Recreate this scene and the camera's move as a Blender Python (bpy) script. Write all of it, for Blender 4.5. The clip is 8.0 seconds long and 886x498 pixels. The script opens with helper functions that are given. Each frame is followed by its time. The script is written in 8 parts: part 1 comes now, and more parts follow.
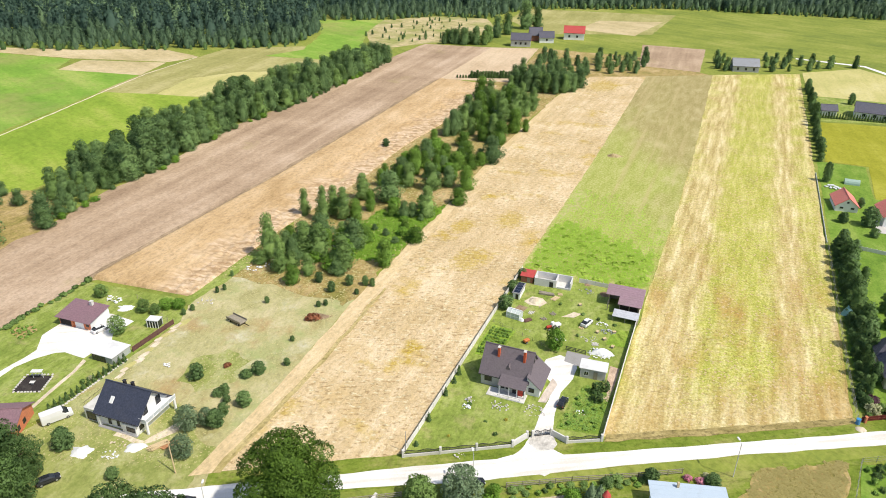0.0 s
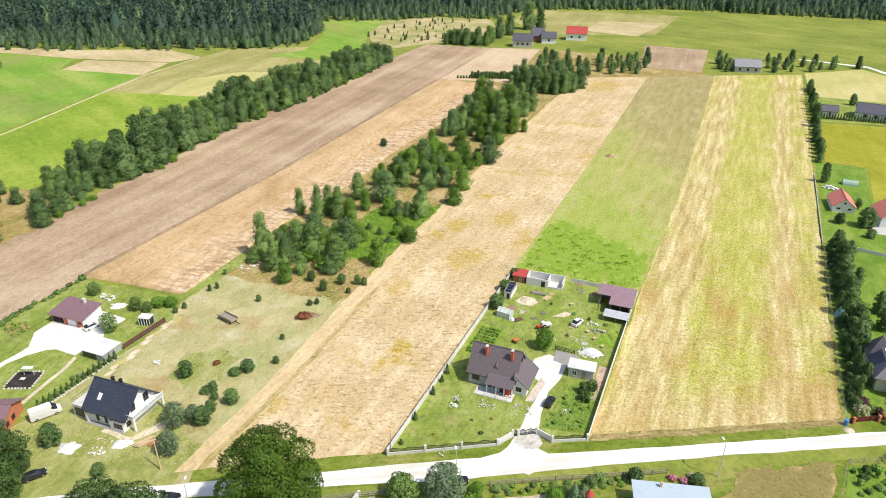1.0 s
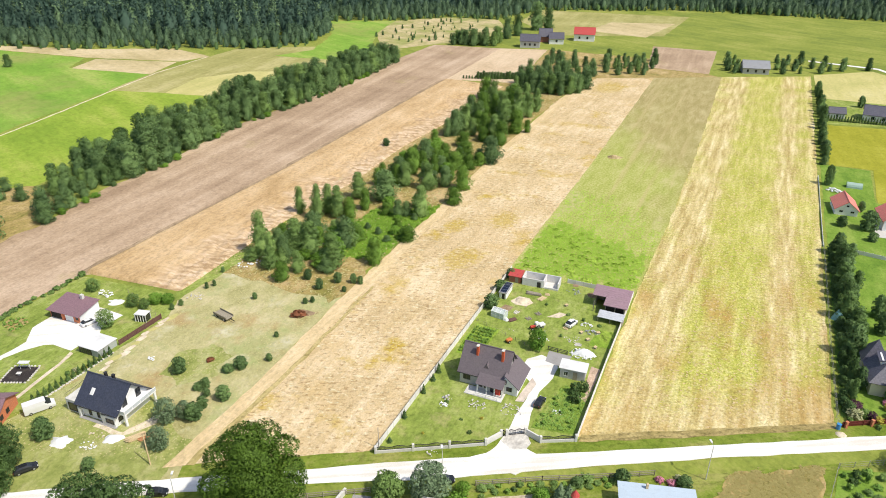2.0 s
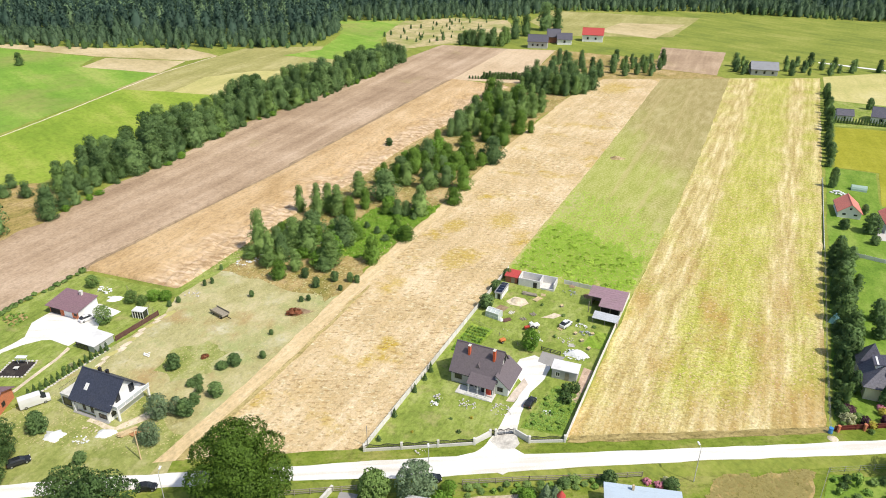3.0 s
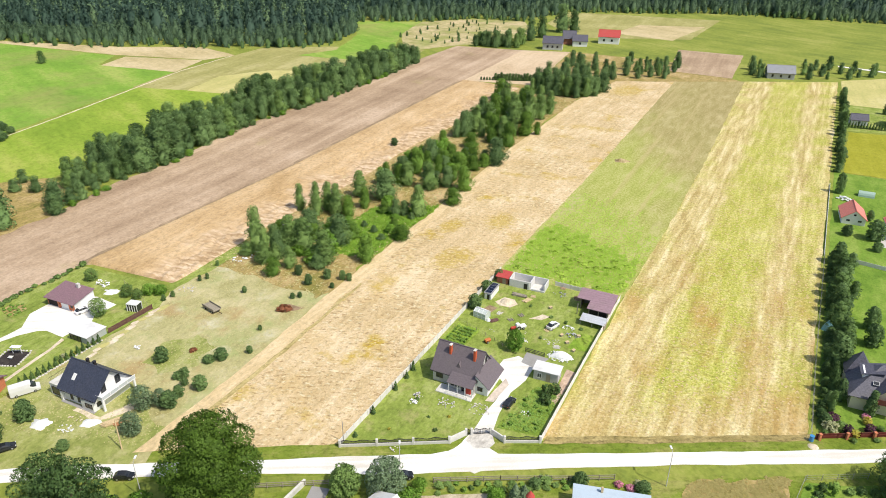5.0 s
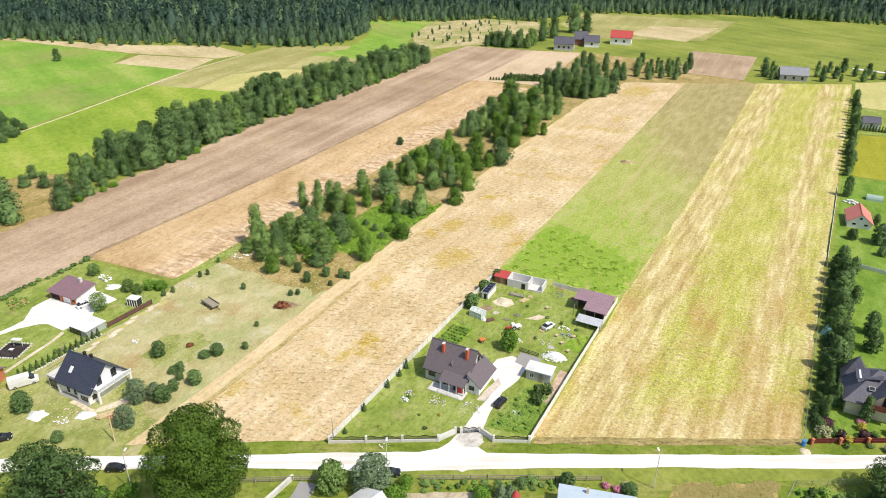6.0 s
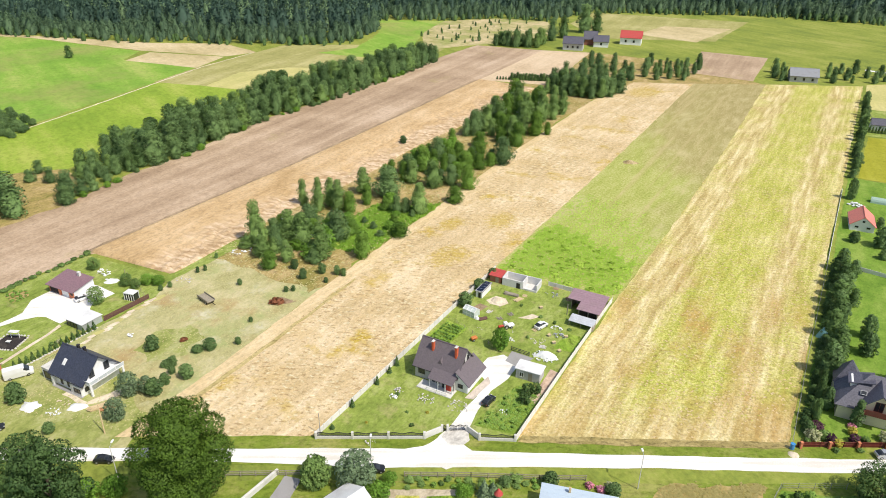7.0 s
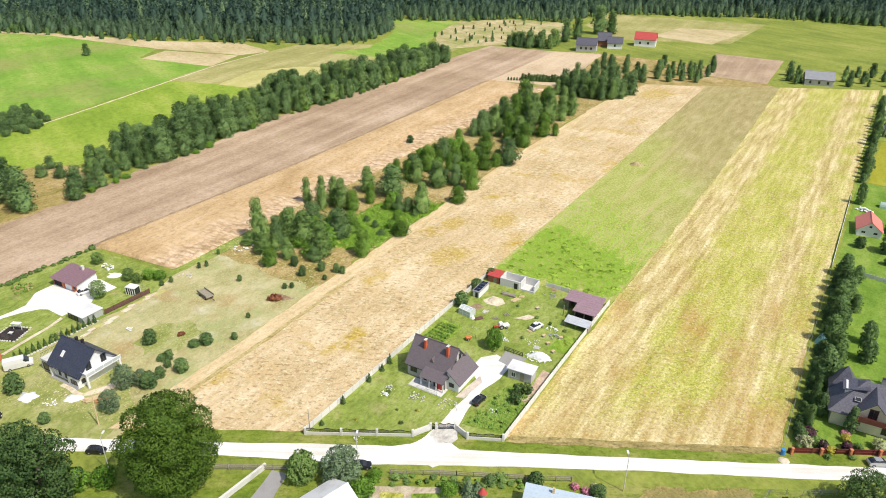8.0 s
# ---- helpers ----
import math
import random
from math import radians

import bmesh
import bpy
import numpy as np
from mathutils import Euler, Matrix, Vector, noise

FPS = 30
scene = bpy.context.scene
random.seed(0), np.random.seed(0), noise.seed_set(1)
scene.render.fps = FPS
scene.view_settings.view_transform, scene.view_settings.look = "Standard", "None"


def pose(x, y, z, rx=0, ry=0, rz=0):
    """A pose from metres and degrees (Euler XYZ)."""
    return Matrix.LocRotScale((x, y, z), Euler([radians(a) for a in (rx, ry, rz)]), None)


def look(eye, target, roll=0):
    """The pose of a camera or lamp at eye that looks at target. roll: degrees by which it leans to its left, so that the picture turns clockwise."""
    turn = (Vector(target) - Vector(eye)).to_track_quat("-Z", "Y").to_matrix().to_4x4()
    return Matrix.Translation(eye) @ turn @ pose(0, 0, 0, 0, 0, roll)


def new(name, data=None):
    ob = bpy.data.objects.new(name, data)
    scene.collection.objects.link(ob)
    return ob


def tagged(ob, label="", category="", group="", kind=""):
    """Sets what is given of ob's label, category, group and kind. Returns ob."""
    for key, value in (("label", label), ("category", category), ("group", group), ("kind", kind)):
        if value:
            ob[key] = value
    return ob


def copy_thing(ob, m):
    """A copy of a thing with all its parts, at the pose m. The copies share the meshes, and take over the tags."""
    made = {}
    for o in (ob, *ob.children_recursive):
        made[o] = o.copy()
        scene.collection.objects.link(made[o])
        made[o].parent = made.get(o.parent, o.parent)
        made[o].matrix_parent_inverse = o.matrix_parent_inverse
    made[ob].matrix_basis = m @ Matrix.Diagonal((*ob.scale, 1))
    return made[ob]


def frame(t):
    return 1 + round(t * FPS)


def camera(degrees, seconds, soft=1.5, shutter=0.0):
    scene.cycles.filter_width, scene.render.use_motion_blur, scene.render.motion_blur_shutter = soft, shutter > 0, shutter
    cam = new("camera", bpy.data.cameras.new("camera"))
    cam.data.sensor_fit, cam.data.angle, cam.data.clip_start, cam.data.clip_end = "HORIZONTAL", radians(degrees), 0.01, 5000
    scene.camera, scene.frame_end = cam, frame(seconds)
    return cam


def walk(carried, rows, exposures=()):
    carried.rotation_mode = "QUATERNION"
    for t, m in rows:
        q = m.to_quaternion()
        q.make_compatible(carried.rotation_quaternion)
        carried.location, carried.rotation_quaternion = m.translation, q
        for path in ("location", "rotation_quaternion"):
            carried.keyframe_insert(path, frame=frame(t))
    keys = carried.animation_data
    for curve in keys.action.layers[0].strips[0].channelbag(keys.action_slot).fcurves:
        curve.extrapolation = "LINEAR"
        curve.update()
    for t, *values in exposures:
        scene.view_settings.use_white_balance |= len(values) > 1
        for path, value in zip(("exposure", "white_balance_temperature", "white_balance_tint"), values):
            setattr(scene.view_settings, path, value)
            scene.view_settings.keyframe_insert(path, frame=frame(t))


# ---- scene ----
EXPOSURE = 0.08
cam = camera(65.6, 8.0, soft=0.95)
PATH = [
    (0, (-2.395, 0.474, 100.649), (-3.088, 2.119, 99.746), 0.5),
    (0.5, (-0.378, 1.168, 100.479), (-1.078, 2.810, 99.578), 0.5),
    (1, (1.753, 1.827, 100.331), (1.041, 3.466, 99.430), 0.4),
    (1.5, (3.858, 2.578, 100.254), (3.132, 4.210, 99.354), 0.4),
    (3, (10.101, 4.848, 100.317), (9.329, 6.459, 99.418), 0.4),
    (3.5, (12.240, 5.618, 100.471), (11.454, 7.222, 99.572), 0.4),
    (4, (14.424, 6.391, 100.487), (13.623, 7.989, 99.589), 0.4),
    (4.5, (16.631, 7.280, 100.491), (15.816, 8.870, 99.594), 0.4),
    (6, (23.493, 10.106, 100.434), (22.621, 11.667, 99.537), 0.4),
    (6.5, (25.856, 11.298, 100.387), (24.968, 12.849, 99.489), 0.5),
    (7, (28.169, 12.340, 100.262), (27.265, 13.881, 99.364), 0.5),
    (7.5, (30.723, 13.469, 100.146), (29.797, 14.999, 99.250), 0.5),
    (8, (33.176, 14.699, 100.206), (32.229, 16.215, 99.309), 0.6),
]
walk(cam, [(t, look(eye, target, roll)) for t, eye, target, roll in PATH], exposures=[(0.0, EXPOSURE), (8.0, EXPOSURE)])

# The plan below is drawn in units of 1.26 m; the last lines lay it out in metres.
UNIT = 1.26

# ---- world and sun ----
SUN_TO = Vector((0.83, -0.10, 1.20)).normalized()
world = bpy.data.worlds.new("sky")
scene.world = world
world.use_nodes = True
wn = world.node_tree.nodes
sky = wn.new("ShaderNodeTexSky")
sky.sky_type = "NISHITA"
sky.sun_disc = False
sky.sun_elevation = math.asin(SUN_TO.z)
sky.sun_rotation = math.atan2(SUN_TO.x, SUN_TO.y)
sky.dust_density = 2.0
wn["Background"].inputs[1].default_value = 0.13
world.node_tree.links.new(sky.outputs[0], wn["Background"].inputs[0])
sun = new("sun", bpy.data.lights.new("sun", "SUN"))
sun.data.energy, sun.data.angle, sun.data.color = 3.75, radians(1.0), (1.0, 0.94, 0.84)
sun.matrix_world = look(SUN_TO * 500, (0, 0, 0))


# ---- materials ----
class Mat:
    """A small writer of node materials; colours are linear."""

    def __init__(self, name, rough=0.8, spec=0.3, metal=0.0):
        self.m = bpy.data.materials.new(name)
        self.m.use_nodes = True
        self.n, self.l = self.m.node_tree.nodes, self.m.node_tree.links
        self.b = self.n["Principled BSDF"]
        self.b.inputs["Roughness"].default_value = rough
        self.b.inputs["Specular IOR Level"].default_value = spec
        self.b.inputs["Metallic"].default_value = metal
        self.p = None

    def pos(self, scale=(1, 1, 1), turn=0.0, local=False):
        if local:
            src = self.n.new("ShaderNodeTexCoord").outputs["Object"]
        else:
            src = self.n.new("ShaderNodeNewGeometry").outputs["Position"]
        mp = self.n.new("ShaderNodeMapping")
        mp.vector_type = "POINT"
        rot = self.n.new("ShaderNodeVectorRotate")
        rot.rotation_type = "Z_AXIS"
        rot.inputs["Angle"].default_value = radians(turn)
        self.l.new(src, rot.inputs["Vector"])
        self.l.new(rot.outputs[0], mp.inputs[0])
        mp.inputs["Scale"].default_value = [v / UNIT for v in scale]
        return mp.outputs[0]

    def noise(self, vec, scale, detail=3.0, rough=0.55):
        t = self.n.new("ShaderNodeTexNoise")
        t.inputs["Scale"].default_value, t.inputs["Detail"].default_value, t.inputs["Roughness"].default_value = scale, detail, rough
        self.l.new(vec, t.inputs["Vector"])
        return t.outputs[0]

    def math(self, op, a, b=None, c=None):
        t = self.n.new("ShaderNodeMath")
        t.operation = op
        for i, v in enumerate((a, b, c)):
            if v is None:
                continue
            if isinstance(v, (int, float)):
                t.inputs[i].default_value = v
            else:
                self.l.new(v, t.inputs[i])
        return t.outputs[0]

    def ramp(self, fac, stops, ease="LINEAR"):
        t = self.n.new("ShaderNodeValToRGB")
        r = t.color_ramp
        r.interpolation = ease
        while len(r.elements) < len(stops):
            r.elements.new(1.0)
        for e, (p, c) in zip(r.elements, stops):
            e.position = p
            e.color = (c, c, c, 1) if isinstance(c, (int, float)) else (*c, 1)
        self.l.new(fac, t.inputs[0])
        return t.outputs[0]

    def mix(self, fac, a, b, kind="MIX"):
        t = self.n.new("ShaderNodeMix")
        t.data_type, t.blend_type = "RGBA", kind
        for i, v in ((0, fac), (6, a), (7, b)):
            if isinstance(v, (int, float)):
                t.inputs[i].default_value = v if i == 0 else (v, v, v, 1)
            elif isinstance(v, tuple):
                t.inputs[i].default_value = (*v, 1)
            else:
                self.l.new(v, t.inputs[i])
        return t.outputs[2]

    def axis(self, vec, which):
        t = self.n.new("ShaderNodeSeparateXYZ")
        self.l.new(vec, t.inputs[0])
        return t.outputs[which]

    def bump(self, fac, dist, strength=0.6):
        t = self.n.new("ShaderNodeBump")
        t.inputs["Distance"].default_value, t.inputs["Strength"].default_value = dist, strength
        self.l.new(fac, t.inputs["Height"])
        self.l.new(t.outputs[0], self.b.inputs["Normal"])

    def color(self, c):
        if isinstance(c, tuple):
            self.b.inputs["Base Color"].default_value = (*c, 1)
        else:
            self.l.new(c, self.b.inputs["Base Color"])
        return self.m


def surface(name, c, rough=0.7, spec=0.3, metal=0.0, vary=0.15, size=0.5, grain=0.04, dirt=(0.2, 0.18, 0.14), stain=0.25, bump=0.01):
    """Paint, plaster, metal or wood: a base colour with grain, blotches and weather stains."""
    k = Mat(name, rough, spec, metal)
    p = k.pos()
    big = k.noise(p, 1 / (size * 4), 4)
    fine = k.noise(p, 1 / grain, 2)
    lo = tuple(v * (1 - vary) for v in c)
    hi = tuple(min(1, v * (1 + vary)) for v in c)
    col = k.mix(k.ramp(fine, [(0.3, 0.0), (0.7, 1.0)]), lo, hi)
    col = k.mix(k.math("MULTIPLY", k.ramp(big, [(0.5, 0.0), (0.75, 1.0)]), stain), col, dirt)
    k.bump(fine, bump, 0.4)
    return k.color(col)


def tinted(name, c, rough=0.5, spec=0.4, metal=0.0, vary=0.25):
    """Small alike pieces: each object a little lighter or darker."""
    k = Mat(name, rough, spec, metal)
    r = k.n.new("ShaderNodeObjectInfo").outputs["Random"]
    fine = k.noise(k.pos(), 6.0, 3)
    v = k.math("ADD", k.math("MULTIPLY", r, 0.6), k.math("MULTIPLY", fine, 0.4))
    return k.color(k.mix(v, tuple(x * (1 - vary) for x in c), tuple(min(1, x * (1 + vary)) for x in c)))


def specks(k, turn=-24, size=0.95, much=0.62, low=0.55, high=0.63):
    """Mask of short dashes, thicker in some places than in others: shade of stubble between laid swaths, and sunlit
    swath, painted as colour.
    """
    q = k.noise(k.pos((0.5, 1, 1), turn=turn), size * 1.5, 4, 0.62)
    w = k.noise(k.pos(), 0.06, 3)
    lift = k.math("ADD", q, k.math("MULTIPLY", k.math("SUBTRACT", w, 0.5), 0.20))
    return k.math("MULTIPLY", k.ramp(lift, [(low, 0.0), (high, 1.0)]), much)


def field(name, cols, big=22.0, mid=3.0, fine=0.45, turn=0.0, stretch=0.12, contrast=0.35, bump=0.12, weights=(0.4, 0.35, 0.25), patch=None, more=(), stubble_shade=None, stains=()):
    """Grass, stubble or crop: patches, drawn-out swaths and tufts. turn: degrees from the y axis to the rows."""
    k = Mat(name, 0.95, 0.1)
    p = k.pos(turn=-turn)
    rows = k.pos((1, stretch, 1), turn=-turn)
    a, b, c = k.noise(p, 1 / big, 4, 0.6), k.noise(rows, 1 / mid, 4, 0.6), k.noise(p, 1 / fine, 4, 0.65)
    f = k.math("ADD", k.math("ADD", k.math("MULTIPLY", a, weights[0]), k.math("MULTIPLY", b, weights[1])), k.math("MULTIPLY", c, weights[2]))
    n = len(cols)
    col = k.ramp(f, [(0.40 + 0.20 * i / (n - 1), cc) for i, cc in enumerate(cols)])
    for i, (pc, psize, lo, hi) in enumerate(([patch] if patch else []) + list(more)):
        q = k.noise(k.pos((1, 1, 1), turn=37 * i), 1 / psize, 5, 0.65)
        col = k.mix(k.ramp(q, [(lo, 0.0), (hi, 1.0)]), col, pc)
    for px, py, pr in stains:
        away = k.math("SQRT", k.math("ADD", k.math("POWER", k.math("SUBTRACT", k.axis(k.pos(), 0), px), 2.0), k.math("POWER", k.math("MULTIPLY", k.math("SUBTRACT", k.axis(k.pos(), 1), py), 0.6), 2.0)))
        blotch = k.math("SUBTRACT", k.math("MULTIPLY", k.noise(k.pos((0.6, 1, 1), turn=-24), 0.9, 5, 0.75), 2.6), k.math("DIVIDE", away, pr))
        col = k.mix(k.ramp(blotch, [(0.40, 0.0), (0.75, 0.7)]), col, (0.50, 0.36, 0.075))
    if stubble_shade:
        # Pale dashes paint the sunlit swaths into the colour.
        col = k.mix(specks(k, -17, 0.8, 0.4, 0.57, 0.66), col, tuple(min(0.9, 1.25 * v + 0.12) for v in cols[-1]))
        # Dark dashes paint the shade between swaths.
        col = k.mix(specks(k), col, stubble_shade)
    tuft = k.noise(k.pos((1, 0.55, 1), turn=-turn), 1 / (fine * 1.6), 5, 0.7)
    dark = k.ramp(tuft, [(0.34, 1 - contrast), (0.5, 1.0), (0.68, 1 + 0.45 * contrast)])
    col = k.mix(1.0, col, dark, "MULTIPLY")
    k.bump(k.math("ADD", k.math("MULTIPLY", c, 0.5), tuft), bump, 0.9)
    k.color(col)
    return k


def leaf(name, dark, light, gloss=0.15):
    """Foliage: each clump and each tree its own green, some light let through."""
    k = Mat(name, 0.6, gloss)
    isl = k.n.new("ShaderNodeNewGeometry").outputs["Random Per Island"]
    tree = k.n.new("ShaderNodeObjectInfo").outputs["Random"]
    blot = k.noise(k.pos(), 0.35, 2)
    v = k.math("ADD", k.math("ADD", k.math("MULTIPLY", isl, 0.30), k.math("MULTIPLY", tree, 0.36)), k.math("MULTIPLY", k.math("SUBTRACT", blot, 0.2), 0.6))
    col = k.mix(v, dark, light)
    k.color(col)
    tr = k.n.new("ShaderNodeBsdfTranslucent")
    mx = k.n.new("ShaderNodeMixShader")
    mx.inputs[0].default_value = 0.22
    k.l.new(col, tr.inputs[0])
    k.l.new(k.b.outputs[0], mx.inputs[1])
    k.l.new(tr.outputs[0], mx.inputs[2])
    k.l.new(mx.outputs[0], k.n["Material Output"].inputs[0])
    return k.m


LEAF_GROVE = leaf("grove_leaf", (0.030, 0.085, 0.010), (0.26, 0.43, 0.07))
LEAF_OAK = leaf("oak_leaf", (0.010, 0.034, 0.005), (0.20, 0.335, 0.045))
LEAF_BELT = leaf("belt_leaf", (0.028, 0.074, 0.029), (0.27, 0.41, 0.135))
LEAF_BIRCH = leaf("birch_leaf", (0.07, 0.145, 0.036), (0.34, 0.49, 0.14))
LEAF_DARK = leaf("dark_leaf", (0.02, 0.056, 0.021), (0.19, 0.305, 0.085))
LEAF_BLUE = leaf("grey_willow_leaf", (0.09, 0.16, 0.075), (0.3, 0.4, 0.22))
# Far woods: the blue of distance haze is mixed into these two greens.
LEAF_WOOD_HAZY = leaf("hazy_wood_leaf", (0.018, 0.05, 0.033), (0.225, 0.34, 0.16))
LEAF_PINE_HAZY = leaf("hazy_pine_needle", (0.013, 0.038, 0.031), (0.1, 0.17, 0.11))
LEAF_LIME = leaf("young_leaf", (0.085, 0.21, 0.024), (0.30, 0.50, 0.075))
LEAF_YELLOW = leaf("yellow_leaf", (0.336, 0.300, 0.030), (0.630, 0.550, 0.100))
LEAF_VEG = leaf("vegetable_leaf", (0.13, 0.27, 0.04), (0.34, 0.50, 0.11))
LEAF_PURPLE = leaf("purple_leaf", (0.055, 0.026, 0.044), (0.147, 0.061, 0.088))
LEAF_WHITE = leaf("pale_leaf", (0.367, 0.400, 0.180), (0.651, 0.650, 0.400))
LEAF_RED = leaf("rust_twig", (0.19, 0.065, 0.03), (0.45, 0.19, 0.10))
PETAL_PINK = leaf("pink_petal", (0.578, 0.160, 0.280), (0.892, 0.450, 0.550))
BARK = surface("bark", (0.10, 0.08, 0.06), 0.9, 0.1, grain=0.1)
BARK_BIRCH = surface("birch_bark", (0.42, 0.40, 0.36), 0.8, 0.2, vary=0.4, grain=0.3)

GRASS = field("meadow_grass", [(0.163, 0.210, 0.043), (0.245, 0.286, 0.052), (0.326, 0.336, 0.085)], 40, 7, 0.8, 60, 0.2, 0.25).m
VERGE = field("verge_grass", [(0.125, 0.185, 0.022), (0.195, 0.25, 0.036), (0.30, 0.30, 0.085)], 9, 2.5, 0.5, -60, 0.3, 0.35).m
LAWN = field("lawn_grass", [(0.186, 0.248, 0.047), (0.260, 0.323, 0.067), (0.358, 0.397, 0.129)], 8, 2.0, 0.45, 0, 0.5, 0.3, patch=((0.40, 0.35, 0.16), 5.0, 0.56, 0.78)).m
LAWN_BRIGHT = field("bright_lawn", [(0.123, 0.219, 0.029), (0.176, 0.285, 0.040), (0.259, 0.346, 0.070)], 14, 3.0, 0.5, 0, 0.4, 0.2).m
PASTURE = field("dry_pasture", [(0.341, 0.320, 0.129), (0.462, 0.425, 0.207), (0.583, 0.514, 0.302)], 17, 4.0, 0.5, 8, 0.5, 0.16, patch=((0.36, 0.39, 0.155), 12.0, 0.51, 0.66), more=(((0.58, 0.54, 0.36), 9.0, 0.55, 0.70), ((0.42, 0.31, 0.14), 11.0, 0.53, 0.68))).m
MEAGRE = field("meagre_lawn", [(0.22, 0.26, 0.065), (0.32, 0.345, 0.105), (0.44, 0.43, 0.20)], 9, 3.0, 0.5, 20, 0.5, 0.2, patch=((0.48, 0.44, 0.22), 8.0, 0.53, 0.68)).m
SCRUB = field("scrub_grass", [(0.24, 0.22, 0.06), (0.38, 0.29, 0.11), (0.52, 0.39, 0.2)], 14, 4.0, 0.6, 0, 0.5, 0.35).m
HERBS = field("tall_herbs", [(0.15, 0.25, 0.03), (0.22, 0.335, 0.04), (0.31, 0.40, 0.07)], 7, 1.6, 0.9, 30, 0.6, 0.6, 0.5).m
WHEAT = field("cut_hay_strip", [(0.520, 0.388, 0.202), (0.643, 0.495, 0.286), (0.775, 0.632, 0.414)], 15, 2.0, 0.42, -2, 0.10, 0.20, 0.22, patch=((0.50, 0.35, 0.05), 12.0, 0.56, 0.70), more=(((0.60, 0.44, 0.22), 9.0, 0.52, 0.70),), stubble_shade=(0.30, 0.19, 0.075), stains=((-63.6, 161.0, 3.6), (-54.8, 143.4, 5.0), (-53.0, 170.1, 4.6), (-61.0, 340.0, 9.0))).m
TRACK = field("field_track", [(0.56, 0.43, 0.23), (0.66, 0.51, 0.29), (0.76, 0.61, 0.38)], 9, 1.0, 0.4, 0, 0.07, 0.2).m
RYE_A = field("ripe_rye", [(0.32, 0.225, 0.145), (0.445, 0.325, 0.215), (0.56, 0.425, 0.30)], 30, 5.0, 0.7, 4, 0.05, 0.2, 0.2, patch=((0.40, 0.34, 0.14), 30.0, 0.62, 0.80)).m
RYE_C = field("rye_far", [(0.50, 0.37, 0.23), (0.60, 0.46, 0.30), (0.66, 0.52, 0.35)], 30, 5.0, 0.8, 4, 0.06, 0.18, 0.2).m
YELLOW = field("yellow_meadow", [(0.264, 0.270, 0.024), (0.330, 0.325, 0.035), (0.407, 0.385, 0.061)], 25, 5.0, 0.8, 8, 0.1, 0.15).m
OCHRE = field("ochre_meadow", [(0.44, 0.42, 0.15), (0.53, 0.48, 0.19), (0.6, 0.54, 0.26)], 30, 6.0, 0.8, 5, 0.12, 0.15).m
MEADOW_L = field("left_meadow", [(0.201, 0.302, 0.035), (0.268, 0.367, 0.047), (0.377, 0.420, 0.087)], 45, 9.0, 1.2, 66, 0.12, 0.2).m
MEADOW_FAR = field("far_meadow", [(0.165, 0.303, 0.041), (0.221, 0.365, 0.052), (0.354, 0.420, 0.104)], 45, 12.0, 1.5, 66, 0.10, 0.15, patch=((0.29, 0.32, 0.09), 45.0, 0.48, 0.68)).m
STRAW_FAR = field("far_straw", [(0.44, 0.36, 0.18), (0.55, 0.45, 0.25), (0.63, 0.52, 0.32)], 35, 9.0, 1.5, 66, 0.15, 0.15).m
FALLOW_FAR = field("far_fallow", [(0.30, 0.29, 0.10), (0.45, 0.39, 0.19), (0.60, 0.48, 0.29)], 16, 6.0, 1.5, 66, 0.3, 0.2, patch=((0.30, 0.32, 0.10), 20.0, 0.50, 0.64)).m
OLIVE_FAR = field("far_olive", [(0.284, 0.278, 0.091), (0.363, 0.339, 0.124), (0.477, 0.428, 0.194)], 35, 9.0, 1.5, 5, 0.15, 0.15).m
SOIL = field("bare_soil", [(0.22, 0.15, 0.09), (0.32, 0.23, 0.14), (0.42, 0.32, 0.21)], 6, 2.0, 0.4, 0, 0.4, 0.3).m
SAND = field("pale_sand", [(0.56, 0.47, 0.33), (0.68, 0.58, 0.43), (0.78, 0.69, 0.54)], 6, 2.0, 0.4, 0, 0.6, 0.2, 0.06).m


def gravel_mat():
    k = Mat("white_gravel", 0.9, 0.2)
    p = k.pos(turn=-31)
    rut = k.noise(k.pos((0.06, 1, 1), turn=-31), 0.9, 3)
    fine = k.noise(p, 5.0, 4, 0.7)
    big = k.noise(p, 0.15, 3)
    col = k.ramp(k.math("ADD", k.math("MULTIPLY", rut, 0.5), k.math("ADD", k.math("MULTIPLY", fine, 0.25), k.math("MULTIPLY", big, 0.25))), [(0.41, (0.68, 0.64, 0.56)), (0.5, (0.79, 0.77, 0.72)), (0.59, (0.85, 0.84, 0.81))])
    k.bump(fine, 0.03, 0.5)
    return k.color(col)


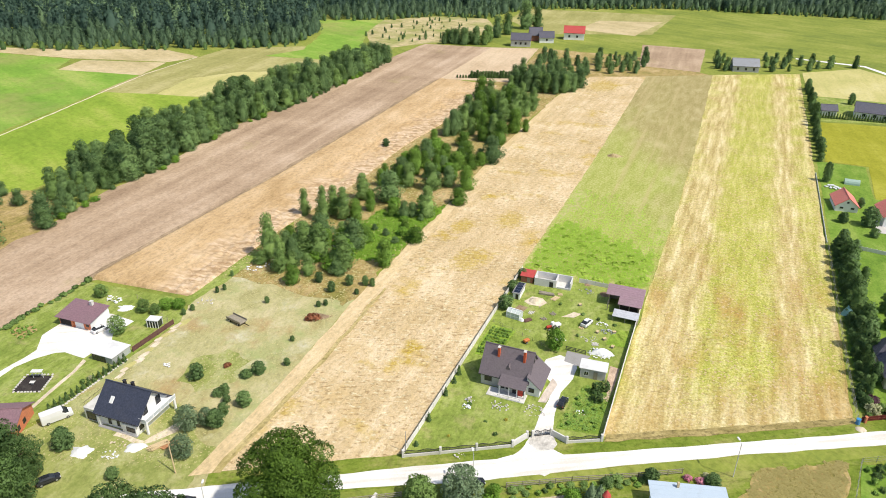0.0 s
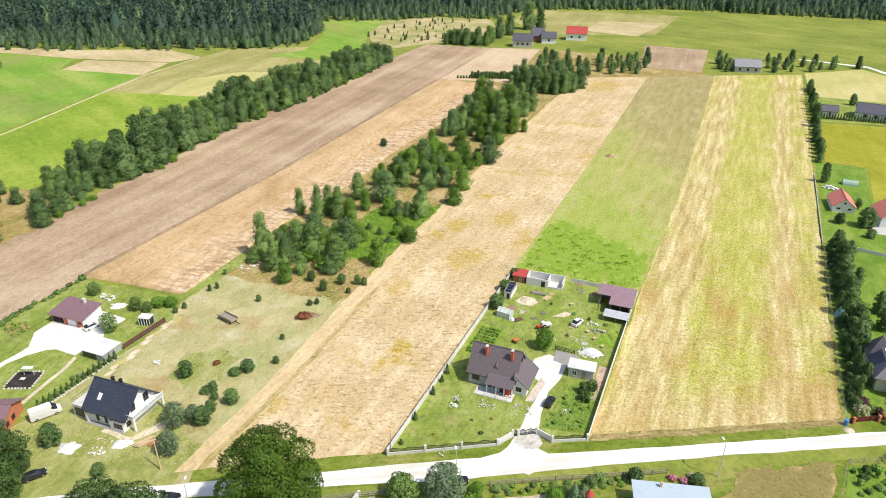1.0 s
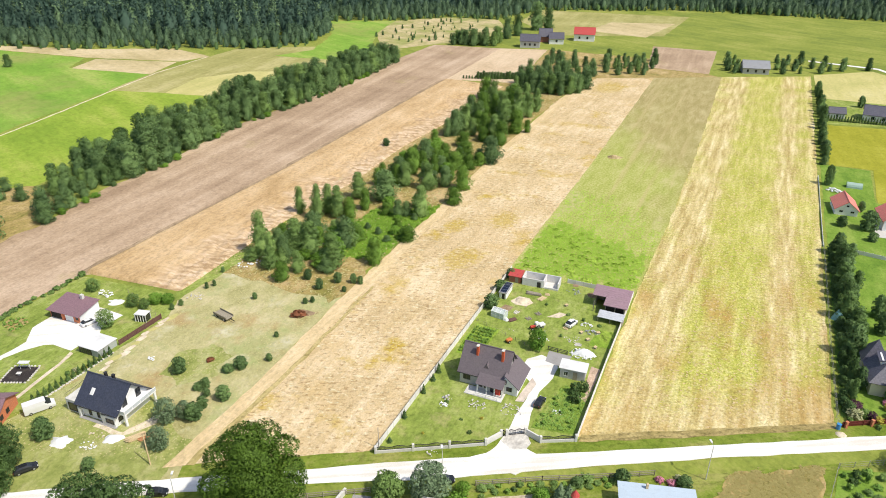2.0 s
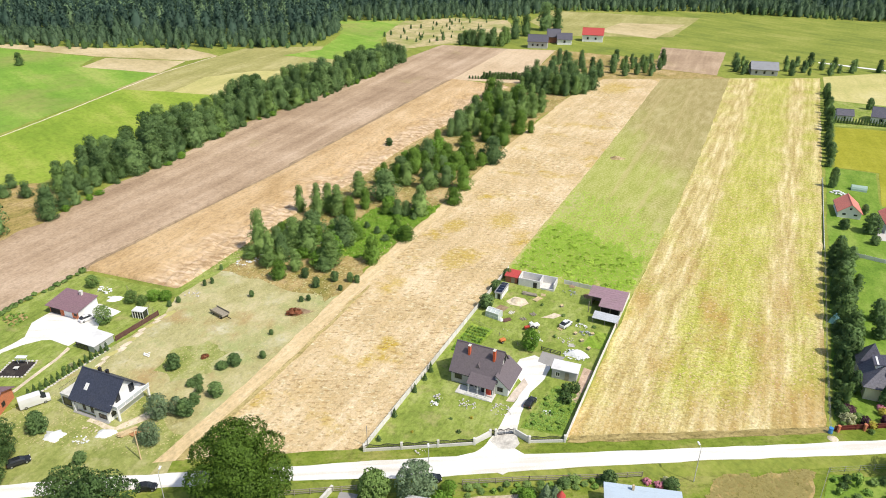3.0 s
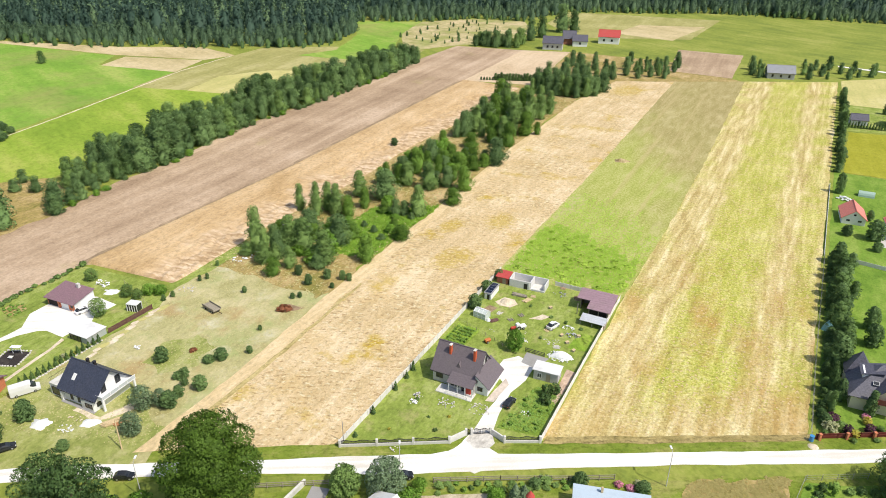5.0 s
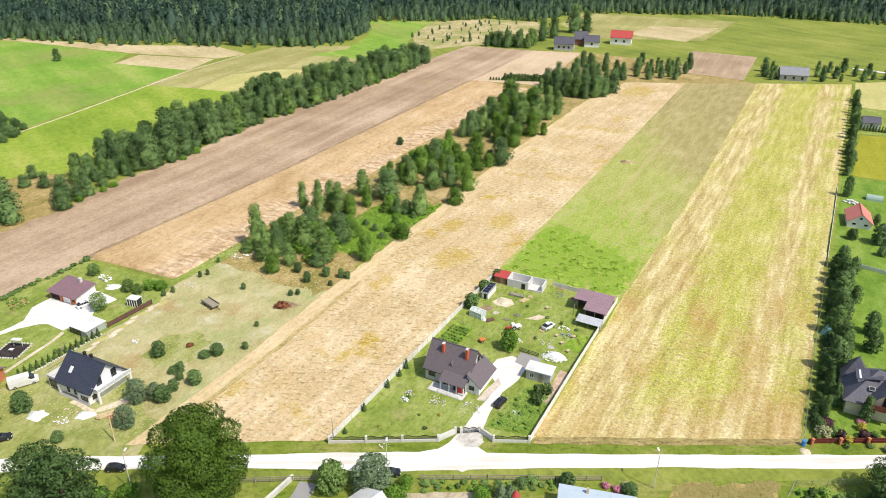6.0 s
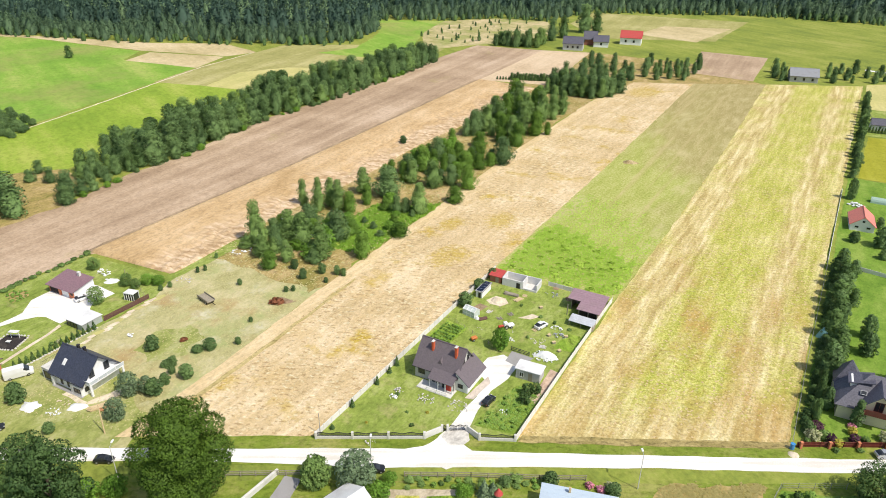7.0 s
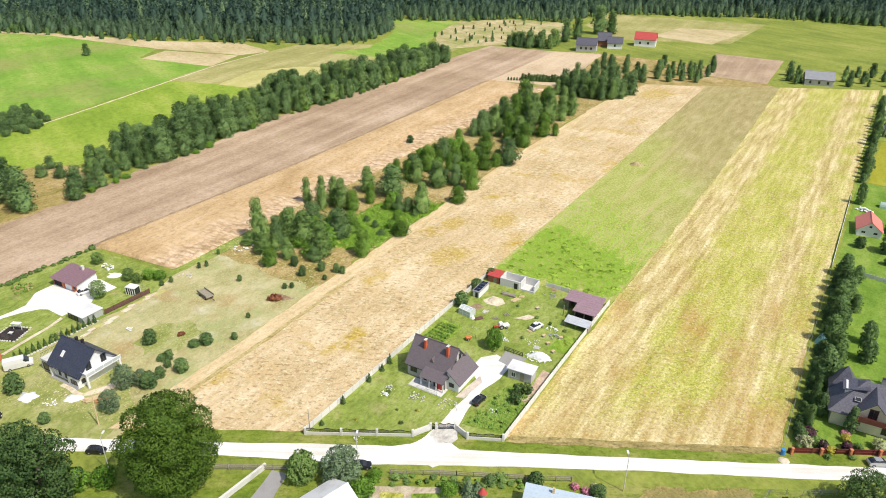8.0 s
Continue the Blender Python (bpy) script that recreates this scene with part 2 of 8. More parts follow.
def strip_mat():
    """The mown strip: straw swaths along both sides, yellow-green regrowth in the middle."""
    k = Mat("mown_strip", 0.95, 0.1)
    p = k.pos()
    rows = k.pos((1, 0.09, 1))
    x, y = k.axis(p, 0), k.axis(p, 1)
    warp = k.noise(k.pos((1, 0.12, 1)), 0.16, 4, 0.6)
    xx = k.math("ADD", x, k.math("MULTIPLY", k.math("SUBTRACT", warp, 0.5), 3.0))
    u = k.math("DIVIDE", k.math("ADD", xx, 12.0), 40.0)
    green = k.ramp(u, [(0.0, 0.55), (0.10, 0.25), (0.20, 0.05), (0.26, 0.2), (0.34, 0.85), (0.55, 1.05), (0.66, 0.85), (0.73, 0.35), (0.80, 0.15), (0.86, 0.6), (0.93, 0.7), (1.0, 0.3)])
    blot = k.noise(p, 0.09, 5, 0.65)
    green = k.math("ADD", green, k.math("MULTIPLY", k.math("SUBTRACT", blot, 0.5), 2.3))
    head = k.ramp(k.math("DIVIDE", k.math("SUBTRACT", y, k.math("ADD", k.math("MULTIPLY", x, 0.53), 93.0)), 60.0), [(0.0, -0.0), (0.14, 0.10), (0.35, 1.0), (1.0, 1.0)])
    green = k.math("MULTIPLY", green, head)
    a, b = k.noise(rows, 0.55, 4, 0.6), k.noise(p, 2.2, 5, 0.7)
    straw = k.ramp(k.math("ADD", k.math("MULTIPLY", a, 0.6), k.math("MULTIPLY", b, 0.4)), [(0.41, (0.43, 0.33, 0.125)), (0.5, (0.59, 0.485, 0.21)), (0.59, (0.77, 0.67, 0.38))])
    grs = k.ramp(k.math("ADD", k.math("MULTIPLY", a, 0.4), k.math("MULTIPLY", b, 0.6)), [(0.41, (0.33, 0.35, 0.055)), (0.5, (0.475, 0.465, 0.10)), (0.59, (0.65, 0.60, 0.22))])
    col = k.mix(k.ramp(green, [(0.2, 0.0), (0.95, 1.0)]), straw, grs)
    rust = k.noise(k.pos((1, 0.3, 1)), 0.13, 4, 0.6)
    near = k.ramp(k.math("DIVIDE", k.math("SUBTRACT", y, 100.0), 120.0), [(0.0, 0.7), (0.4, 0.9), (0.7, 0.1), (1.0, 0.1)])
    col = k.mix(k.math("MULTIPLY", k.ramp(rust, [(0.47, 0.0), (0.68, 1.0)]), near), col, (0.45, 0.28, 0.09))
    # Sunlit flecks, then the shade between swaths, both painted into the straw.
    col = k.mix(specks(k, -20, 0.8, 0.3, 0.56, 0.66), col, (0.76, 0.66, 0.40))
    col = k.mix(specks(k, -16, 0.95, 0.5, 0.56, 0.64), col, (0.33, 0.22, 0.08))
    tuft = k.noise(k.pos((1, 0.6, 1)), 1.7, 5, 0.72)
    col = k.mix(1.0, col, k.ramp(tuft, [(0.34, 0.74), (0.5, 1.0), (0.66, 1.12)]), "MULTIPLY")
    k.bump(k.math("ADD", b, tuft), 0.16, 0.9)
    return k.color(col)


def green_strip_mat():
    """The green strip: lush behind the plot, paler and browner towards its far end."""
    k = Mat("green_strip", 0.95, 0.1)
    p = k.pos()
    rows = k.pos((1, 0.22, 1))
    y = k.axis(p, 1)
    blot = k.noise(k.pos((1, 0.45, 1)), 0.045, 5, 0.6)
    v = k.math("ADD", k.math("DIVIDE", k.math("SUBTRACT", y, 140.0), 250.0), k.math("ADD", k.math("MULTIPLY", k.math("SUBTRACT", blot, 0.5), 0.9), k.math("MULTIPLY", k.math("ADD", k.axis(p, 0), 27.0), 0.006)))
    a, b = k.noise(rows, 0.4, 4, 0.6), k.noise(p, 1.6, 5, 0.7)
    g = k.ramp(k.math("ADD", k.math("MULTIPLY", a, 0.3), k.math("MULTIPLY", b, 0.7)), [(0.40, (0.28, 0.315, 0.065)), (0.5, (0.385, 0.405, 0.11)), (0.60, (0.50, 0.48, 0.20))])
    o = k.ramp(k.math("ADD", k.math("MULTIPLY", a, 0.3), k.math("MULTIPLY", b, 0.7)), [(0.40, (0.27, 0.235, 0.085)), (0.5, (0.37, 0.31, 0.13)), (0.60, (0.50, 0.42, 0.22))])
    col = k.mix(k.ramp(v, [(0.28, 0.0), (0.52, 0.8), (0.75, 1.0)]), g, o)
    bare = k.noise(k.pos((1, 0.4, 1)), 0.11, 5, 0.6)
    col = k.mix(k.math("MULTIPLY", k.ramp(bare, [(0.56, 0.0), (0.70, 1.0)]), 0.55), col, (0.56, 0.48, 0.26))
    wheel_tracks = k.noise(k.pos((1, 0.02, 1)), 0.34, 3, 0.5)
    col = k.mix(k.math("MULTIPLY", k.ramp(wheel_tracks, [(0.57, 0.0), (0.66, 1.0)]), 0.4), col, (0.50, 0.40, 0.20))
    k.bump(b, 0.12, 0.8)
    return k.color(col)


def grain_mat():
    """Standing grain that turns to pale, pinkish laid straw along its eastern side."""
    k = field("ripe_grain", [(0.46, 0.31, 0.15), (0.57, 0.40, 0.215), (0.65, 0.48, 0.285)], 20, 3.0, 0.55, 4, 0.15, 0.25, 0.25)
    p = k.pos()
    edge = k.math("ADD", k.math("DIVIDE", k.math("ADD", k.axis(p, 0), 128.0), 22.0), k.math("MULTIPLY", k.math("SUBTRACT", k.noise(p, 0.09, 4), 0.5), 1.6))
    q = k.noise(k.pos((0.30, 1.5, 1), turn=-14), 0.62, 4, 0.6)
    pale = k.ramp(q, [(0.36, (0.40, 0.27, 0.145)), (0.50, (0.56, 0.41, 0.25)), (0.64, (0.70, 0.545, 0.38))])
    base = k.b.inputs["Base Color"].links[0].from_socket
    k.color(k.mix(k.ramp(edge, [(0.40, 0.0), (0.70, 1.0)]), base, pale))
    return k.m


GRAIN = grain_mat()
GRAVEL = gravel_mat()
GRAVEL_WORN = field("worn_gravel", [(0.44, 0.41, 0.36), (0.60, 0.57, 0.51), (0.76, 0.73, 0.67)], 4, 1.6, 0.4, 0, 0.6, 0.2, 0.05).m
STRIP = strip_mat()
GREEN_STRIP = green_strip_mat()
WALL_WHITE = surface("white_plaster", (0.82, 0.82, 0.81), 0.85, 0.2, vary=0.05, stain=0.12)
WALL_GREY = surface("grey_render", (0.50, 0.49, 0.47), 0.9, 0.2, vary=0.1, stain=0.3)
WALL_CREAM = surface("cream_plaster", (0.80, 0.71, 0.50), 0.85, 0.2, vary=0.06, stain=0.15)
BLOCK = surface("aerated_block", (0.67, 0.66, 0.64), 0.95, 0.1, vary=0.12, size=0.3, stain=0.2)
CONCRETE = surface("pale_concrete", (0.66, 0.645, 0.60), 0.9, 0.2, vary=0.12, stain=0.35)
CONC_DARK = surface("grey_concrete", (0.33, 0.32, 0.31), 0.9, 0.2, vary=0.12, stain=0.3)
BOARD_RUST = surface("rust_stained_board", (0.50, 0.25, 0.12), 0.85, 0.2, vary=0.25, grain=0.12)
BRICK = surface("red_brick", (0.34, 0.14, 0.09), 0.85, 0.2, vary=0.25, grain=0.12)
BRICK_ORANGE = surface("orange_brick", (0.62, 0.22, 0.11), 0.85, 0.2, vary=0.2, grain=0.12)
CHIMNEY_RED = surface("red_chimney_brick", (0.62, 0.12, 0.05), 0.8, 0.2, vary=0.15, grain=0.12)
ROOF_BROWN = surface("brown_roof_tile", (0.15, 0.125, 0.135), 0.6, 0.35, vary=0.12, grain=0.3, stain=0.12)
ROOF_ANTH = surface("anthracite_tile", (0.05, 0.057, 0.085), 0.5, 0.4, vary=0.25, grain=0.3, stain=0.08)
ROOF_SLATE = surface("slate_tile", (0.10, 0.098, 0.125), 0.5, 0.45, vary=0.3, grain=0.3, stain=0.12)
ROOF_PURPLE = surface("plum_sheet_roof", (0.32, 0.21, 0.24), 0.55, 0.35, vary=0.12, grain=0.5, stain=0.25)
ROOF_MAROON = surface("maroon_roof", (0.25, 0.15, 0.17), 0.6, 0.35, vary=0.15, grain=0.3, stain=0.15)
ROOF_PINK = surface("faded_red_tile", (0.7, 0.23, 0.18), 0.6, 0.35, vary=0.12, grain=0.4, stain=0.15)
ROOF_RED = surface("red_sheet", (0.50, 0.075, 0.065), 0.5, 0.4, vary=0.1, stain=0.15)
ROOF_GREY = surface("grey_sheet", (0.30, 0.31, 0.33), 0.5, 0.4, 0.2, vary=0.15, stain=0.3)
ROOF_CLEAR = surface("weathered_corrugated_sheet", (0.52, 0.54, 0.57), 0.5, 0.4, vary=0.2, stain=0.3)
ROOF_PALE = surface("pale_felt_roof", (0.72, 0.72, 0.71), 0.8, 0.3, vary=0.08, size=0.6, stain=0.3)
ROOF_BLUE = surface("pale_blue_sheet", (0.47, 0.56, 0.64), 0.45, 0.4, 0.0, vary=0.08, stain=0.15)
WOOD = surface("weathered_wood", (0.33, 0.29, 0.22), 0.85, 0.2, vary=0.3, grain=0.1)
WOOD_NEW = surface("fresh_timber", (0.62, 0.48, 0.28), 0.8, 0.2, vary=0.2, grain=0.1)
WOOD_RED = surface("red_brown_fence", (0.17, 0.035, 0.028), 0.7, 0.3, vary=0.2, grain=0.1)
WOOD_BROWN = surface("brown_fence", (0.16, 0.085, 0.07), 0.8, 0.2, vary=0.2, grain=0.1)
IRON = surface("black_iron", (0.012, 0.012, 0.014), 0.6, 0.3, 0.0, vary=0.2)
STEEL = surface("galvanised", (0.5, 0.51, 0.52), 0.45, 0.5, 0.6, vary=0.15)
WHITE_FRAME = surface("white_frame", (0.8, 0.8, 0.8), 0.5, 0.4, vary=0.03, stain=0.05)
DARK_FRAME = surface("dark_frame", (0.03, 0.028, 0.03), 0.5, 0.4, vary=0.1)
STONE = surface("pale_stone", (0.60, 0.57, 0.52), 0.9, 0.2, vary=0.25, size=0.2, grain=0.15)
TARP = surface("white_sheeting", (0.80, 0.81, 0.80), 0.5, 0.4, vary=0.08, size=0.3, stain=0.2)
TARP_BLUE = surface("teal_tarp", (0.20, 0.42, 0.42), 0.5, 0.4, vary=0.15)
CAR_BLACK = surface("black_car_paint", (0.02, 0.022, 0.026), 0.25, 0.6, vary=0.05, stain=0.1)
CAR_WHITE = surface("white_car_paint", (0.78, 0.78, 0.78), 0.3, 0.5, vary=0.03, stain=0.06)
CAR_SILVER = surface("silver_car_paint", (0.5, 0.51, 0.52), 0.3, 0.6, 0.5, vary=0.05, stain=0.06)
RUBBER = surface("tyre_rubber", (0.02, 0.02, 0.02), 0.8, 0.2, vary=0.2)
RED_PAINT = surface("red_paint", (0.5, 0.05, 0.03), 0.5, 0.4, vary=0.15)
ORANGE_PAINT = surface("orange_paint", (0.62, 0.20, 0.05), 0.5, 0.4, vary=0.15)
BLUE_PAINT = surface("blue_plastic", (0.06, 0.26, 0.55), 0.4, 0.4, vary=0.1)
SOLAR = surface("solar_cell", (0.012, 0.016, 0.035), 0.15, 0.6, vary=0.2)
# Near-black for bark mulch, and for the painted shade of openings.
MULCH_AND_SHADE = surface("dark_mulch_and_shade", (0.045, 0.038, 0.036), 0.95, 0.1, vary=0.4, grain=0.15)
PAVING = tinted("paving_slab", (0.55, 0.53, 0.50), 0.9, 0.2)
PANEL = tinted("cast_fence_panel", (0.72, 0.70, 0.66), 0.9, 0.2, vary=0.12)


def pane_mat():
    k = Mat("window_glass", 0.08, 0.6)
    n = k.noise(k.pos(), 0.7, 2)
    return k.color(k.mix(n, (0.012, 0.015, 0.018), (0.05, 0.055, 0.06)))


GLASS = pane_mat()
LAMP_GLASS = surface("lamp_lens", (0.75, 0.75, 0.72), 0.3, 0.5, vary=0.05)


# ---- builders ----
def link_mesh(name, bm, mats, parent=None, label="", smooth=False):
    me = bpy.data.meshes.new(name)
    bmesh.ops.recalc_face_normals(bm, faces=bm.faces)
    bm.to_mesh(me)
    bm.free()
    for m in mats if isinstance(mats, (list, tuple)) else [mats]:
        me.materials.append(m)
    if smooth:
        me.shade_smooth()
    ob = new(name, me)
    if parent is not None:
        ob.parent = parent
    if label:
        ob["label"] = label
    return ob


def part(name, bm, material, parent, label="", smooth=False):
    return link_mesh(name, bm, material, parent, label, smooth)


def thing(name, x, y, label, category, rz=0.0, group="", z=0.0, kind=""):
    ob = new(name)
    ob.empty_display_size = 0.5
    ob.matrix_basis = pose(x, y, z, 0, 0, rz)
    return tagged(ob, label, category, group, kind)


def box(bm, c, s, rz=0.0, bevel=0.0, taper=1.0):
    """A box of size s centred on c; taper narrows its top."""
    r = bmesh.ops.create_cube(bm, size=1.0)
    vs = r["verts"]
    for v in vs:
        k = taper if v.co.z > 0 else 1.0
        v.co = Vector((v.co.x * s[0] * k, v.co.y * s[1] * k, v.co.z * s[2]))
    if bevel:
        es = list({e for v in vs for e in v.link_edges})
        out = bmesh.ops.bevel(bm, geom=es, offset=bevel, segments=1, affect="EDGES", profile=0.5)
        vs = list({v for f in out["faces"] for v in f.verts} | {v for v in vs if v.is_valid})
    m = Matrix.Translation(c) @ Matrix.Rotation(radians(rz), 4, "Z")
    bmesh.ops.transform(bm, matrix=m, verts=vs)
    return bm


def boxes(items, bevel=0.0):
    bm = bmesh.new()
    for it in items:
        box(bm, it[0], it[1], it[2] if len(it) > 2 else 0.0, bevel)
    return bm


def tube(bm, a, b, ra, rb, n=8):
    a, b = Vector(a), Vector(b)
    q = (b - a).to_track_quat("Z", "Y").to_matrix()
    rings = []
    for p, r in ((a, ra), (b, rb)):
        rings.append([bm.verts.new(p + q @ Vector((math.cos(t) * r, math.sin(t) * r, 0))) for t in (2 * math.pi * i / n for i in range(n))])
    for i in range(n):
        j = (i + 1) % n
        bm.faces.new((rings[0][i], rings[0][j], rings[1][j], rings[1][i]))
    bm.faces.new(rings[0][::-1])
    bm.faces.new(rings[1])
    return bm


def prism(bm, pts, z0, z1):
    lo = [bm.verts.new((x, y, z0)) for x, y in pts]
    hi = [bm.verts.new((x, y, z1)) for x, y in pts]
    bm.faces.new(hi)
    bm.faces.new(lo[::-1])
    n = len(pts)
    for i in range(n):
        j = (i + 1) % n
        bm.faces.new((lo[i], lo[j], hi[j], hi[i]))
    return bm


def wander(pts, step=2.5, amount=0.35, seed=1):
    """A polygon's outline with more points and an uneven edge."""
    out = []
    n = len(pts)
    for i in range(n):
        a, b = Vector(pts[i]), Vector(pts[(i + 1) % n])
        k = max(1, int((b - a).length / step))
        for j in range(k):
            p = a.lerp(b, j / k)
            q = noise.noise_vector(Vector((p.x * 0.25, p.y * 0.25, seed * 7.3)))
            out.append((p.x + q.x * amount, p.y + q.y * amount))
    return out


def slab(name, pts, z, mat, label="", uneven=0.35, step=2.5, category="ground"):
    """A field, lawn or road: a thin sheet with an uneven rim, lying on the ground."""
    bm = prism(bmesh.new(), wander(pts, step, uneven, len(name)) if uneven else pts, -0.2, z)
    ob = link_mesh(name, bm, mat)
    return tagged(ob, label, category, "", "structure")


def inside(p, poly):
    x, y = p
    c = False
    n = len(poly)
    for i in range(n):
        (x0, y0), (x1, y1) = poly[i], poly[i - 1]
        if (y0 > y) != (y1 > y) and x < (x1 - x0) * (y - y0) / (y1 - y0) + x0:
            c = not c
    return c


def scatter(poly, gap, seed, tries=30000, most=100000):
    """Points in a polygon, at least gap apart."""
    rng = random.Random(seed)
    xs, ys = [p[0] for p in poly], [p[1] for p in poly]
    cells, out = {}, []
    for _ in range(tries):
        p = (rng.uniform(min(xs), max(xs)), rng.uniform(min(ys), max(ys)))
        if not inside(p, poly):
            continue
        c = (int(p[0] // gap), int(p[1] // gap))
        if any((p[0] - q[0]) ** 2 + (p[1] - q[1]) ** 2 < gap * gap for dx in (-1, 0, 1) for dy in (-1, 0, 1) for q in cells.get((c[0] + dx, c[1] + dy), ())):
            continue
        cells.setdefault(c, []).append(p)
        out.append(p)
        if len(out) >= most:
            break
    return out


# ---- plants ----
def leaf_cards(rng, centres, normals, size, jitter=0.8, long=0.95):
    """Small three-cornered leaf sprays at the centres, facing roughly along the normals."""
    n = len(centres)
    nn = normals + rng.normal(0, jitter, (n, 3))
    nn /= np.linalg.norm(nn, axis=1, keepdims=True) + 1e-9
    t = np.cross(nn, rng.normal(0, 1, (n, 3)))
    t /= np.linalg.norm(t, axis=1, keepdims=True) + 1e-9
    b = np.cross(nn, t)
    s = (size * rng.uniform(0.55, 1.3, n))[:, None]
    v = np.empty((n, 3, 3))
    v[:, 0] = centres + t * s * rng.uniform(0.8, 1.4, (n, 1))
    v[:, 1] = centres - t * s * 0.6 + b * s * long * rng.uniform(0.7, 1.2, (n, 1))
    v[:, 2] = centres - t * s * 0.6 - b * s * long * rng.uniform(0.7, 1.2, (n, 1))
    soft = normals / (np.linalg.norm(normals, axis=1, keepdims=True) + 1e-9) + 0.28 * nn
    soft /= np.linalg.norm(soft, axis=1, keepdims=True) + 1e-9
    return v.reshape(-1, 3), np.repeat(soft, 3, axis=0)


def crown_core(rng, h, r, base, kind, rings=8, sides=9, fill=0.64):
    """The dense, lumpy inside of a crown, which the leaf sprays surround: vertices, triangles and facings."""
    ph = rng.uniform(0, 6, 6)
    v, m = [], []
    for j in range(rings + 1):
        t = j / rings
        if kind == "birch":
            wide = 1.1 * (1 - t) ** 0.62 * min(1.0, 0.42 + 1.9 * t)
        elif kind == "conifer":
            wide = 1 - t
        else:
            wide = math.sqrt(max(0.0, 1 - ((t - 0.4) / 0.62) ** 2))
        for i in range(sides):
            a = 2 * math.pi * (i + 0.5 * (j % 2)) / sides
            lump = 1 + 0.16 * math.sin(3 * a + 7 * t + ph[0]) + 0.13 * math.sin(2 * a - 11 * t + ph[1]) + 0.10 * math.sin(5 * a + 17 * t + ph[2])
            q = r * fill * wide * lump
            v.append((q * math.cos(a), q * math.sin(a), h * (base + (0.93 - base) * t)))
            m.append((math.cos(a), math.sin(a), 0.35 + 0.9 * t))
    f = []
    for j in range(rings):
        for i in range(sides):
            a0, a1, b0, b1 = j * sides + i, j * sides + (i + 1) % sides, (j + 1) * sides + i, (j + 1) * sides + (i + 1) % sides
            f += [(a0, a1, b1), (a0, b1, b0)]
    m = np.array(m)
    return np.array(v), np.array(f, dtype=np.int32), m / np.linalg.norm(m, axis=1, keepdims=True)


def crown_points(rng, h, r, n, base=0.25, blobs=14, kind="round"):
    """Leaf places and facings of a crown of height h and radius r."""
    if kind == "conifer":
        t = 1 - np.sqrt(rng.uniform(0, 1, n))
        a = rng.uniform(0, 2 * np.pi, n)
        lobes = 1 + 0.18 * np.sin(a * 5 + t * 23) + 0.12 * np.sin(a * 3 - t * 41)
        q = r * (1 - t) ** 0.85 * lobes * rng.uniform(0.55, 1.05, n)
        z = h * (base + (1 - base) * t) - 0.12 * q
        c = np.stack([q * np.cos(a), q * np.sin(a), z], 1)
        m = np.stack([np.cos(a), np.sin(a), np.full(n, 0.75)], 1)
        return c, m
    if kind in ("oak", "birch"):
        cs, rs = [], []
        for i in range(blobs):
            t = (i + rng.uniform(0.1, 0.9)) / blobs
            if kind == "oak":
                wide = math.sqrt(max(0.05, 1 - ((t - 0.5) / 0.53) ** 2))
                br = rng.uniform(0.19, 0.31) * r
                a = 2.39996 * i + rng.uniform(-0.35, 0.35)
                near = rng.uniform(0.74, 1.0)
            else:
                wide = 1.12 * (1 - t) ** 0.58 * min(1.0, 0.45 + 1.9 * t)
                br = rng.uniform(0.26, 0.46) * r
                a = rng.uniform(0, 2 * math.pi)
                near = rng.uniform(0.3, 1.0) ** 0.35
            q = max(0.0, wide * r * rng.uniform(0.85, 1.08) - br * 0.7) * near
            cs.append((q * math.cos(a), q * math.sin(a), h * (base + (0.95 - base) * t)))
            rs.append(br)
        cs, rs = np.array(cs), np.array(rs)
        pick = rng.choice(blobs, n, p=rs ** 2 / (rs ** 2).sum())
        d = rng.normal(0, 1, (n, 3))
        d[:, 2] = np.abs(d[:, 2]) * 1.2 - 0.5
        d /= np.linalg.norm(d, axis=1, keepdims=True)
        tall = 0.72 if kind == "oak" else 0.95
        c = cs[pick] + d * np.array([1.15, 1.15, tall]) * rs[pick][:, None] * rng.uniform(0.84, 1.08, n)[:, None]
        c[:, 2] = np.maximum(c[:, 2], 0.03 * h * rng.random(n))
        if kind == "birch":
            k = n * 5 // 20
            t, a = rng.uniform(0.0, 1.0, k), rng.uniform(0, 2 * np.pi, k)
            wide = 1.12 * (1 - t) ** 0.58 * np.minimum(1.0, 0.45 + 1.9 * t)
            ph = rng.uniform(0, 6, 4)
            lump = 0.86 + 0.13 * np.sin(3 * a + 9 * t + ph[0]) + 0.10 * np.sin(5 * a - 14 * t + ph[1]) + 0.08 * np.sin(2 * a + 21 * t + ph[2])
            q = r * wide * lump * np.sqrt(rng.uniform(0.35, 1.0, k))
            c[:k] = np.stack([q * np.cos(a), q * np.sin(a), h * (base + (0.98 - base) * t)], 1)
            d[:k] = np.stack([np.cos(a), np.sin(a), (t - 0.45) * 1.2], 1)
        return c, d * 0.9 + np.array([0.1, 0.05, 0.35])
    cs, rs = [], []
    z0, z1 = h * base, h
    mid = (z0 + z1) / 2
    for i in range(blobs):
        t = rng.uniform(0.02, 0.97)
        wide = math.sqrt(max(0.05, 1 - ((t - 0.42) / 0.60) ** 2))
        br = rng.uniform(0.18, 0.32) * r * (14 / max(14, blobs)) ** 0.2
        a = rng.uniform(0, 2 * math.pi)
        q = max(0.0, wide * r * rng.uniform(0.88, 1.10) - br * 0.8) * rng.uniform(0.3, 1.0) ** 0.4
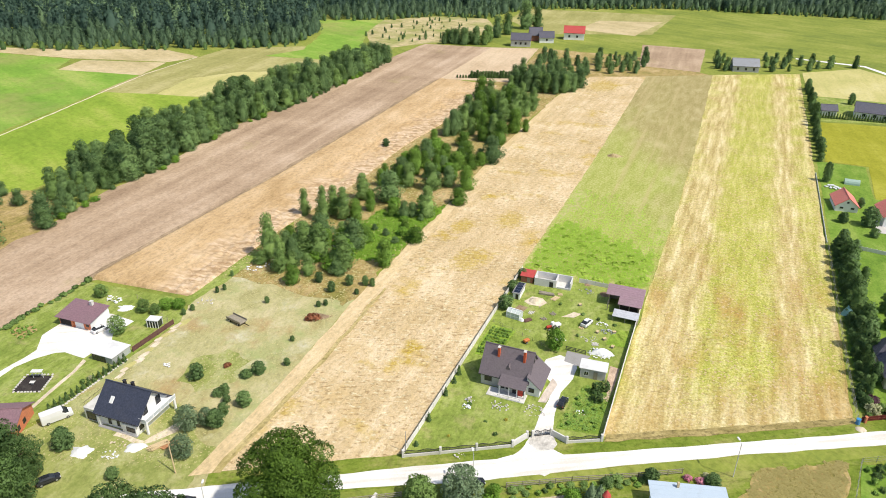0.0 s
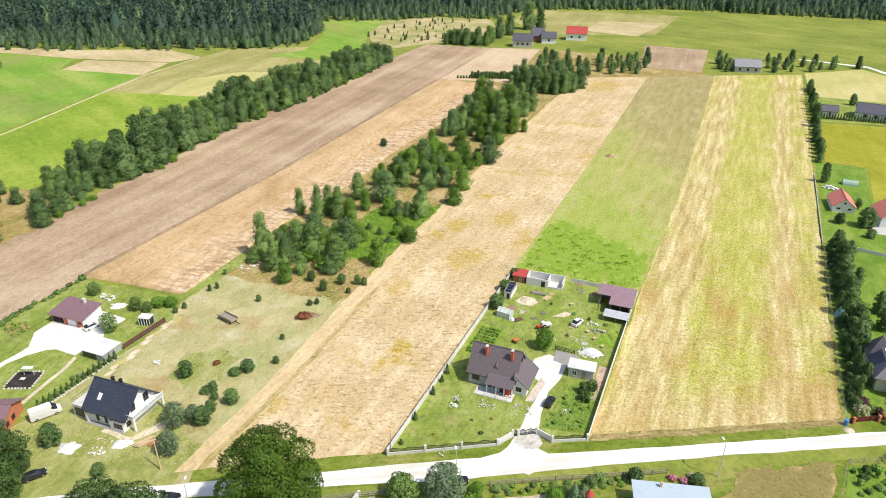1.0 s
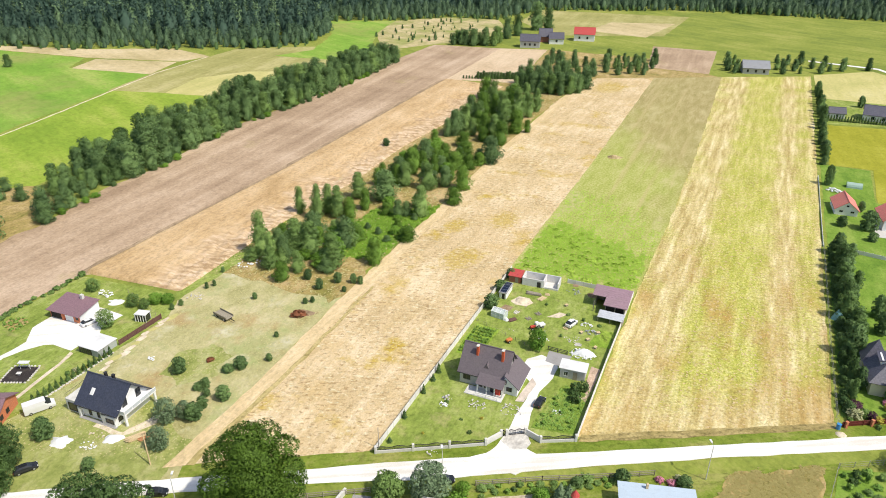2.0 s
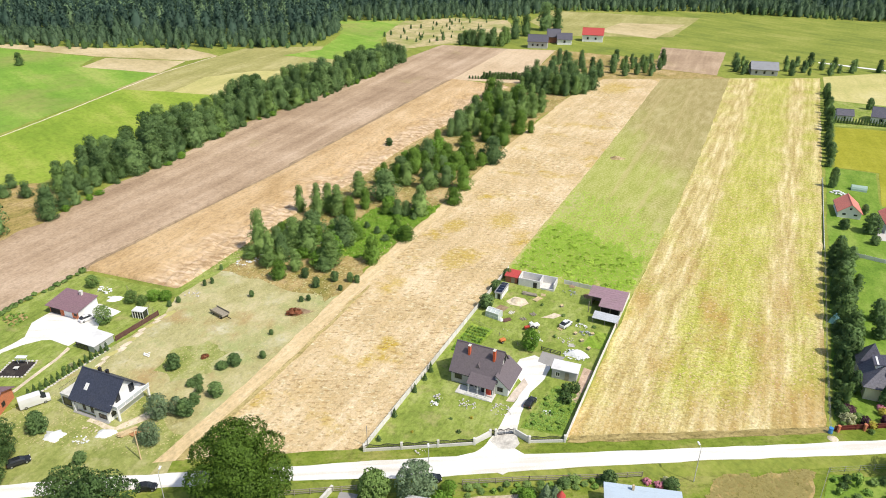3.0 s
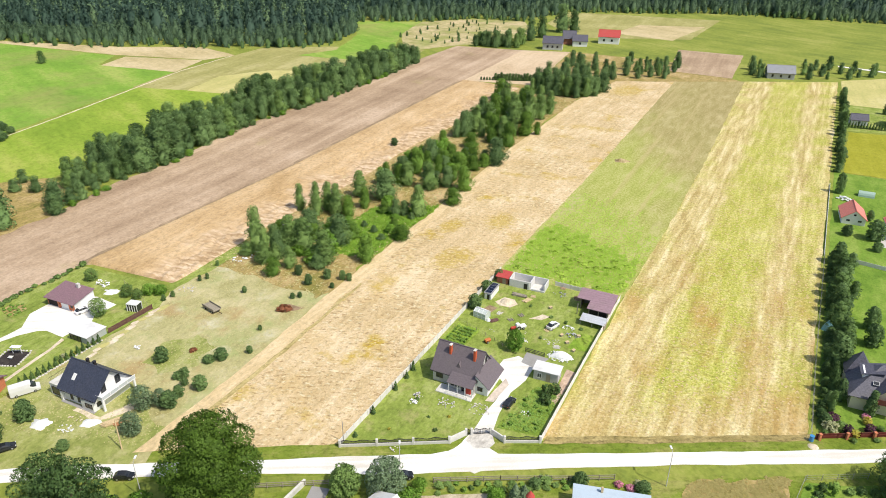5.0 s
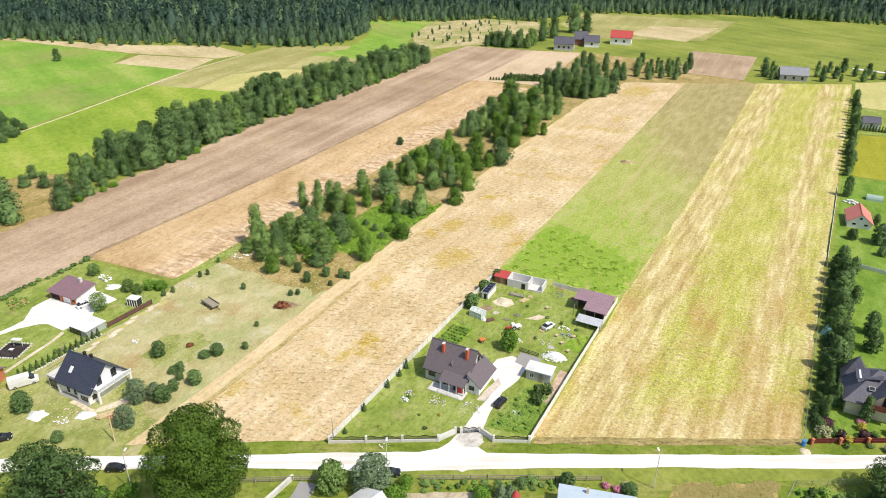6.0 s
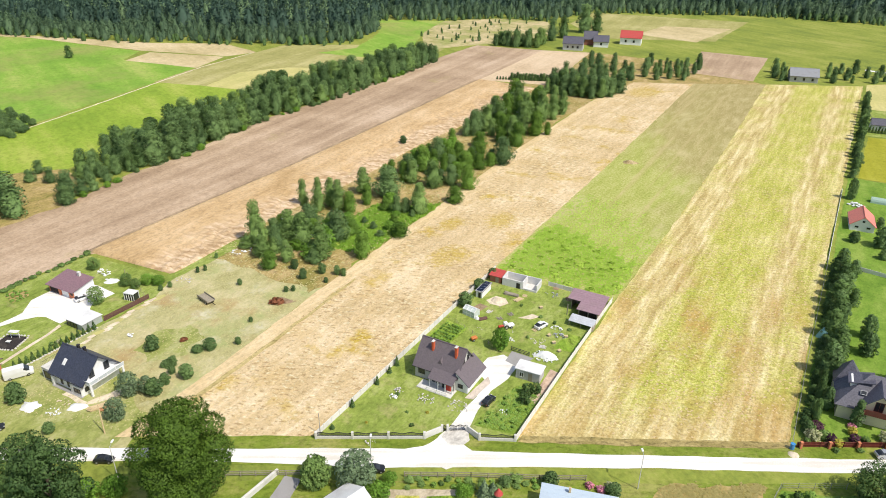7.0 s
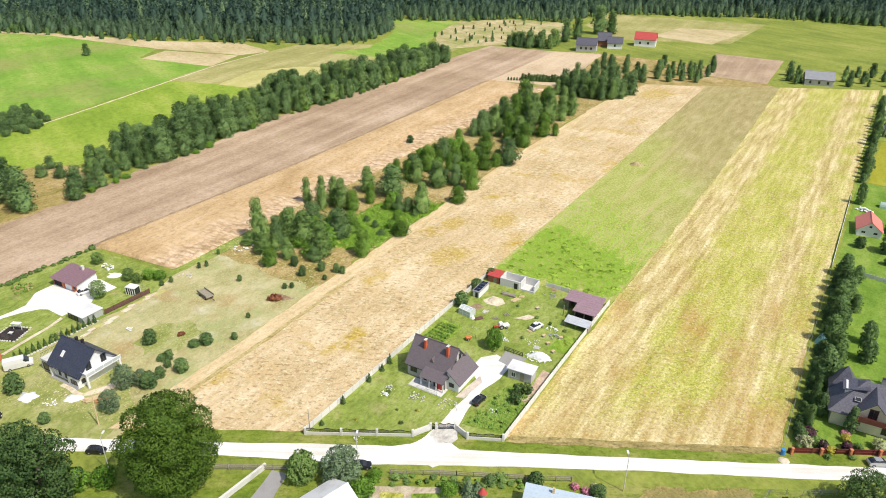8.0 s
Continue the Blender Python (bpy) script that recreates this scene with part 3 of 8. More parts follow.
        cs.append((q * math.cos(a), q * math.sin(a), z0 + (z1 - z0) * t - br * 0.6 * (t > 0.7)))
        rs.append(br)
    cs, rs = np.array(cs), np.array(rs)
    pick = rng.choice(blobs, n, p=rs ** 2 / (rs ** 2).sum())
    d = rng.normal(0, 1, (n, 3))
    d[:, 2] += 0.45
    d /= np.linalg.norm(d, axis=1, keepdims=True)
    shell = rng.uniform(0.62, 1.12, n)[:, None]
    c = cs[pick] + d * rs[pick][:, None] * shell
    c[:, 2] = np.maximum(c[:, 2], 0.05 * h * rng.random(n))
    k = n * 2 // 5
    tt = rng.uniform(0.03, 0.93, k)
    aa = rng.uniform(0, 2 * np.pi, k)
    qq = 0.70 * r * np.sqrt(np.maximum(0.05, 1 - ((tt - 0.42) / 0.60) ** 2)) * np.sqrt(rng.uniform(0.1, 1, k))
    c[:k] = np.stack([qq * np.cos(aa), qq * np.sin(aa), z0 + (z1 - z0) * tt], 1)
    out = c - np.array([0, 0, mid - 0.1 * h])
    out /= np.linalg.norm(out, axis=1, keepdims=True) + 1e-9
    return c, d * 0.4 + out * 0.6 + np.array([0.1, 0.05, 0.4])


def mesh_of(name, verts, mat, normals=None, core=None):
    """A mesh of loose triangles, three vertices each, with a crown's core where one is given."""
    me = bpy.data.meshes.new(name)
    n = len(verts)
    index = np.arange(n, dtype=np.int32)
    if core is not None:
        verts, normals = np.concatenate([verts, core[0]]), np.concatenate([normals, core[2]])
        index = np.concatenate([index, (core[1] + n).ravel()]).astype(np.int32)
    me.vertices.add(len(verts))
    me.vertices.foreach_set("co", np.ascontiguousarray(verts, dtype=np.float32).ravel())
    me.loops.add(len(index))
    me.loops.foreach_set("vertex_index", index)
    me.polygons.add(len(index) // 3)
    me.polygons.foreach_set("loop_start", np.arange(0, len(index), 3, dtype=np.int32))
    me.update(calc_edges=True)
    me.materials.append(mat)
    if normals is not None:
        me.shade_smooth()
        me.normals_split_custom_set_from_vertices(normals.astype(np.float32))
    return me


def trunk_bm(rng, h, r, base, thick, limbs):
    bm = bmesh.new()
    top = h * (0.55 + 0.3 * rng.random())
    lean = Vector((rng.uniform(-0.04, 0.04) * h, rng.uniform(-0.04, 0.04) * h, top))
    kink = lean * 0.5 + Vector((rng.uniform(-0.1, 0.1), rng.uniform(-0.1, 0.1), 0)) * thick * 4
    tube(bm, (0, 0, -0.15), kink, thick, thick * 0.68, 7)
    tube(bm, kink, lean, thick * 0.68, thick * 0.25, 7)
    for i in range(limbs):
        a = 2 * math.pi * (i + rng.random() * 0.6) / limbs
        s = kink.lerp(lean, rng.uniform(-0.5, 0.8))
        e = s + Vector((math.cos(a) * r * 0.62, math.sin(a) * r * 0.62, h * rng.uniform(0.06, 0.2)))
        tube(bm, s, e, thick * 0.38, thick * 0.12, 5)
    return bm


class Plant:
    """A kind of tree or bush: built once at its first place, copied to the others."""

    def __init__(self, name, label, category, mat, bark, h, r, n, size, base, kind, seed, blobs=14, limbs=5, thick=None, group="", dense=False):
        self.dense = dense
        self.a = (name, label, category, mat, bark, h, r, n, size, base, kind, seed, blobs, limbs, thick, group)
        self.first = None
        self.h, self.r = h, r

    def put(self, x, y, h, r, turn=0.0, label=""):
        sc = Matrix.Diagonal((r / self.r, r / self.r, h / self.h, 1))
        m = pose(x, y, 0, 0, 0, turn) @ sc
        if self.first is None:
            name, text, category, mat, bark, hh, rr, n, size, base, kind, seed, blobs, limbs, thick, group = self.a
            rng = np.random.default_rng(seed)
            root = thing(name, 0, 0, text, category, group=group)
            c, d = crown_points(rng, hh, rr, n, base, blobs, kind)
            v, soft = leaf_cards(rng, c, d, size)
            core = crown_core(rng, hh, rr, base, kind, fill=0.48 if kind == "oak" else 0.62) if self.dense else None
            ob = new("crown", mesh_of("crown", v, mat, soft, core))
            ob.parent = root
            part("trunk", trunk_bm(random.Random(seed), hh, rr, base, thick or hh * 0.022 + 0.03, limbs), bark, root)
            root.matrix_basis = m
            self.first = root
            made = root
        else:
            made = copy_thing(self.first, Matrix.Identity(4))
            made.matrix_basis = m
        if label:
            made["label"] = label
        return made


def woods(name, spots, mat, label, heights, seed, kind="birch", leaves=90, size=0.5, slim=0.27, low=0.02):
    """Far woods: many crowns in one mesh, each a dense core set with leaf sprays."""
    rng = np.random.default_rng(seed)
    forms = []
    for i in range(9):
        c, d = crown_points(rng, 12, 12 * slim, leaves, low, 9, kind)
        v, m = leaf_cards(rng, c, d, size)
        forms.append((v, m, crown_core(rng, 12, 12 * slim, low, kind, 6, 7, 0.56)))
    out, soft, cv, cf, cm, count = [], [], [], [], [], 0
    for x, y in spots:
        f, g, core = forms[rng.integers(9)]
        a = rng.uniform(0, 2 * np.pi)
        h = rng.uniform(*heights) / 12 * (1.0 + 0.45 * noise.noise(Vector((x * 0.035, y * 0.035, 4))))
        w = h * rng.uniform(0.85, 1.25)
        spin = np.array([[math.cos(a), math.sin(a), 0], [-math.sin(a), math.cos(a), 0], [0, 0, 1]])
        size_, place = np.array([w, w, h]), np.array([x, y, 0.0])
        out.append(f @ spin * size_ + place)
        soft.append(g @ spin)
        cv.append(core[0] @ spin * size_ + place)
        cm.append(core[2] @ spin)
        cf.append(core[1] + count)
        count += len(core[0])
    core = (np.concatenate(cv), np.concatenate(cf), np.concatenate(cm))
    ob = new(name, mesh_of(name, np.concatenate(out), mat, np.concatenate(soft), core))
    return tagged(ob, label, "woods", "", "stuff")


def tufts(name, poly, n, size, mat, label, seed, flat=0.5, z=0.05, category="grass", ragged=0.0):
    """Loose tufts of grass or herbs over a stretch of ground, with a ragged rim."""
    rng = np.random.default_rng(seed)
    xs, ys = np.array([p[0] for p in poly]), np.array([p[1] for p in poly])
    pts = np.stack([rng.uniform(xs.min(), xs.max(), n * 3), rng.uniform(ys.min(), ys.max(), n * 3)], 1)
    keep = np.zeros(len(pts), bool)
    far = rng.normal(0, 1, pts.shape) * 0.5 + np.stack([np.sin(pts[:, 1] * 0.83) + np.sin(pts[:, 1] * 1.9 + 1), np.sin(pts[:, 0] * 0.71) + np.sin(pts[:, 0] * 2.1 + 2)], 1)
    at = pts + ragged * far * np.array([0.35, 1.0])
    for i in range(len(poly)):
        (x0, y0), (x1, y1) = poly[i], poly[i - 1]
        if y0 == y1:
            continue
        hit = ((y0 > at[:, 1]) != (y1 > at[:, 1])) & (at[:, 0] < (x1 - x0) * (at[:, 1] - y0) / (y1 - y0) + x0)
        keep ^= hit
    pts = pts[keep][:n]
    k = len(pts)
    tri = []
    for j in range(3):
        a = rng.uniform(0, 2 * np.pi, k)
        s = rng.uniform(0.5, 1.3, k) * size
        d = np.stack([np.cos(a), np.sin(a)], 1) * s[:, None]
        p = np.stack([-d[:, 1], d[:, 0]], 1) * 0.45
        up = s * flat * rng.uniform(0.5, 1.2, k)
        v = np.zeros((k, 3, 3))
        v[:, 0, :2], v[:, 1, :2], v[:, 2, :2] = pts - p - d * 0.2, pts + p - d * 0.2, pts + d * 0.8
        v[:, 0, 2], v[:, 1, 2], v[:, 2, 2] = z, z, z + up
        tri.append(v)
    allv = np.stack(tri, 1).reshape(-1, 3)
    ob = new(name, mesh_of(name, allv, mat))
    return tagged(ob, label, category, "", "stuff")


# ---- buildings ----
def roof_plane(bm, e0, e1, r1, r0, courses=14, step=0.02, thick=0.12):
    """A tiled slope from the eave e0-e1 up to the ridge r0-r1, laid in courses."""
    e0, e1, r1, r0 = map(Vector, (e0, e1, r1, r0))
    nrm = (e1 - e0).cross(r0 - e0).normalized()
    if nrm.z < 0:
        nrm = -nrm
    low = [bm.verts.new(e0), bm.verts.new(e1)]
    first = low
    for i in range(courses):
        a0, a1 = e0.lerp(r0, i / courses), e1.lerp(r1, i / courses)
        b0, b1 = e0.lerp(r0, (i + 1) / courses), e1.lerp(r1, (i + 1) / courses)
        lip = [bm.verts.new(a0 + nrm * step), bm.verts.new(a1 + nrm * step)]
        bm.faces.new((low[0], low[1], lip[1], lip[0]))
        low = [bm.verts.new(b0 + nrm * 0.004), bm.verts.new(b1 + nrm * 0.004)]
        bm.faces.new((lip[0], lip[1], low[1], low[0]))
    d = [bm.verts.new(p - nrm * thick) for p in (e0, e1, r1, r0)]
    u = [first[0], first[1], low[1], low[0]]
    bm.faces.new(d[::-1])
    for i in range(4):
        j = (i + 1) % 4
        bm.faces.new((d[i], d[j], u[j], u[i]))
    return bm


def window(parent, at, w, h, face=0.0, frame_mat=None, bars=1, name="window", depth=0.1, pane_mat_=None, label=""):
    """A framed window on a wall: face is the degrees to which it looks (0: -y, 90: +x, 180: +y)."""
    frame_mat = frame_mat or WHITE_FRAME
    bm = bmesh.new()
    b = 0.09
    for c, s in (((0, 0, h / 2 - b / 2), (w, depth, b)), ((0, 0, -h / 2 + b / 2), (w, depth, b)), ((-w / 2 + b / 2, 0, 0), (b, depth, h)), ((w / 2 - b / 2, 0, 0), (b, depth, h))):
        box(bm, c, s)
    for i in range(bars):
        box(bm, (-w / 2 + w * (i + 1) / (bars + 1), 0, 0), (b * 0.8, depth, h - 2 * b))
    fr = part(name, bm, frame_mat, parent, label)
    m = Matrix.Translation(at) @ Matrix.Rotation(radians(face), 4, "Z")
    fr.matrix_local = m
    part("pane", boxes([((0, 0.02, 0), (w - b, depth * 0.45, h - b))]), pane_mat_ or GLASS, fr)
    return fr


def gable_body(L, D, wall_h, ridge_h):
    """Walls of a gabled house, ridge along x."""
    bm = bmesh.new()
    prof = [(-D / 2, -0.3), (D / 2, -0.3), (D / 2, wall_h), (0, ridge_h), (-D / 2, wall_h)]
    a = [bm.verts.new((-L / 2, y, z)) for y, z in prof]
    b = [bm.verts.new((L / 2, y, z)) for y, z in prof]
    bm.faces.new(a[::-1])
    bm.faces.new(b)
    for i in range(5):
        j = (i + 1) % 5
        bm.faces.new((a[i], a[j], b[j], b[i]))
    return bm


def gable_roof(parent, L, D, wall_h, ridge_h, mat, over=0.6, side=0.5, courses=14, lift=0.14, label=""):
    slope = (ridge_h - wall_h) / (D / 2)
    ye, ze = D / 2 + over, wall_h - over * slope + lift
    zr = ridge_h + lift
    x = L / 2 + side
    for s in (-1, 1):
        part("roof", roof_plane(bmesh.new(), (-x, s * ye, ze), (x, s * ye, ze), (x, 0, zr), (-x, 0, zr), courses), mat, parent, label)
    part("ridge", tube(bmesh.new(), (-x, 0, zr + 0.02), (x, 0, zr + 0.02), 0.12, 0.12, 8), mat, parent)
    for s in (-1, 1):
        part("gutter", tube(bmesh.new(), (-x, s * (ye + 0.05), ze - 0.08), (x, s * (ye + 0.05), ze - 0.08), 0.07, 0.07, 6), DARK_FRAME, parent)


def chimney(parent, x, y, z0, z1, mat, w=0.6, d=0.6, cap=None):
    ch = part("chimney", boxes([((x, y, (z0 + z1) / 2), (w, d, z1 - z0))], 0.02), mat, parent)
    part("chimney_cap", boxes([((x, y, z1 + 0.05), (w + 0.1, d + 0.1, 0.09))]), cap or CONCRETE, ch)
    return ch


def plain_house(name, x, y, rz, L, D, wall_h, ridge_h, wall, roof, label, category="house", over=0.5, side=0.4, courses=12, wins=(), chim=(), z=0.0):
    """A gabled house or shed. wins: (face, along, height, width, tall)."""
    h = thing(name, x, y, label, category, rz)
    part("wall", gable_body(L, D, wall_h, ridge_h), wall, h)
    gable_roof(h, L, D, wall_h, ridge_h, roof, over, side, courses)
    for face, along, zz, w, t in wins:
        at = {0: (along, -D / 2 - 0.03, zz), 180: (along, D / 2 + 0.03, zz), 90: (L / 2 + 0.03, along, zz), 270: (-L / 2 - 0.03, along, zz)}[face]
        window(h, at, w, t, face, DARK_FRAME if wall is not BRICK else WHITE_FRAME)
    for cx, cy, z0, z1, m in chim:
        chimney(h, cx, cy, z0, z1, m)
    return h


# ---- ground and fields ----
bm = bmesh.new()
bmesh.ops.create_grid(bm, x_segments=40, y_segments=40, size=2600)
tagged(link_mesh("ground", bm, GRASS), "green meadow land reaching to the woods", "ground", "", "structure")


def road_edge(side):
    """The gravel road's two rims, from west to east."""
    rows = [(-420, -171), (-200, -32), (-120, 21), (-83, 44.4), (-68, 53.8), (-48, 65.6), (-28, 77.0), (-8, 88.6), (10, 98.8), (28, 108.9), (39, 115.2), (90, 144.6), (330, 286)]
    w = [1.6, 1.6, 1.6, 1.5, 1.5, 1.5, 2.1, 1.6, 1.4, 1.5, 1.5, 1.5, 1.6]
    out = []
    for i, (x, y) in enumerate(rows):
        a = rows[max(i - 1, 0)]
        b = rows[min(i + 1, len(rows) - 1)]
        t = Vector((b[0] - a[0], b[1] - a[1])).normalized()
        out.append((x - t.y * w[i] * side, y + t.x * w[i] * side))
    return out


slab("road", road_edge(-1) + road_edge(1)[::-1], 0.07, GRAVEL, "white gravel village road between grass verges", 0.22, 1.6, "road")
slab("verge_north", [(-66, 52), (-60, 56), (-28, 75), (45, 118), (45, 122), (27, 114.5), (-11, 92), (-22, 88), (-41, 76.5), (-66, 60)], 0.03, VERGE, "mown green verge beside the gravel road", 0.5)
slab("ground_south", [(-140, -20), (-90, 33), (-28, 71.5), (45, 114), (70, 128), (120, 60), (20, -80)], 0.035, VERGE, "grass verge and gardens south of the road", 0.4)
slab("field_track_edge", [(-66.0, 60), (-64.6, 60.6), (-64.9, 85), (-67.2, 122), (-67.9, 122), (-65.9, 85)], 0.075, field("track_grass", [(0.36, 0.29, 0.11), (0.46, 0.37, 0.16), (0.56, 0.45, 0.22)], 5, 1.0, 0.4, 0, 0.1, 0.4).m, "tussocky grass between the track and the hay strip", 0.5, 1.5)
slab("field_track", [(-68.8, 58), (-65.6, 60), (-66.0, 85), (-68.0, 118), (-70.9, 180), (-73.2, 232), (-73, 330), (-76, 330), (-76, 232), (-73.6, 180), (-71.6, 118), (-68.9, 80)], 0.07, TRACK, "pale worn track along the edge of the hay strip", 0.4)
HAY = [(-66, 60), (-40.6, 75.5), (-40.6, 136), (-41.6, 222), (-44, 369), (-71, 357), (-77, 304), (-74.6, 232), (-72.6, 180), (-70, 118), (-67, 80)]
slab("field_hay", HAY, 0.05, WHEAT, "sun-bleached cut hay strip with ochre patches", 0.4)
slab("field_green", [(-41.8, 142), (-11.6, 142), (-10.4, 190), (-10.6, 246), (-13.2, 388), (-44.5, 370), (-42, 222)], 0.06, GREEN_STRIP, "green grass strip turning brown further off", 0.4)
MOWN = [(-11.2, 92.5), (27.6, 114.4), (27.8, 190), (28.2, 248), (28.4, 340), (28.6, 410), (-13.2, 388), (-10.6, 246), (-10.6, 190), (-11.4, 142)]
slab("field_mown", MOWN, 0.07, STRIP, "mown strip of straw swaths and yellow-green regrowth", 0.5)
slab("field_edge_soil", [(-11.0, 91.2), (28, 113.2), (28, 114.9), (-11.0, 93.3)], 0.075, field("rough_edge", [(0.24, 0.20, 0.065), (0.34, 0.27, 0.11), (0.46, 0.37, 0.16)], 6, 1.5, 0.4, -60, 0.2, 0.5, 0.2).m, "rough brown grass at the edge of the mown strip", 0.5, 0.8)
PAST = [(-106, 30), (-95, 36.5), (-64, 55.5), (-66.5, 60), (-69, 85), (-71.8, 118), (-106, 118), (-105.5, 101), (-100.5, 92), (-100.5, 58)]
slab("field_pasture", PAST, 0.045, PASTURE, "pale dry pasture with worn patches and small bushes", 0.5)
slab("lawn_builders", [(-104, 46), (-92, 40), (-68, 55), (-69, 64), (-75, 66), (-78, 72), (-84, 71), (-90, 72), (-99.6, 69), (-99.4, 58)], 0.052, MEAGRE, "meagre green grass round the new white house", 2.2, 1.2)
slab("green_patch", [(-87, 76), (-82, 75), (-77.5, 79), (-79, 86), (-85, 88), (-88.5, 82)], 0.053, MEAGRE, "greener patch in the dry pasture", 2.2, 1.2)
GROVE = [(-107, 112), (-71.6, 112), (-73.4, 180), (-76, 232), (-77, 330), (-103, 330), (-110, 321), (-109, 262), (-109, 200), (-109, 166), (-107, 127)]
slab("field_scrub", GROVE, 0.055, SCRUB, "dry brown scrub grass among birch trees", 2.0, 1.5)
slab("field_far_verge", [(-118, 322), (-77, 322), (-71, 352), (-44, 366), (-14, 386), (-50, 420), (-116, 420), (-104, 330)], 0.02, SCRUB, "dry scrub grass beyond the strips", 0.6)
slab("field_herbs", [(-82, 132), (-72.5, 134), (-73.2, 172), (-80, 166), (-90, 160), (-88, 140)], 0.075, HERBS, "bright green tall herbs among birches", 1.8, 1.2)
slab("field_scrub_west", [(-206, 92), (-166, 92), (-167, 112), (-173, 124), (-180, 132), (-196, 130), (-206, 118)], 0.065, SCRUB, "dry brown scrub ground below the belt's end", 1.6, 1.5)
RYE = [(-133, 30), (-132.8, 97), (-125, 102), (-125, 190), (-128, 235), (-130, 290), (-132, 318), (-143.5, 410), (-185, 403), (-185, 354), (-180.5, 289), (-179.5, 250), (-181, 205), (-172, 160), (-172.6, 140), (-167, 115), (-169, 100), (-172, 30)]
slab("field_rye", RYE, 0.06, RYE_A, "pinkish-brown ripe rye field with drill rows", 0.5)
slab("field_rye_far", [(-139, 320), (-104, 328), (-114, 401), (-116, 419), (-143.5, 410)], 0.07, RYE_C, "pale brown rye field below the far farm", 0.5)
slab("field_left", [(-250, 60), (-192, 60), (-196, 200), (-202, 246), (-238, 241), (-271, 231), (-250, 152)], 0.03, MEADOW_L, "yellow-green meadow between the track and the tree belt", 0.8)
slab("field_left_far", [(-620, 130), (-252, 150), (-271, 228), (-281, 266), (-330, 256), (-344, 277), (-440, 268), (-640, 180)], 0.025, MEADOW_FAR, "bright green meadow with mown bands", 0.8)
slab("field_straw_far", [(-328, 255), (-280, 263), (-290, 292), (-336, 278)], 0.045, STRAW_FAR, "pale straw field in the green meadow", 0.5)
slab("field_straw_rim", [(-700, 175), (-440, 268), (-344, 279), (-290, 294), (-284, 312), (-320, 321), (-362, 298), (-437, 276), (-700, 200)], 0.035, STRAW_FAR, "pale straw strip along the woods", 0.8)
slab("field_olive", [(-281, 266), (-272, 229), (-238, 239), (-198, 245), (-202, 300), (-190, 352), (-196, 382), (-252, 362), (-286, 338), (-284, 310)], 0.04, OLIVE_FAR, "olive-brown fallow beyond the belt", 0.8)
slab("field_olive_pale", [(-244, 237), (-253, 267), (-240, 290), (-222, 300), (-203, 290), (-203, 262), (-225, 241)], 0.05, OCHRE, "pale ochre fallow behind the belt", 0.8)
slab("field_green_far", [(-252, 330), (-243, 355), (-262, 405), (-298, 455), (-253, 478), (-240, 430), (-205, 352), (-215, 335)], 0.055, MEADOW_FAR, "bright green meadow before the far woods", 0.8)
slab("field_fallow_far", [(-243, 431), (-253, 478), (-225, 512), (-185, 518), (-160, 470), (-172, 420), (-186, 404), (-205, 372)], 0.05, FALLOW_FAR, "pale fallow land with scattered bushes", 0.8)
slab("field_back", [(-130, 470), (-60, 500), (-55, 600), (-175, 585), (-168, 520)], 0.04, OLIVE_FAR, "far fields behind the farm", 0.8)
slab("field_back_straw", [(-112, 500), (-70, 490), (-60, 560), (-105, 545)], 0.06, STRAW_FAR, "pale straw field behind the farm", 0.8)
slab("field_beyond", [(-52, 395), (-20, 392), (-22, 460), (-60, 460)], 0.05, RYE_A, "brown tilled strip beyond the green strip", 0.4)
slab("field_beyond_grass", [(-13, 389), (60, 425), (70, 520), (-22, 520)], 0.03, GRASS, "grass plots round a far farmhouse", 0.4)
slab("field_yellow", [(32, 262), (45.5, 262), (44, 230), (120, 245), (120, 330), (33.5, 315)], 0.05, YELLOW, "mustard-yellow hay meadow", 0.4)
slab("field_ochre", [(31, 362), (66, 362), (72, 420), (59, 438), (30, 414)], 0.05, OCHRE, "ochre meadow below the far lane", 0.5)
slab("garden_right_far", [(30, 316), (90, 330), (90, 362), (31, 362)], 0.04, LAWN, "garden round a white bungalow", 0.4)
slab("garden_right", [(29.2, 190), (110, 190), (110, 246), (43.5, 230), (44.5, 261), (29.4, 261)], 0.04, LAWN_BRIGHT, "mown lawn round a white house with a faded red roof", 0.4)
slab("garden_orchard", [(29, 117), (90, 150), (110, 189), (29.2, 189)], 0.045, LAWN_BRIGHT, "bright green lawn of a large house", 0.3)
slab("track_left", [(-250, 140), (-248.6, 150), (-255.6, 180), (-269.2, 229), (-279, 266), (-284.4, 310), (-285.0, 310), (-279.7, 266), (-270.0, 229), (-256.4, 180), (-249.4, 151), (-251, 140)], 0.06, SAND, "sandy farm track between meadows", 0.4, 2.5, "road")
slab("lane_far", [(28, 452), (48, 447.6), (62, 444), (72, 424), (90, 418), (90, 421), (74, 427), (63, 447.5), (48, 451), (28, 455)], 0.09, GRAVEL, "pale lane in the distance", 0.2, 2.5, "road")
slab("field_furrow", [(-134.6, 98), (-132.3, 98), (-132.3, 170), (-134.0, 210), (-138.6, 318), (-141.2, 318), (-136.4, 210), (-134.6, 170)], 0.075, field("dark_furrow", [(0.26, 0.19, 0.12), (0.35, 0.26, 0.16), (0.45, 0.34, 0.22)], 9, 1.2, 0.5, 4, 0.06, 0.3).m, "darker trodden furrow between rye and grain", 0.6)
slab("grass_strip", [(-106.6, 97), (-103.6, 98), (-103.2, 110), (-103.6, 126), (-106.8, 126)], 0.065, LAWN, "green grass strip along the grain field", 0.7, 1.2)
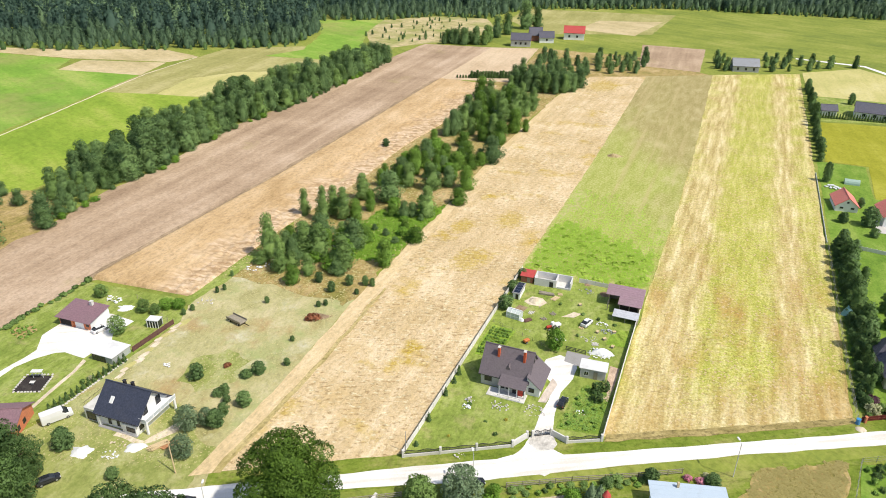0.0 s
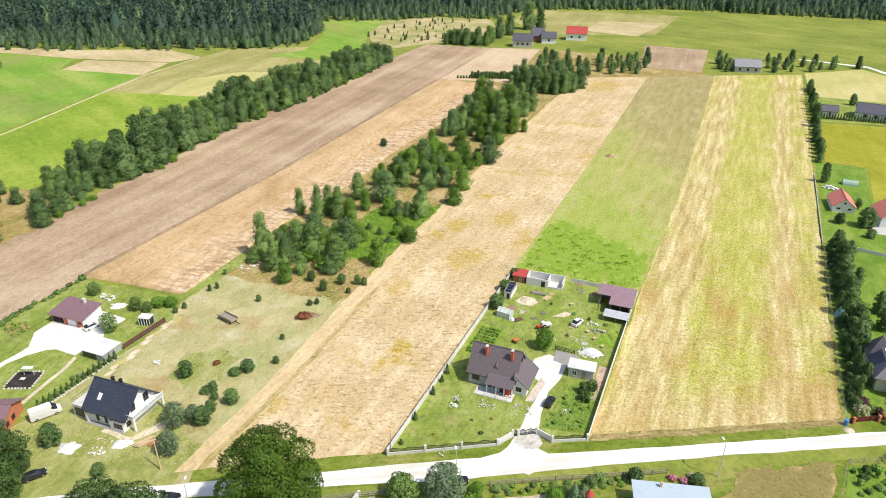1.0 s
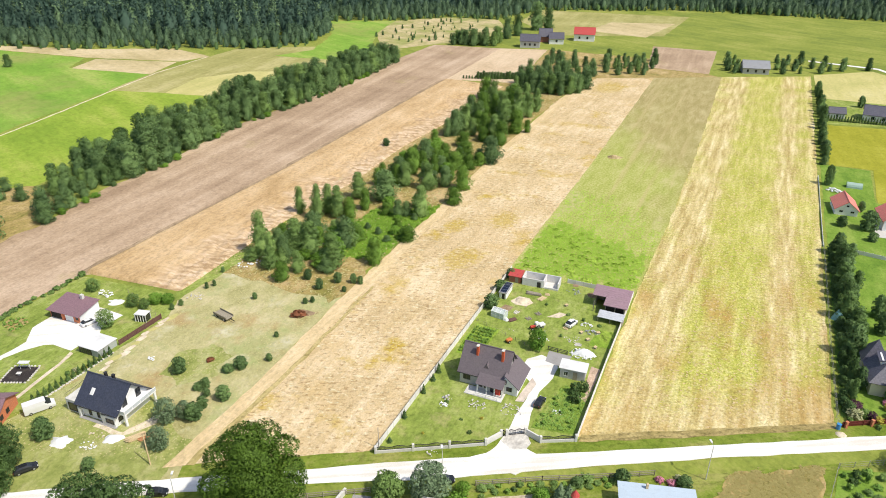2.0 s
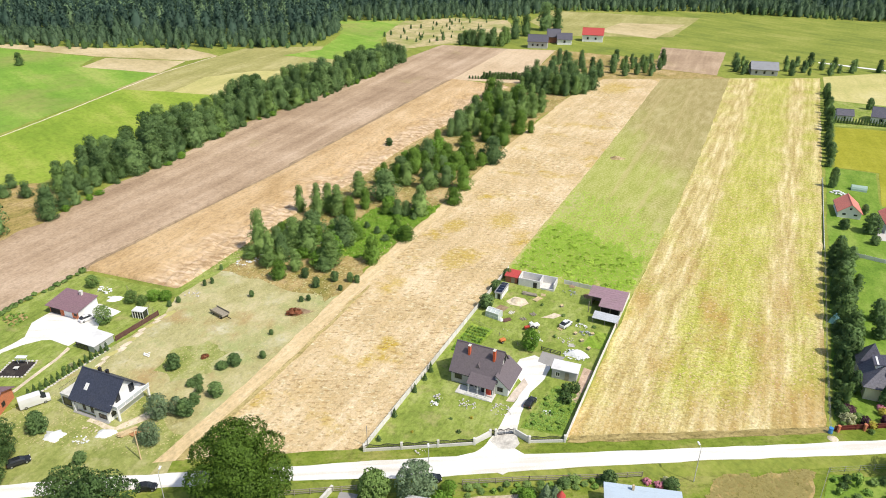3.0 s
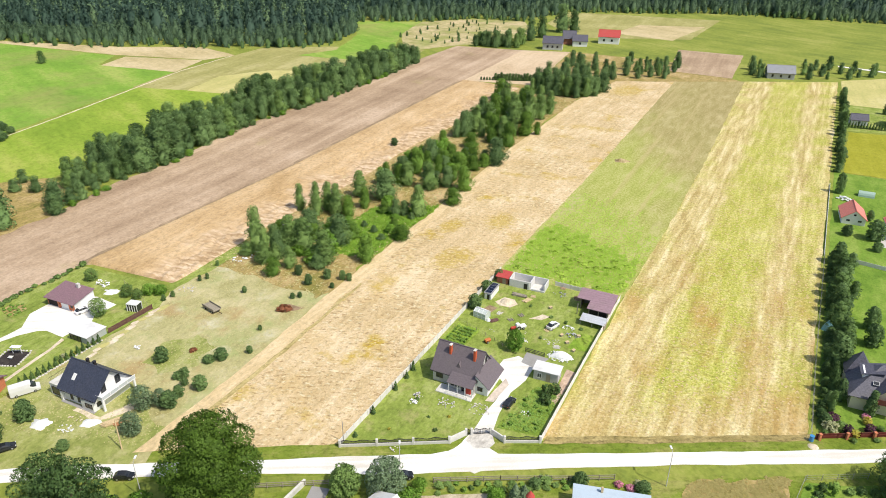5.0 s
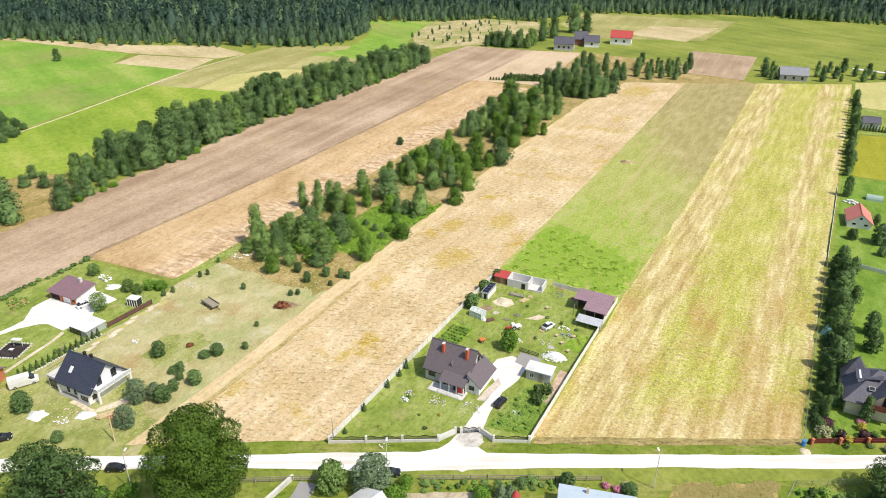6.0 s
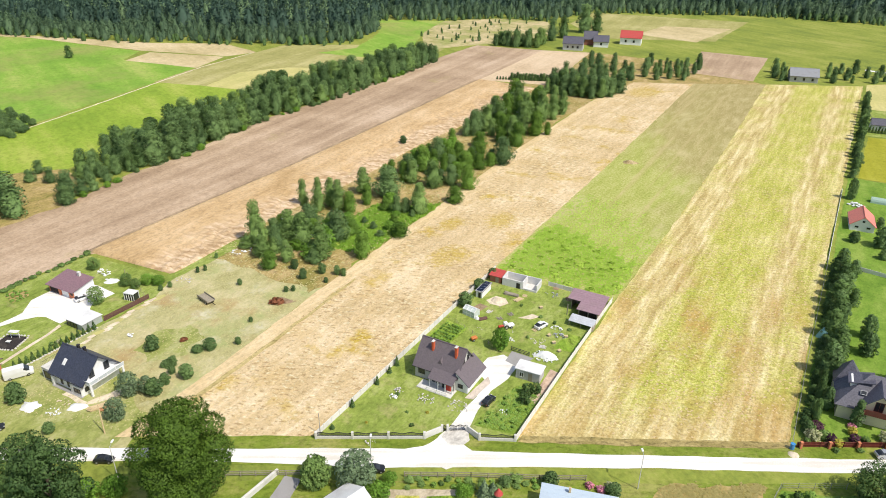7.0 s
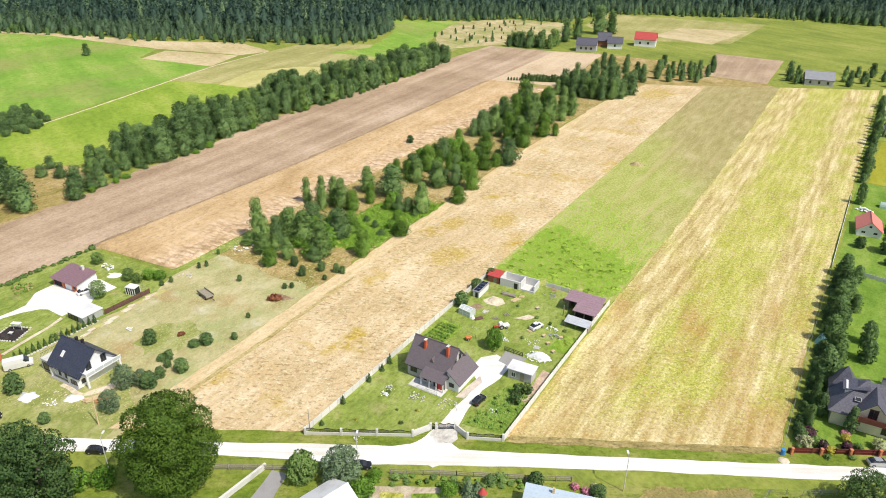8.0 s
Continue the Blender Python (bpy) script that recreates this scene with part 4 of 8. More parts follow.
# the lodged grain field: a standing crop with wind-laid ridges along its eastern side
def grain_field():
    nu, nv = 60, 300
    bm = bmesh.new()
    rows = []
    for j in range(nv + 1):
        v = j / nv
        y = 98 + v * 221
        left = -132.6 - max(0, v - 0.35) * 9.5
        right = -106.0 - 1.6 * math.sin(v * 9) ** 2 - 1.5 * v
        row = []
        for i in range(nu + 1):
            u = i / nu
            x = left + (right - left) * u
            yy = y + (1 - v) * (3.0 * u)
            wav = noise.noise(Vector((x * 0.22 + y * 0.30, y * 0.12 - x * 0.1, 3)))
            fold = abs(noise.noise(Vector((x * 0.55 + y * 0.55, y * 0.3 - x * 0.30, 9))))
            lay = min(1, max(0, (u - 0.42 + 0.25 * noise.noise(Vector((x * 0.08, y * 0.05, 5)))) * 3.5))
            z = 0.85 + 0.08 * wav - lay * (0.15 + 0.62 * (1 - min(1, fold * 2.2)))
            z += 0.05 * noise.noise(Vector((x * 1.7, y * 1.7, 1)))
            if i in (0, nu) or j in (0, nv):
                z = 0.02
            row.append(bm.verts.new((x, yy, z)))
        rows.append(row)
    for j in range(nv):
        for i in range(nu):
            bm.faces.new((rows[j][i], rows[j][i + 1], rows[j + 1][i + 1], rows[j + 1][i]))
    tagged(link_mesh("field_grain", bm, GRAIN, smooth=True), "golden standing grain, laid flat by wind along one side", "field", "", "structure")


grain_field()

# ---- woods and trees ----
EDGE = [(-760, 170), (-640, 200), (-437, 275), (-398, 286), (-362, 298), (-350, 316), (-319, 320), (-290, 338), (-255, 362), (-266, 408), (-299, 457), (-255, 479), (-226, 515), (-186, 521), (-174, 585), (-60, 640), (140, 650)]


def inset(pts, d):
    return [(x - d * 0.55, y + d * 0.84) for x, y in pts]


woods("woods_rim", scatter(EDGE + inset(EDGE, 30)[::-1], 5.0, 3, 70000), LEAF_WOOD_HAZY, "rim of birch and alder before dark woods", (7, 12.5), 21, "birch", 270, 0.42, 0.42, 0.0)
woods("woods_deep", scatter(inset(EDGE, 30) + inset(EDGE, 190)[::-1], 6.6, 5, 90000), LEAF_PINE_HAZY, "dark pine woods reaching to the horizon", (13, 17.5), 22, "birch", 130, 0.54, 0.35, 0.05)
woods("woods_mixed", scatter(inset(EDGE, 45) + inset(EDGE, 240)[::-1], 11.5, 6, 30000), LEAF_WOOD_HAZY, "lighter birches scattered through dark pine woods", (13, 18), 23, "birch", 150, 0.5, 0.36)
woods("woods_edge_bushes", scatter([(x + 3, y - 5) for x, y in EDGE] + inset(EDGE, 4)[::-1], 3.4, 7, 20000, 420), LEAF_DARK, "low bushes along the edge of the woods", (2, 6), 24, "oak", 110, 0.5, 0.45)
RNG = random.Random(11)
BELT = [Plant("belt_tree", "tall green alder in a dense tree belt", "tree", LEAF_BELT, BARK, 13, 3.4, 2500, 0.22, 0.0, "birch", 31 + i, 20, 4, group="tree belt", dense=True) for i in range(4)]
BELT += [Plant("belt_tree", "light green birch in a dense tree belt", "tree", LEAF_BIRCH, BARK_BIRCH, 13, 2.9, 2500, 0.21, 0.0, "birch", 42, 20, 4, group="tree belt", dense=True)]
BELT += [Plant("belt_tree", "dark green pine in a dense tree belt", "tree", LEAF_DARK, BARK, 13, 3.2, 2500, 0.215, 0.0, "birch", 41, 20, 4, group="tree belt", dense=True)]
BELT_ROOM = [(-168, 124), (-174, 142), (-172.5, 162), (-180.5, 205), (-177.5, 250), (-178.5, 290), (-182.5, 350), (-194, 350), (-199, 300), (-201, 255), (-202, 206), (-197, 185), (-194, 150), (-186, 130)]
for x, y in scatter(BELT_ROOM, 4.1, 8, 14000):
    k = RNG.choice(BELT)
    h = (11.0 + 4.5 * noise.noise(Vector((x * 0.06, y * 0.045, 2)))) * RNG.uniform(0.72, 1.2) * (0.72 if y < 140 else 1.0)
    k.put(x, y, h * 0.94, h * RNG.uniform(0.30, 0.43), RNG.uniform(0, 360))
for x, y, h, r in [(-171, 101, 11, 5.0), (-178, 104, 11, 5), (-184, 99, 12, 5), (-190, 106, 11, 5), (-166.5, 114, 6, 3.2), (-171, 117, 7.5, 3.6), (-175, 120, 7, 3.2), (-169.5, 121, 5, 2.6), (-187, 122, 5, 2.6), (-193, 119, 4, 2.5), (-198, 125, 4.5, 2.4), (-182, 88, 12, 5), (-176, 92, 10, 4.4)]:
    BELT[int(-x * 7) % 4].put(x, y, h, r, RNG.uniform(0, 360))

BIRCH = [Plant("birch_tree", "slender green birch with a pale trunk", "tree", LEAF_BIRCH, BARK_BIRCH, 10, 2.4, 4000, 0.135, 0.02, "birch", 51 + i, 24, 5, group="birch grove", dense=True) for i in range(3)]
ALDER = [Plant("grove_tree", ("bushy dark green tree among birches", "bushy mid-green tree among birches", "bushy mid-green tree among birches")[i], "tree", (LEAF_BELT, LEAF_GROVE, LEAF_GROVE)[i], BARK, 8, 2.6, 3800, 0.14, 0.0, "birch", 61 + i, 24, 5, group="birch grove", dense=True) for i in range(3)]
LIME = Plant("grove_bush", "bright green young bush among birches", "bush", LEAF_LIME, BARK, 5, 2.4, 2600, 0.155, 0.0, "oak", 71, 36, 5, dense=True)
UPPER = [(-97.3, 277.0, 12.9, 3.7), (-87.5, 262.7, 12.3, 3.5), (-86.5, 272.8, 12.6, 4.3), (-80.4, 266.6, 13.5, 3.6), (-107.1, 293.6, 9.6, 4.0), (-98.0, 266.6, 10.0, 3.6), (-93.4, 250.5, 10.7, 3.4), (-98.0, 239.4, 9.3, 3.9), (-99.3, 234.5, 6.9, 2.2), (-97.4, 248.3, 9.5, 2.9), (-102.2, 264.3, 8.8, 3.0), (-77.7, 272.8, 10.0, 2.6), (-77.5, 282.7, 10.3, 3.1), (-80.6, 248.8, 12.9, 3.9), (-75.0, 249.3, 9.3, 3.3), (-71.4, 252.1, 5.0, 1.7), (-75.5, 233.3, 9.0, 3.2), (-81.8, 237.6, 10.2, 2.7), (-85.0, 234.3, 5.6, 2.7), (-89.2, 225.9, 5.5, 3.1), (-100.8, 225.7, 4.9, 1.9), (-89.8, 281.1, 11.7, 3.1), (-87.7, 292.9, 9.3, 2.6)]
MIDDLE = [(-71.4, 213.2, 9.3, 3.4), (-76.0, 214.0, 4.2, 1.8), (-90.7, 212.8, 4.7, 2.2), (-83.8, 214.5, 5.9, 3.0), (-94.0, 204.2, 8.3, 2.9), (-94.2, 194.6, 8.1, 2.8), (-95.6, 187.7, 6.9, 2.8), (-85.9, 199.0, 5.1, 2.4), (-80.0, 202.2, 6.1, 2.9), (-75.9, 204.4, 5.1, 2.4), (-98.3, 166.9, 8.4, 2.4), (-92.0, 160.3, 6.3, 1.7), (-90.3, 168.6, 9.3, 3.9), (-90.2, 182.0, 7.7, 2.3), (-83.5, 182.8, 8.6, 2.2), (-80.0, 181.9, 8.5, 2.6), (-75.1, 162.4, 9.7, 2.4), (-84.7, 159.5, 3.6, 1.6), (-80.8, 159.3, 5.3, 1.6), (-79.1, 161.2, 4.4, 1.6), (-76.4, 186.6, 6.7, 2.2), (-70.7, 186.9, 7.6, 2.6), (-70.7, 175.1, 5.1, 2.4)]
LOWER = [(-100.6, 148.7, 10.7, 1.8), (-100.2, 153.6, 9.0, 2.1), (-96.1, 152.0, 9.8, 2.2), (-107.4, 149.7, 8.2, 1.5), (-92.8, 152.9, 6.2, 2.0), (-89.2, 128.6, 9.8, 2.9), (-93.4, 128.2, 9.9, 3.0), (-81.1, 125.9, 9.6, 2.8), (-84.4, 136.7, 8.3, 3.0), (-94.1, 137.4, 7.6, 3.1), (-72.7, 132.1, 7.2, 2.1), (-101.0, 124.1, 12.0, 2.2), (-96.0, 121.4, 8.2, 1.8), (-92.9, 123.1, 7.3, 1.8), (-88.4, 115.5, 4.7, 1.9), (-83.7, 140.9, 5.0, 2.3), (-71.8, 147.3, 3.7, 2.4)]
for rows in (UPPER, MIDDLE, LOWER):
    for x, y, h, r in rows:
        k = RNG.choice(ALDER) if h < 7.5 or r / h > 0.33 else RNG.choice(BIRCH)
        k.put(x - (2.2 if y > 180 and x > -81 else 0), y, h, r * (1.18 if y > 225 else 1.35), RNG.uniform(0, 360))
for x, y in scatter([(-99, 236), (-84, 238), (-82, 280), (-90, 290), (-104, 290)], 4.6, 29, 600, 26):
    RNG.choice(ALDER + BIRCH).put(x, y, RNG.uniform(6, 10), RNG.uniform(2.4, 3.4), RNG.uniform(0, 360))
for x, y in scatter([(-100, 176), (-80, 190), (-74, 208), (-84, 216), (-98, 214), (-101, 190)], 3.6, 19, 500, 22):
    RNG.choice(ALDER + [LIME]).put(x, y, RNG.uniform(3.5, 6.5), RNG.uniform(1.9, 2.8), RNG.uniform(0, 360))
for x, y in scatter([(-103, 121), (-92, 118), (-80, 123), (-82, 141), (-96, 142), (-103, 134)], 3.2, 43, 500, 22):
    RNG.choice((ALDER[0], ALDER[2], BIRCH[1], LIME)).put(x, y, RNG.uniform(3.0, 6.4), RNG.uniform(1.9, 2.7), RNG.uniform(0, 360), "bushy green undergrowth at the foot of birches")
for x, y in scatter([(-83, 134), (-74, 136), (-75, 168), (-82, 164), (-88, 148)], 3.4, 41, 500, 11):
    RNG.choice((ALDER[0], ALDER[1], LIME)).put(x, y, RNG.uniform(1.2, 2.6), RNG.uniform(1.0, 1.7), RNG.uniform(0, 360), "low green bush among tall herbs")
for x, y, h, r in [(-85.7, 163, 4.0, 2.2), (-88, 146, 3.4, 2.2), (-79, 168, 4, 2), (-98, 214, 4.6, 2.6), (-96, 218, 4.4, 2.4)]:
    LIME.put(x, y, h, r, RNG.uniform(0, 360))

BUSH = [Plant("bush", "round dark green bush on dry grass", "bush", LEAF_BELT, BARK, 3, 1.5, 3000, 0.11, 0.0, "oak", 81 + i, 34, 4, group="pasture bushes", dense=True) for i in range(2)]
WILLOW = Plant("willow_bush", "round grey-green willow bush beside the white house", "bush", LEAF_BLUE, BARK, 5, 2.4, 5000, 0.125, 0.0, "oak", 85, 52, 5)
BUSHES = [(-83.0, 118.3, 2.8, 1.2), (-78.1, 115.7, 2.8, 1.2), (-75.8, 120.0, 2.8, 1.2), (-72.4, 121.4, 2.6, 1.0), (-70.7, 121.7, 2.2, 0.9), (-72.2, 117.0, 1.5, 0.7), (-76.1, 110.0, 1.5, 0.7), (-77.2, 108.9, 1.5, 0.7), (-88.5, 105.7, 1.7, 0.7), (-74.9, 95.5, 1.3, 0.6), (-71.2, 88.2, 1.7, 0.8), (-84.2, 78.0, 3.4, 1.7), (-74.6, 84.0, 2.6, 1.6), (-76.4, 76.4, 2.3, 1.1), (-74.7, 74.7, 1.7, 0.9), (-71.3, 75.3, 3.0, 1.6), (-72.4, 69.0, 3.4, 1.9), (-73.1, 71.9, 2.5, 1.2), (-79.1, 53.2, 2.0, 1.2), (-91.5, 54.9, 4.0, 2.1)]
for x, y, h, r in BUSHES:
    BUSH[int(-x * 3) % 2].put(x, y, h * 0.95, r * 0.88, RNG.uniform(0, 360))
for x, y, h, r in [(-76.2, 66.6, 4.8, 2.2), (-74.0, 68.6, 3.6, 1.5), (-72.5, 61.2, 4.3, 1.95)]:
    WILLOW.put(x, y, h * 0.95, r * 0.92, RNG.uniform(0, 360))
for x, y, h, r in [(-76.1, 82.2, 1.4, 1.3), (-77.4, 75.6, 1.3, 1.2), (-101.5, 104.8, 1.6, 0.5), (-100.7, 106.4, 1.6, 0.5), (-103.3, 112.4, 1.5, 0.5), (-101.4, 96.6, 1.5, 0.6), (-101.9, 94.4, 1.5, 0.6)]:
    BUSH[0].put(x, y, h, r, RNG.uniform(0, 360), "low dark green shrub in pale pasture grass")

OAK = Plant("oak_tree", "large broad oak with dense green crown beside the road", "tree", LEAF_OAK, BARK, 17.5, 7.2, 46000, 0.14, 0.12, "oak", 91, 62, 9, 0.55, dense=True)
OAK.put(-47.6, 55.4, 17.1, 7.3)
ROADTREE = Plant("roadside_tree", "leafy grey-green broad tree beside the road", "tree", LEAF_DARK, BARK, 13, 5.2, 16000, 0.165, 0.05, "oak", 93, 60, 8, 0.35)
for x, y, h, r in [(-60.5, 43.0, 13.6, 5.2), (-67, 43.5, 11.5, 4.6), (-95, 44.0, 11.5, 4.8), (-91.2, 47.8, 8.2, 3.3), (-87.6, 43.4, 8.4, 3.3), (-87.5, 41, 12, 4.6), (-97.0, 47.5, 9, 4.0)]:
    ROADTREE.put(x, y, h, r, RNG.uniform(0, 360))
SMALL = Plant("garden_tree", "small leafy green garden tree", "tree", LEAF_BIRCH, BARK, 6, 2.6, 4000, 0.14, 0.06, "oak", 95, 46, 6)
ROUND = Plant("garden_tree", "round dense bright green garden tree beside the road", "tree", LEAF_BIRCH, BARK, 4.6, 2.4, 6500, 0.14, 0.0, "oak", 96, 56, 6)
ROUND.put(-33.6, 67.4, 4.8, 2.5)
for x, y, h, r in [(-109.0, 83.3, 4.2, 1.9), (-110.6, 91.9, 3.0, 1.5), (-107.7, 92.2, 2.4, 1.2), (-124.0, 93.0, 3.0, 1.6), (-64, 46.5, 3, 2)]:
    SMALL.put(x, y, h, r, RNG.uniform(0, 360))
PLUM = Plant("plum_tree", "broad grey-green plum tree at the roadside", "tree", LEAF_BLUE, BARK, 6, 3.4, 7000, 0.14, 0.02, "oak", 97, 52, 7)
PLUM.put(-27.9, 70.2, 6.2, 3.3)
LIMEBUSH = Plant("lime_bush", "bright yellow-green garden bush", "bush", LEAF_LIME, BARK, 3, 2.0, 3000, 0.13, 0.0, "oak", 99, 40, 4)
for x, y, h, r in [(-23.9, 69.6, 2.8, 2.2), (-25.5, 114.3, 4.4, 1.9), (-107.1, 95.0, 2.4, 1.6), (-104.8, 96.2, 2.2, 1.5), (-58, 50.2, 3.0, 2.0), (-61, 47.5, 3.0, 2.2), (-24, 73.2, 2.0, 1.2), (-13, 76.5, 2.2, 1.2)]:
    LIMEBUSH.put(x, y, h, r, RNG.uniform(0, 360))

PINE = [Plant("hedge_pine", "dark green pine in a row behind the fence", "tree", LEAF_DARK if i else LEAF_BELT, BARK, 8, 2.6, 1500, 0.235, 0.0, "birch", 101 + i, 18, 5, group="boundary pines", dense=True) for i in range(3)]
ROW = [(30.7, 187.0, 7.1, 2.4), (31.2, 181, 7.0, 2.4), (31.2, 177.4, 7.7, 2.7), (31.0, 172, 7.2, 2.6), (30.9, 168.0, 7.5, 2.9), (31.2, 160.0, 7.2, 2.5), (31.0, 164, 7, 2.5), (30.8, 153.2, 7.8, 2.7), (32.3, 148.2, 6.9, 2.7), (31.2, 138.6, 8.6, 2.8), (32.8, 143.9, 6.1, 2.2), (30.4, 128.4, 6.5, 1.5), (31.8, 127.4, 5.7, 1.5), (30.5, 123.2, 5.4, 1.2), (30.4, 133, 5.4, 1.4), (33.6, 185.2, 5.3, 2.0), (34.1, 169.9, 5.0, 1.9)]
ROW += [(31.6 + RNG.uniform(-0.6, 1.6), 136 + i * 2.6, RNG.uniform(3.0, 6.2), RNG.uniform(1.4, 2.2)) for i in range(20)]
for i, (x, y, h, r) in enumerate(ROW):
    PINE[i % 3].put(x + 0.4, y, h * 0.85, r * 0.9, RNG.uniform(0, 360))
# Added shrubs, standing in for the dark shaded grass between fence and pines.
for i in range(34):
    PINE[i % 3].put(RNG.uniform(29.4, 30.6), 119 + i * 2.1, RNG.uniform(1.4, 3.2), RNG.uniform(0.9, 1.4), RNG.uniform(0, 360), "low dark green shrub filling the shaded strip behind the boundary fence")
for x, y, h, r in [(37.7, 157.0, 5.2, 1.7), (37.9, 149.9, 5.0, 1.9), (38.8, 221, 3, 1.2), (39.6, 207, 5.5, 2.6), (33.2, 207, 3.0, 1.6), (40.2, 199.5, 2.6, 1.4), (31.0, 240.5, 6.5, 1.6), (47.5, 352, 5, 1.7)]:
    BUSH[0].put(x, y, h, r, RNG.uniform(0, 360), "dark green garden tree on a bright lawn")
for i in range(26):
    y = 262 + i * 4.6 + RNG.uniform(-1, 1)
    tall = 4.5 if y < 300 else 6.2
    PINE[i % 3].put(30.2 + RNG.uniform(-0.5, 1.0) + (y - 262) * 0.008, y, tall * RNG.uniform(0.6, 1.15), RNG.uniform(1.4, 2.3), RNG.uniform(0, 360))
FARS = [(-97.2, 314.7, 8.6, 4.2), (-91.4, 314.2, 9.2, 4.1), (-86.3, 315.7, 9.6, 4.1), (-80.5, 318.9, 10.2, 4.8), (-74.6, 322.1, 9.6, 4.9), (-70.6, 331.8, 9.4, 4.3), (-169.4, 411.5, 9.4, 3.7), (-161.6, 411.5, 9.4, 4.1), (-155.4, 414.9, 10.5, 4.1), (-152.2, 425.7, 10.7, 4.1), (-151.9, 444.6, 13.9, 4.9), (-149.2, 458.4, 14.2, 5.0), (-145.1, 487.2, 19.2, 7.4), (-138, 492, 15, 5.5), (-191.1, 417.6, 5.8, 1.5), (-231.6, 411.9, 3.2, 1.2), (-360.3, 243, 7.0, 3.0), (-175, 416, 8, 3.6), (-166, 420, 9, 4)]
for x, y, h, r in FARS:
    RNG.choice(BELT).put(x, y, h, r, RNG.uniform(0, 360), "dense green broadleaf tree in far farmland")
for poly, gap, n, hh in [([(-101, 322), (-72, 330), (-74, 380), (-104, 395), (-106, 350)], 5.2, 34, (6, 9)), ([(-100, 312), (-78, 314), (-71, 322), (-72, 334), (-86, 330), (-100, 326)], 3.8, 30, (7, 9.5)), ([(-68, 362), (-48, 376), (-50, 415), (-78, 405)], 4.8, 24, (4.5, 7.5)), ([(-12, 396), (-6, 400), (-10, 425), (-14, 420)], 4, 6, (5, 8)), ([(12, 408), (45, 424), (60, 440), (10, 440)], 6, 16, (4, 8)), ([(-235, 420), (-200, 400), (-180, 425), (-190, 500), (-225, 500)], 7, 48, (1.0, 3.2)), ([(-175, 408), (-150, 416), (-150, 430), (-172, 424)], 5, 12, (7, 10))]:
    for x, y in scatter(poly, gap, int(-poly[0][0]) + 3, 900, n):
        h = RNG.uniform(*hh)
        RNG.choice(BELT).put(x, y, h, h * RNG.uniform(0.32, 0.42), RNG.uniform(0, 360), "bushy green tree in far farmland")
for x, y in scatter([(-274, 138), (-246, 134), (-240, 143), (-252, 156), (-274, 160)], 2.6, 273, 2000, 46):
    BUSH[int(-x) % 2].put(x, y, RNG.uniform(1.6, 3.4), RNG.uniform(1.5, 2.4), RNG.uniform(0, 360), "low dark green scrub beside the sandy track")
for (xa, ya), (xb, yb) in zip([(-167, 120), (-173, 142), (-171.5, 162), (-179, 205), (-176.5, 250), (-177.5, 290)], [(-173, 142), (-171.5, 162), (-179, 205), (-176.5, 250), (-177.5, 290), (-181.5, 350)]):
    for u in np.linspace(0, 1, int((yb - ya) / 3.2)):
        if RNG.random() < 0.6:
            (LIME if RNG.random() < 0.4 else BUSH[0]).put(xa + (xb - xa) * u + RNG.uniform(-1, 1.2), ya + (yb - ya) * u, RNG.uniform(0.9, 2.6), RNG.uniform(0.9, 1.8), RNG.uniform(0, 360), "low green bush at the foot of the tree belt")
for i in range(24):
    PINE[1].put(-132 + i * 1.35, 326 + i * 0.55, RNG.uniform(3.0, 4.2) if i > 4 else 1.6, 1.5 if i > 4 else 0.7, RNG.uniform(0, 360), "young conifer in a windbreak row")
BUSH[1].put(-114.6, 213.5, 3.0, 1.4, 0, "lone shrub standing in the grain field's edge")

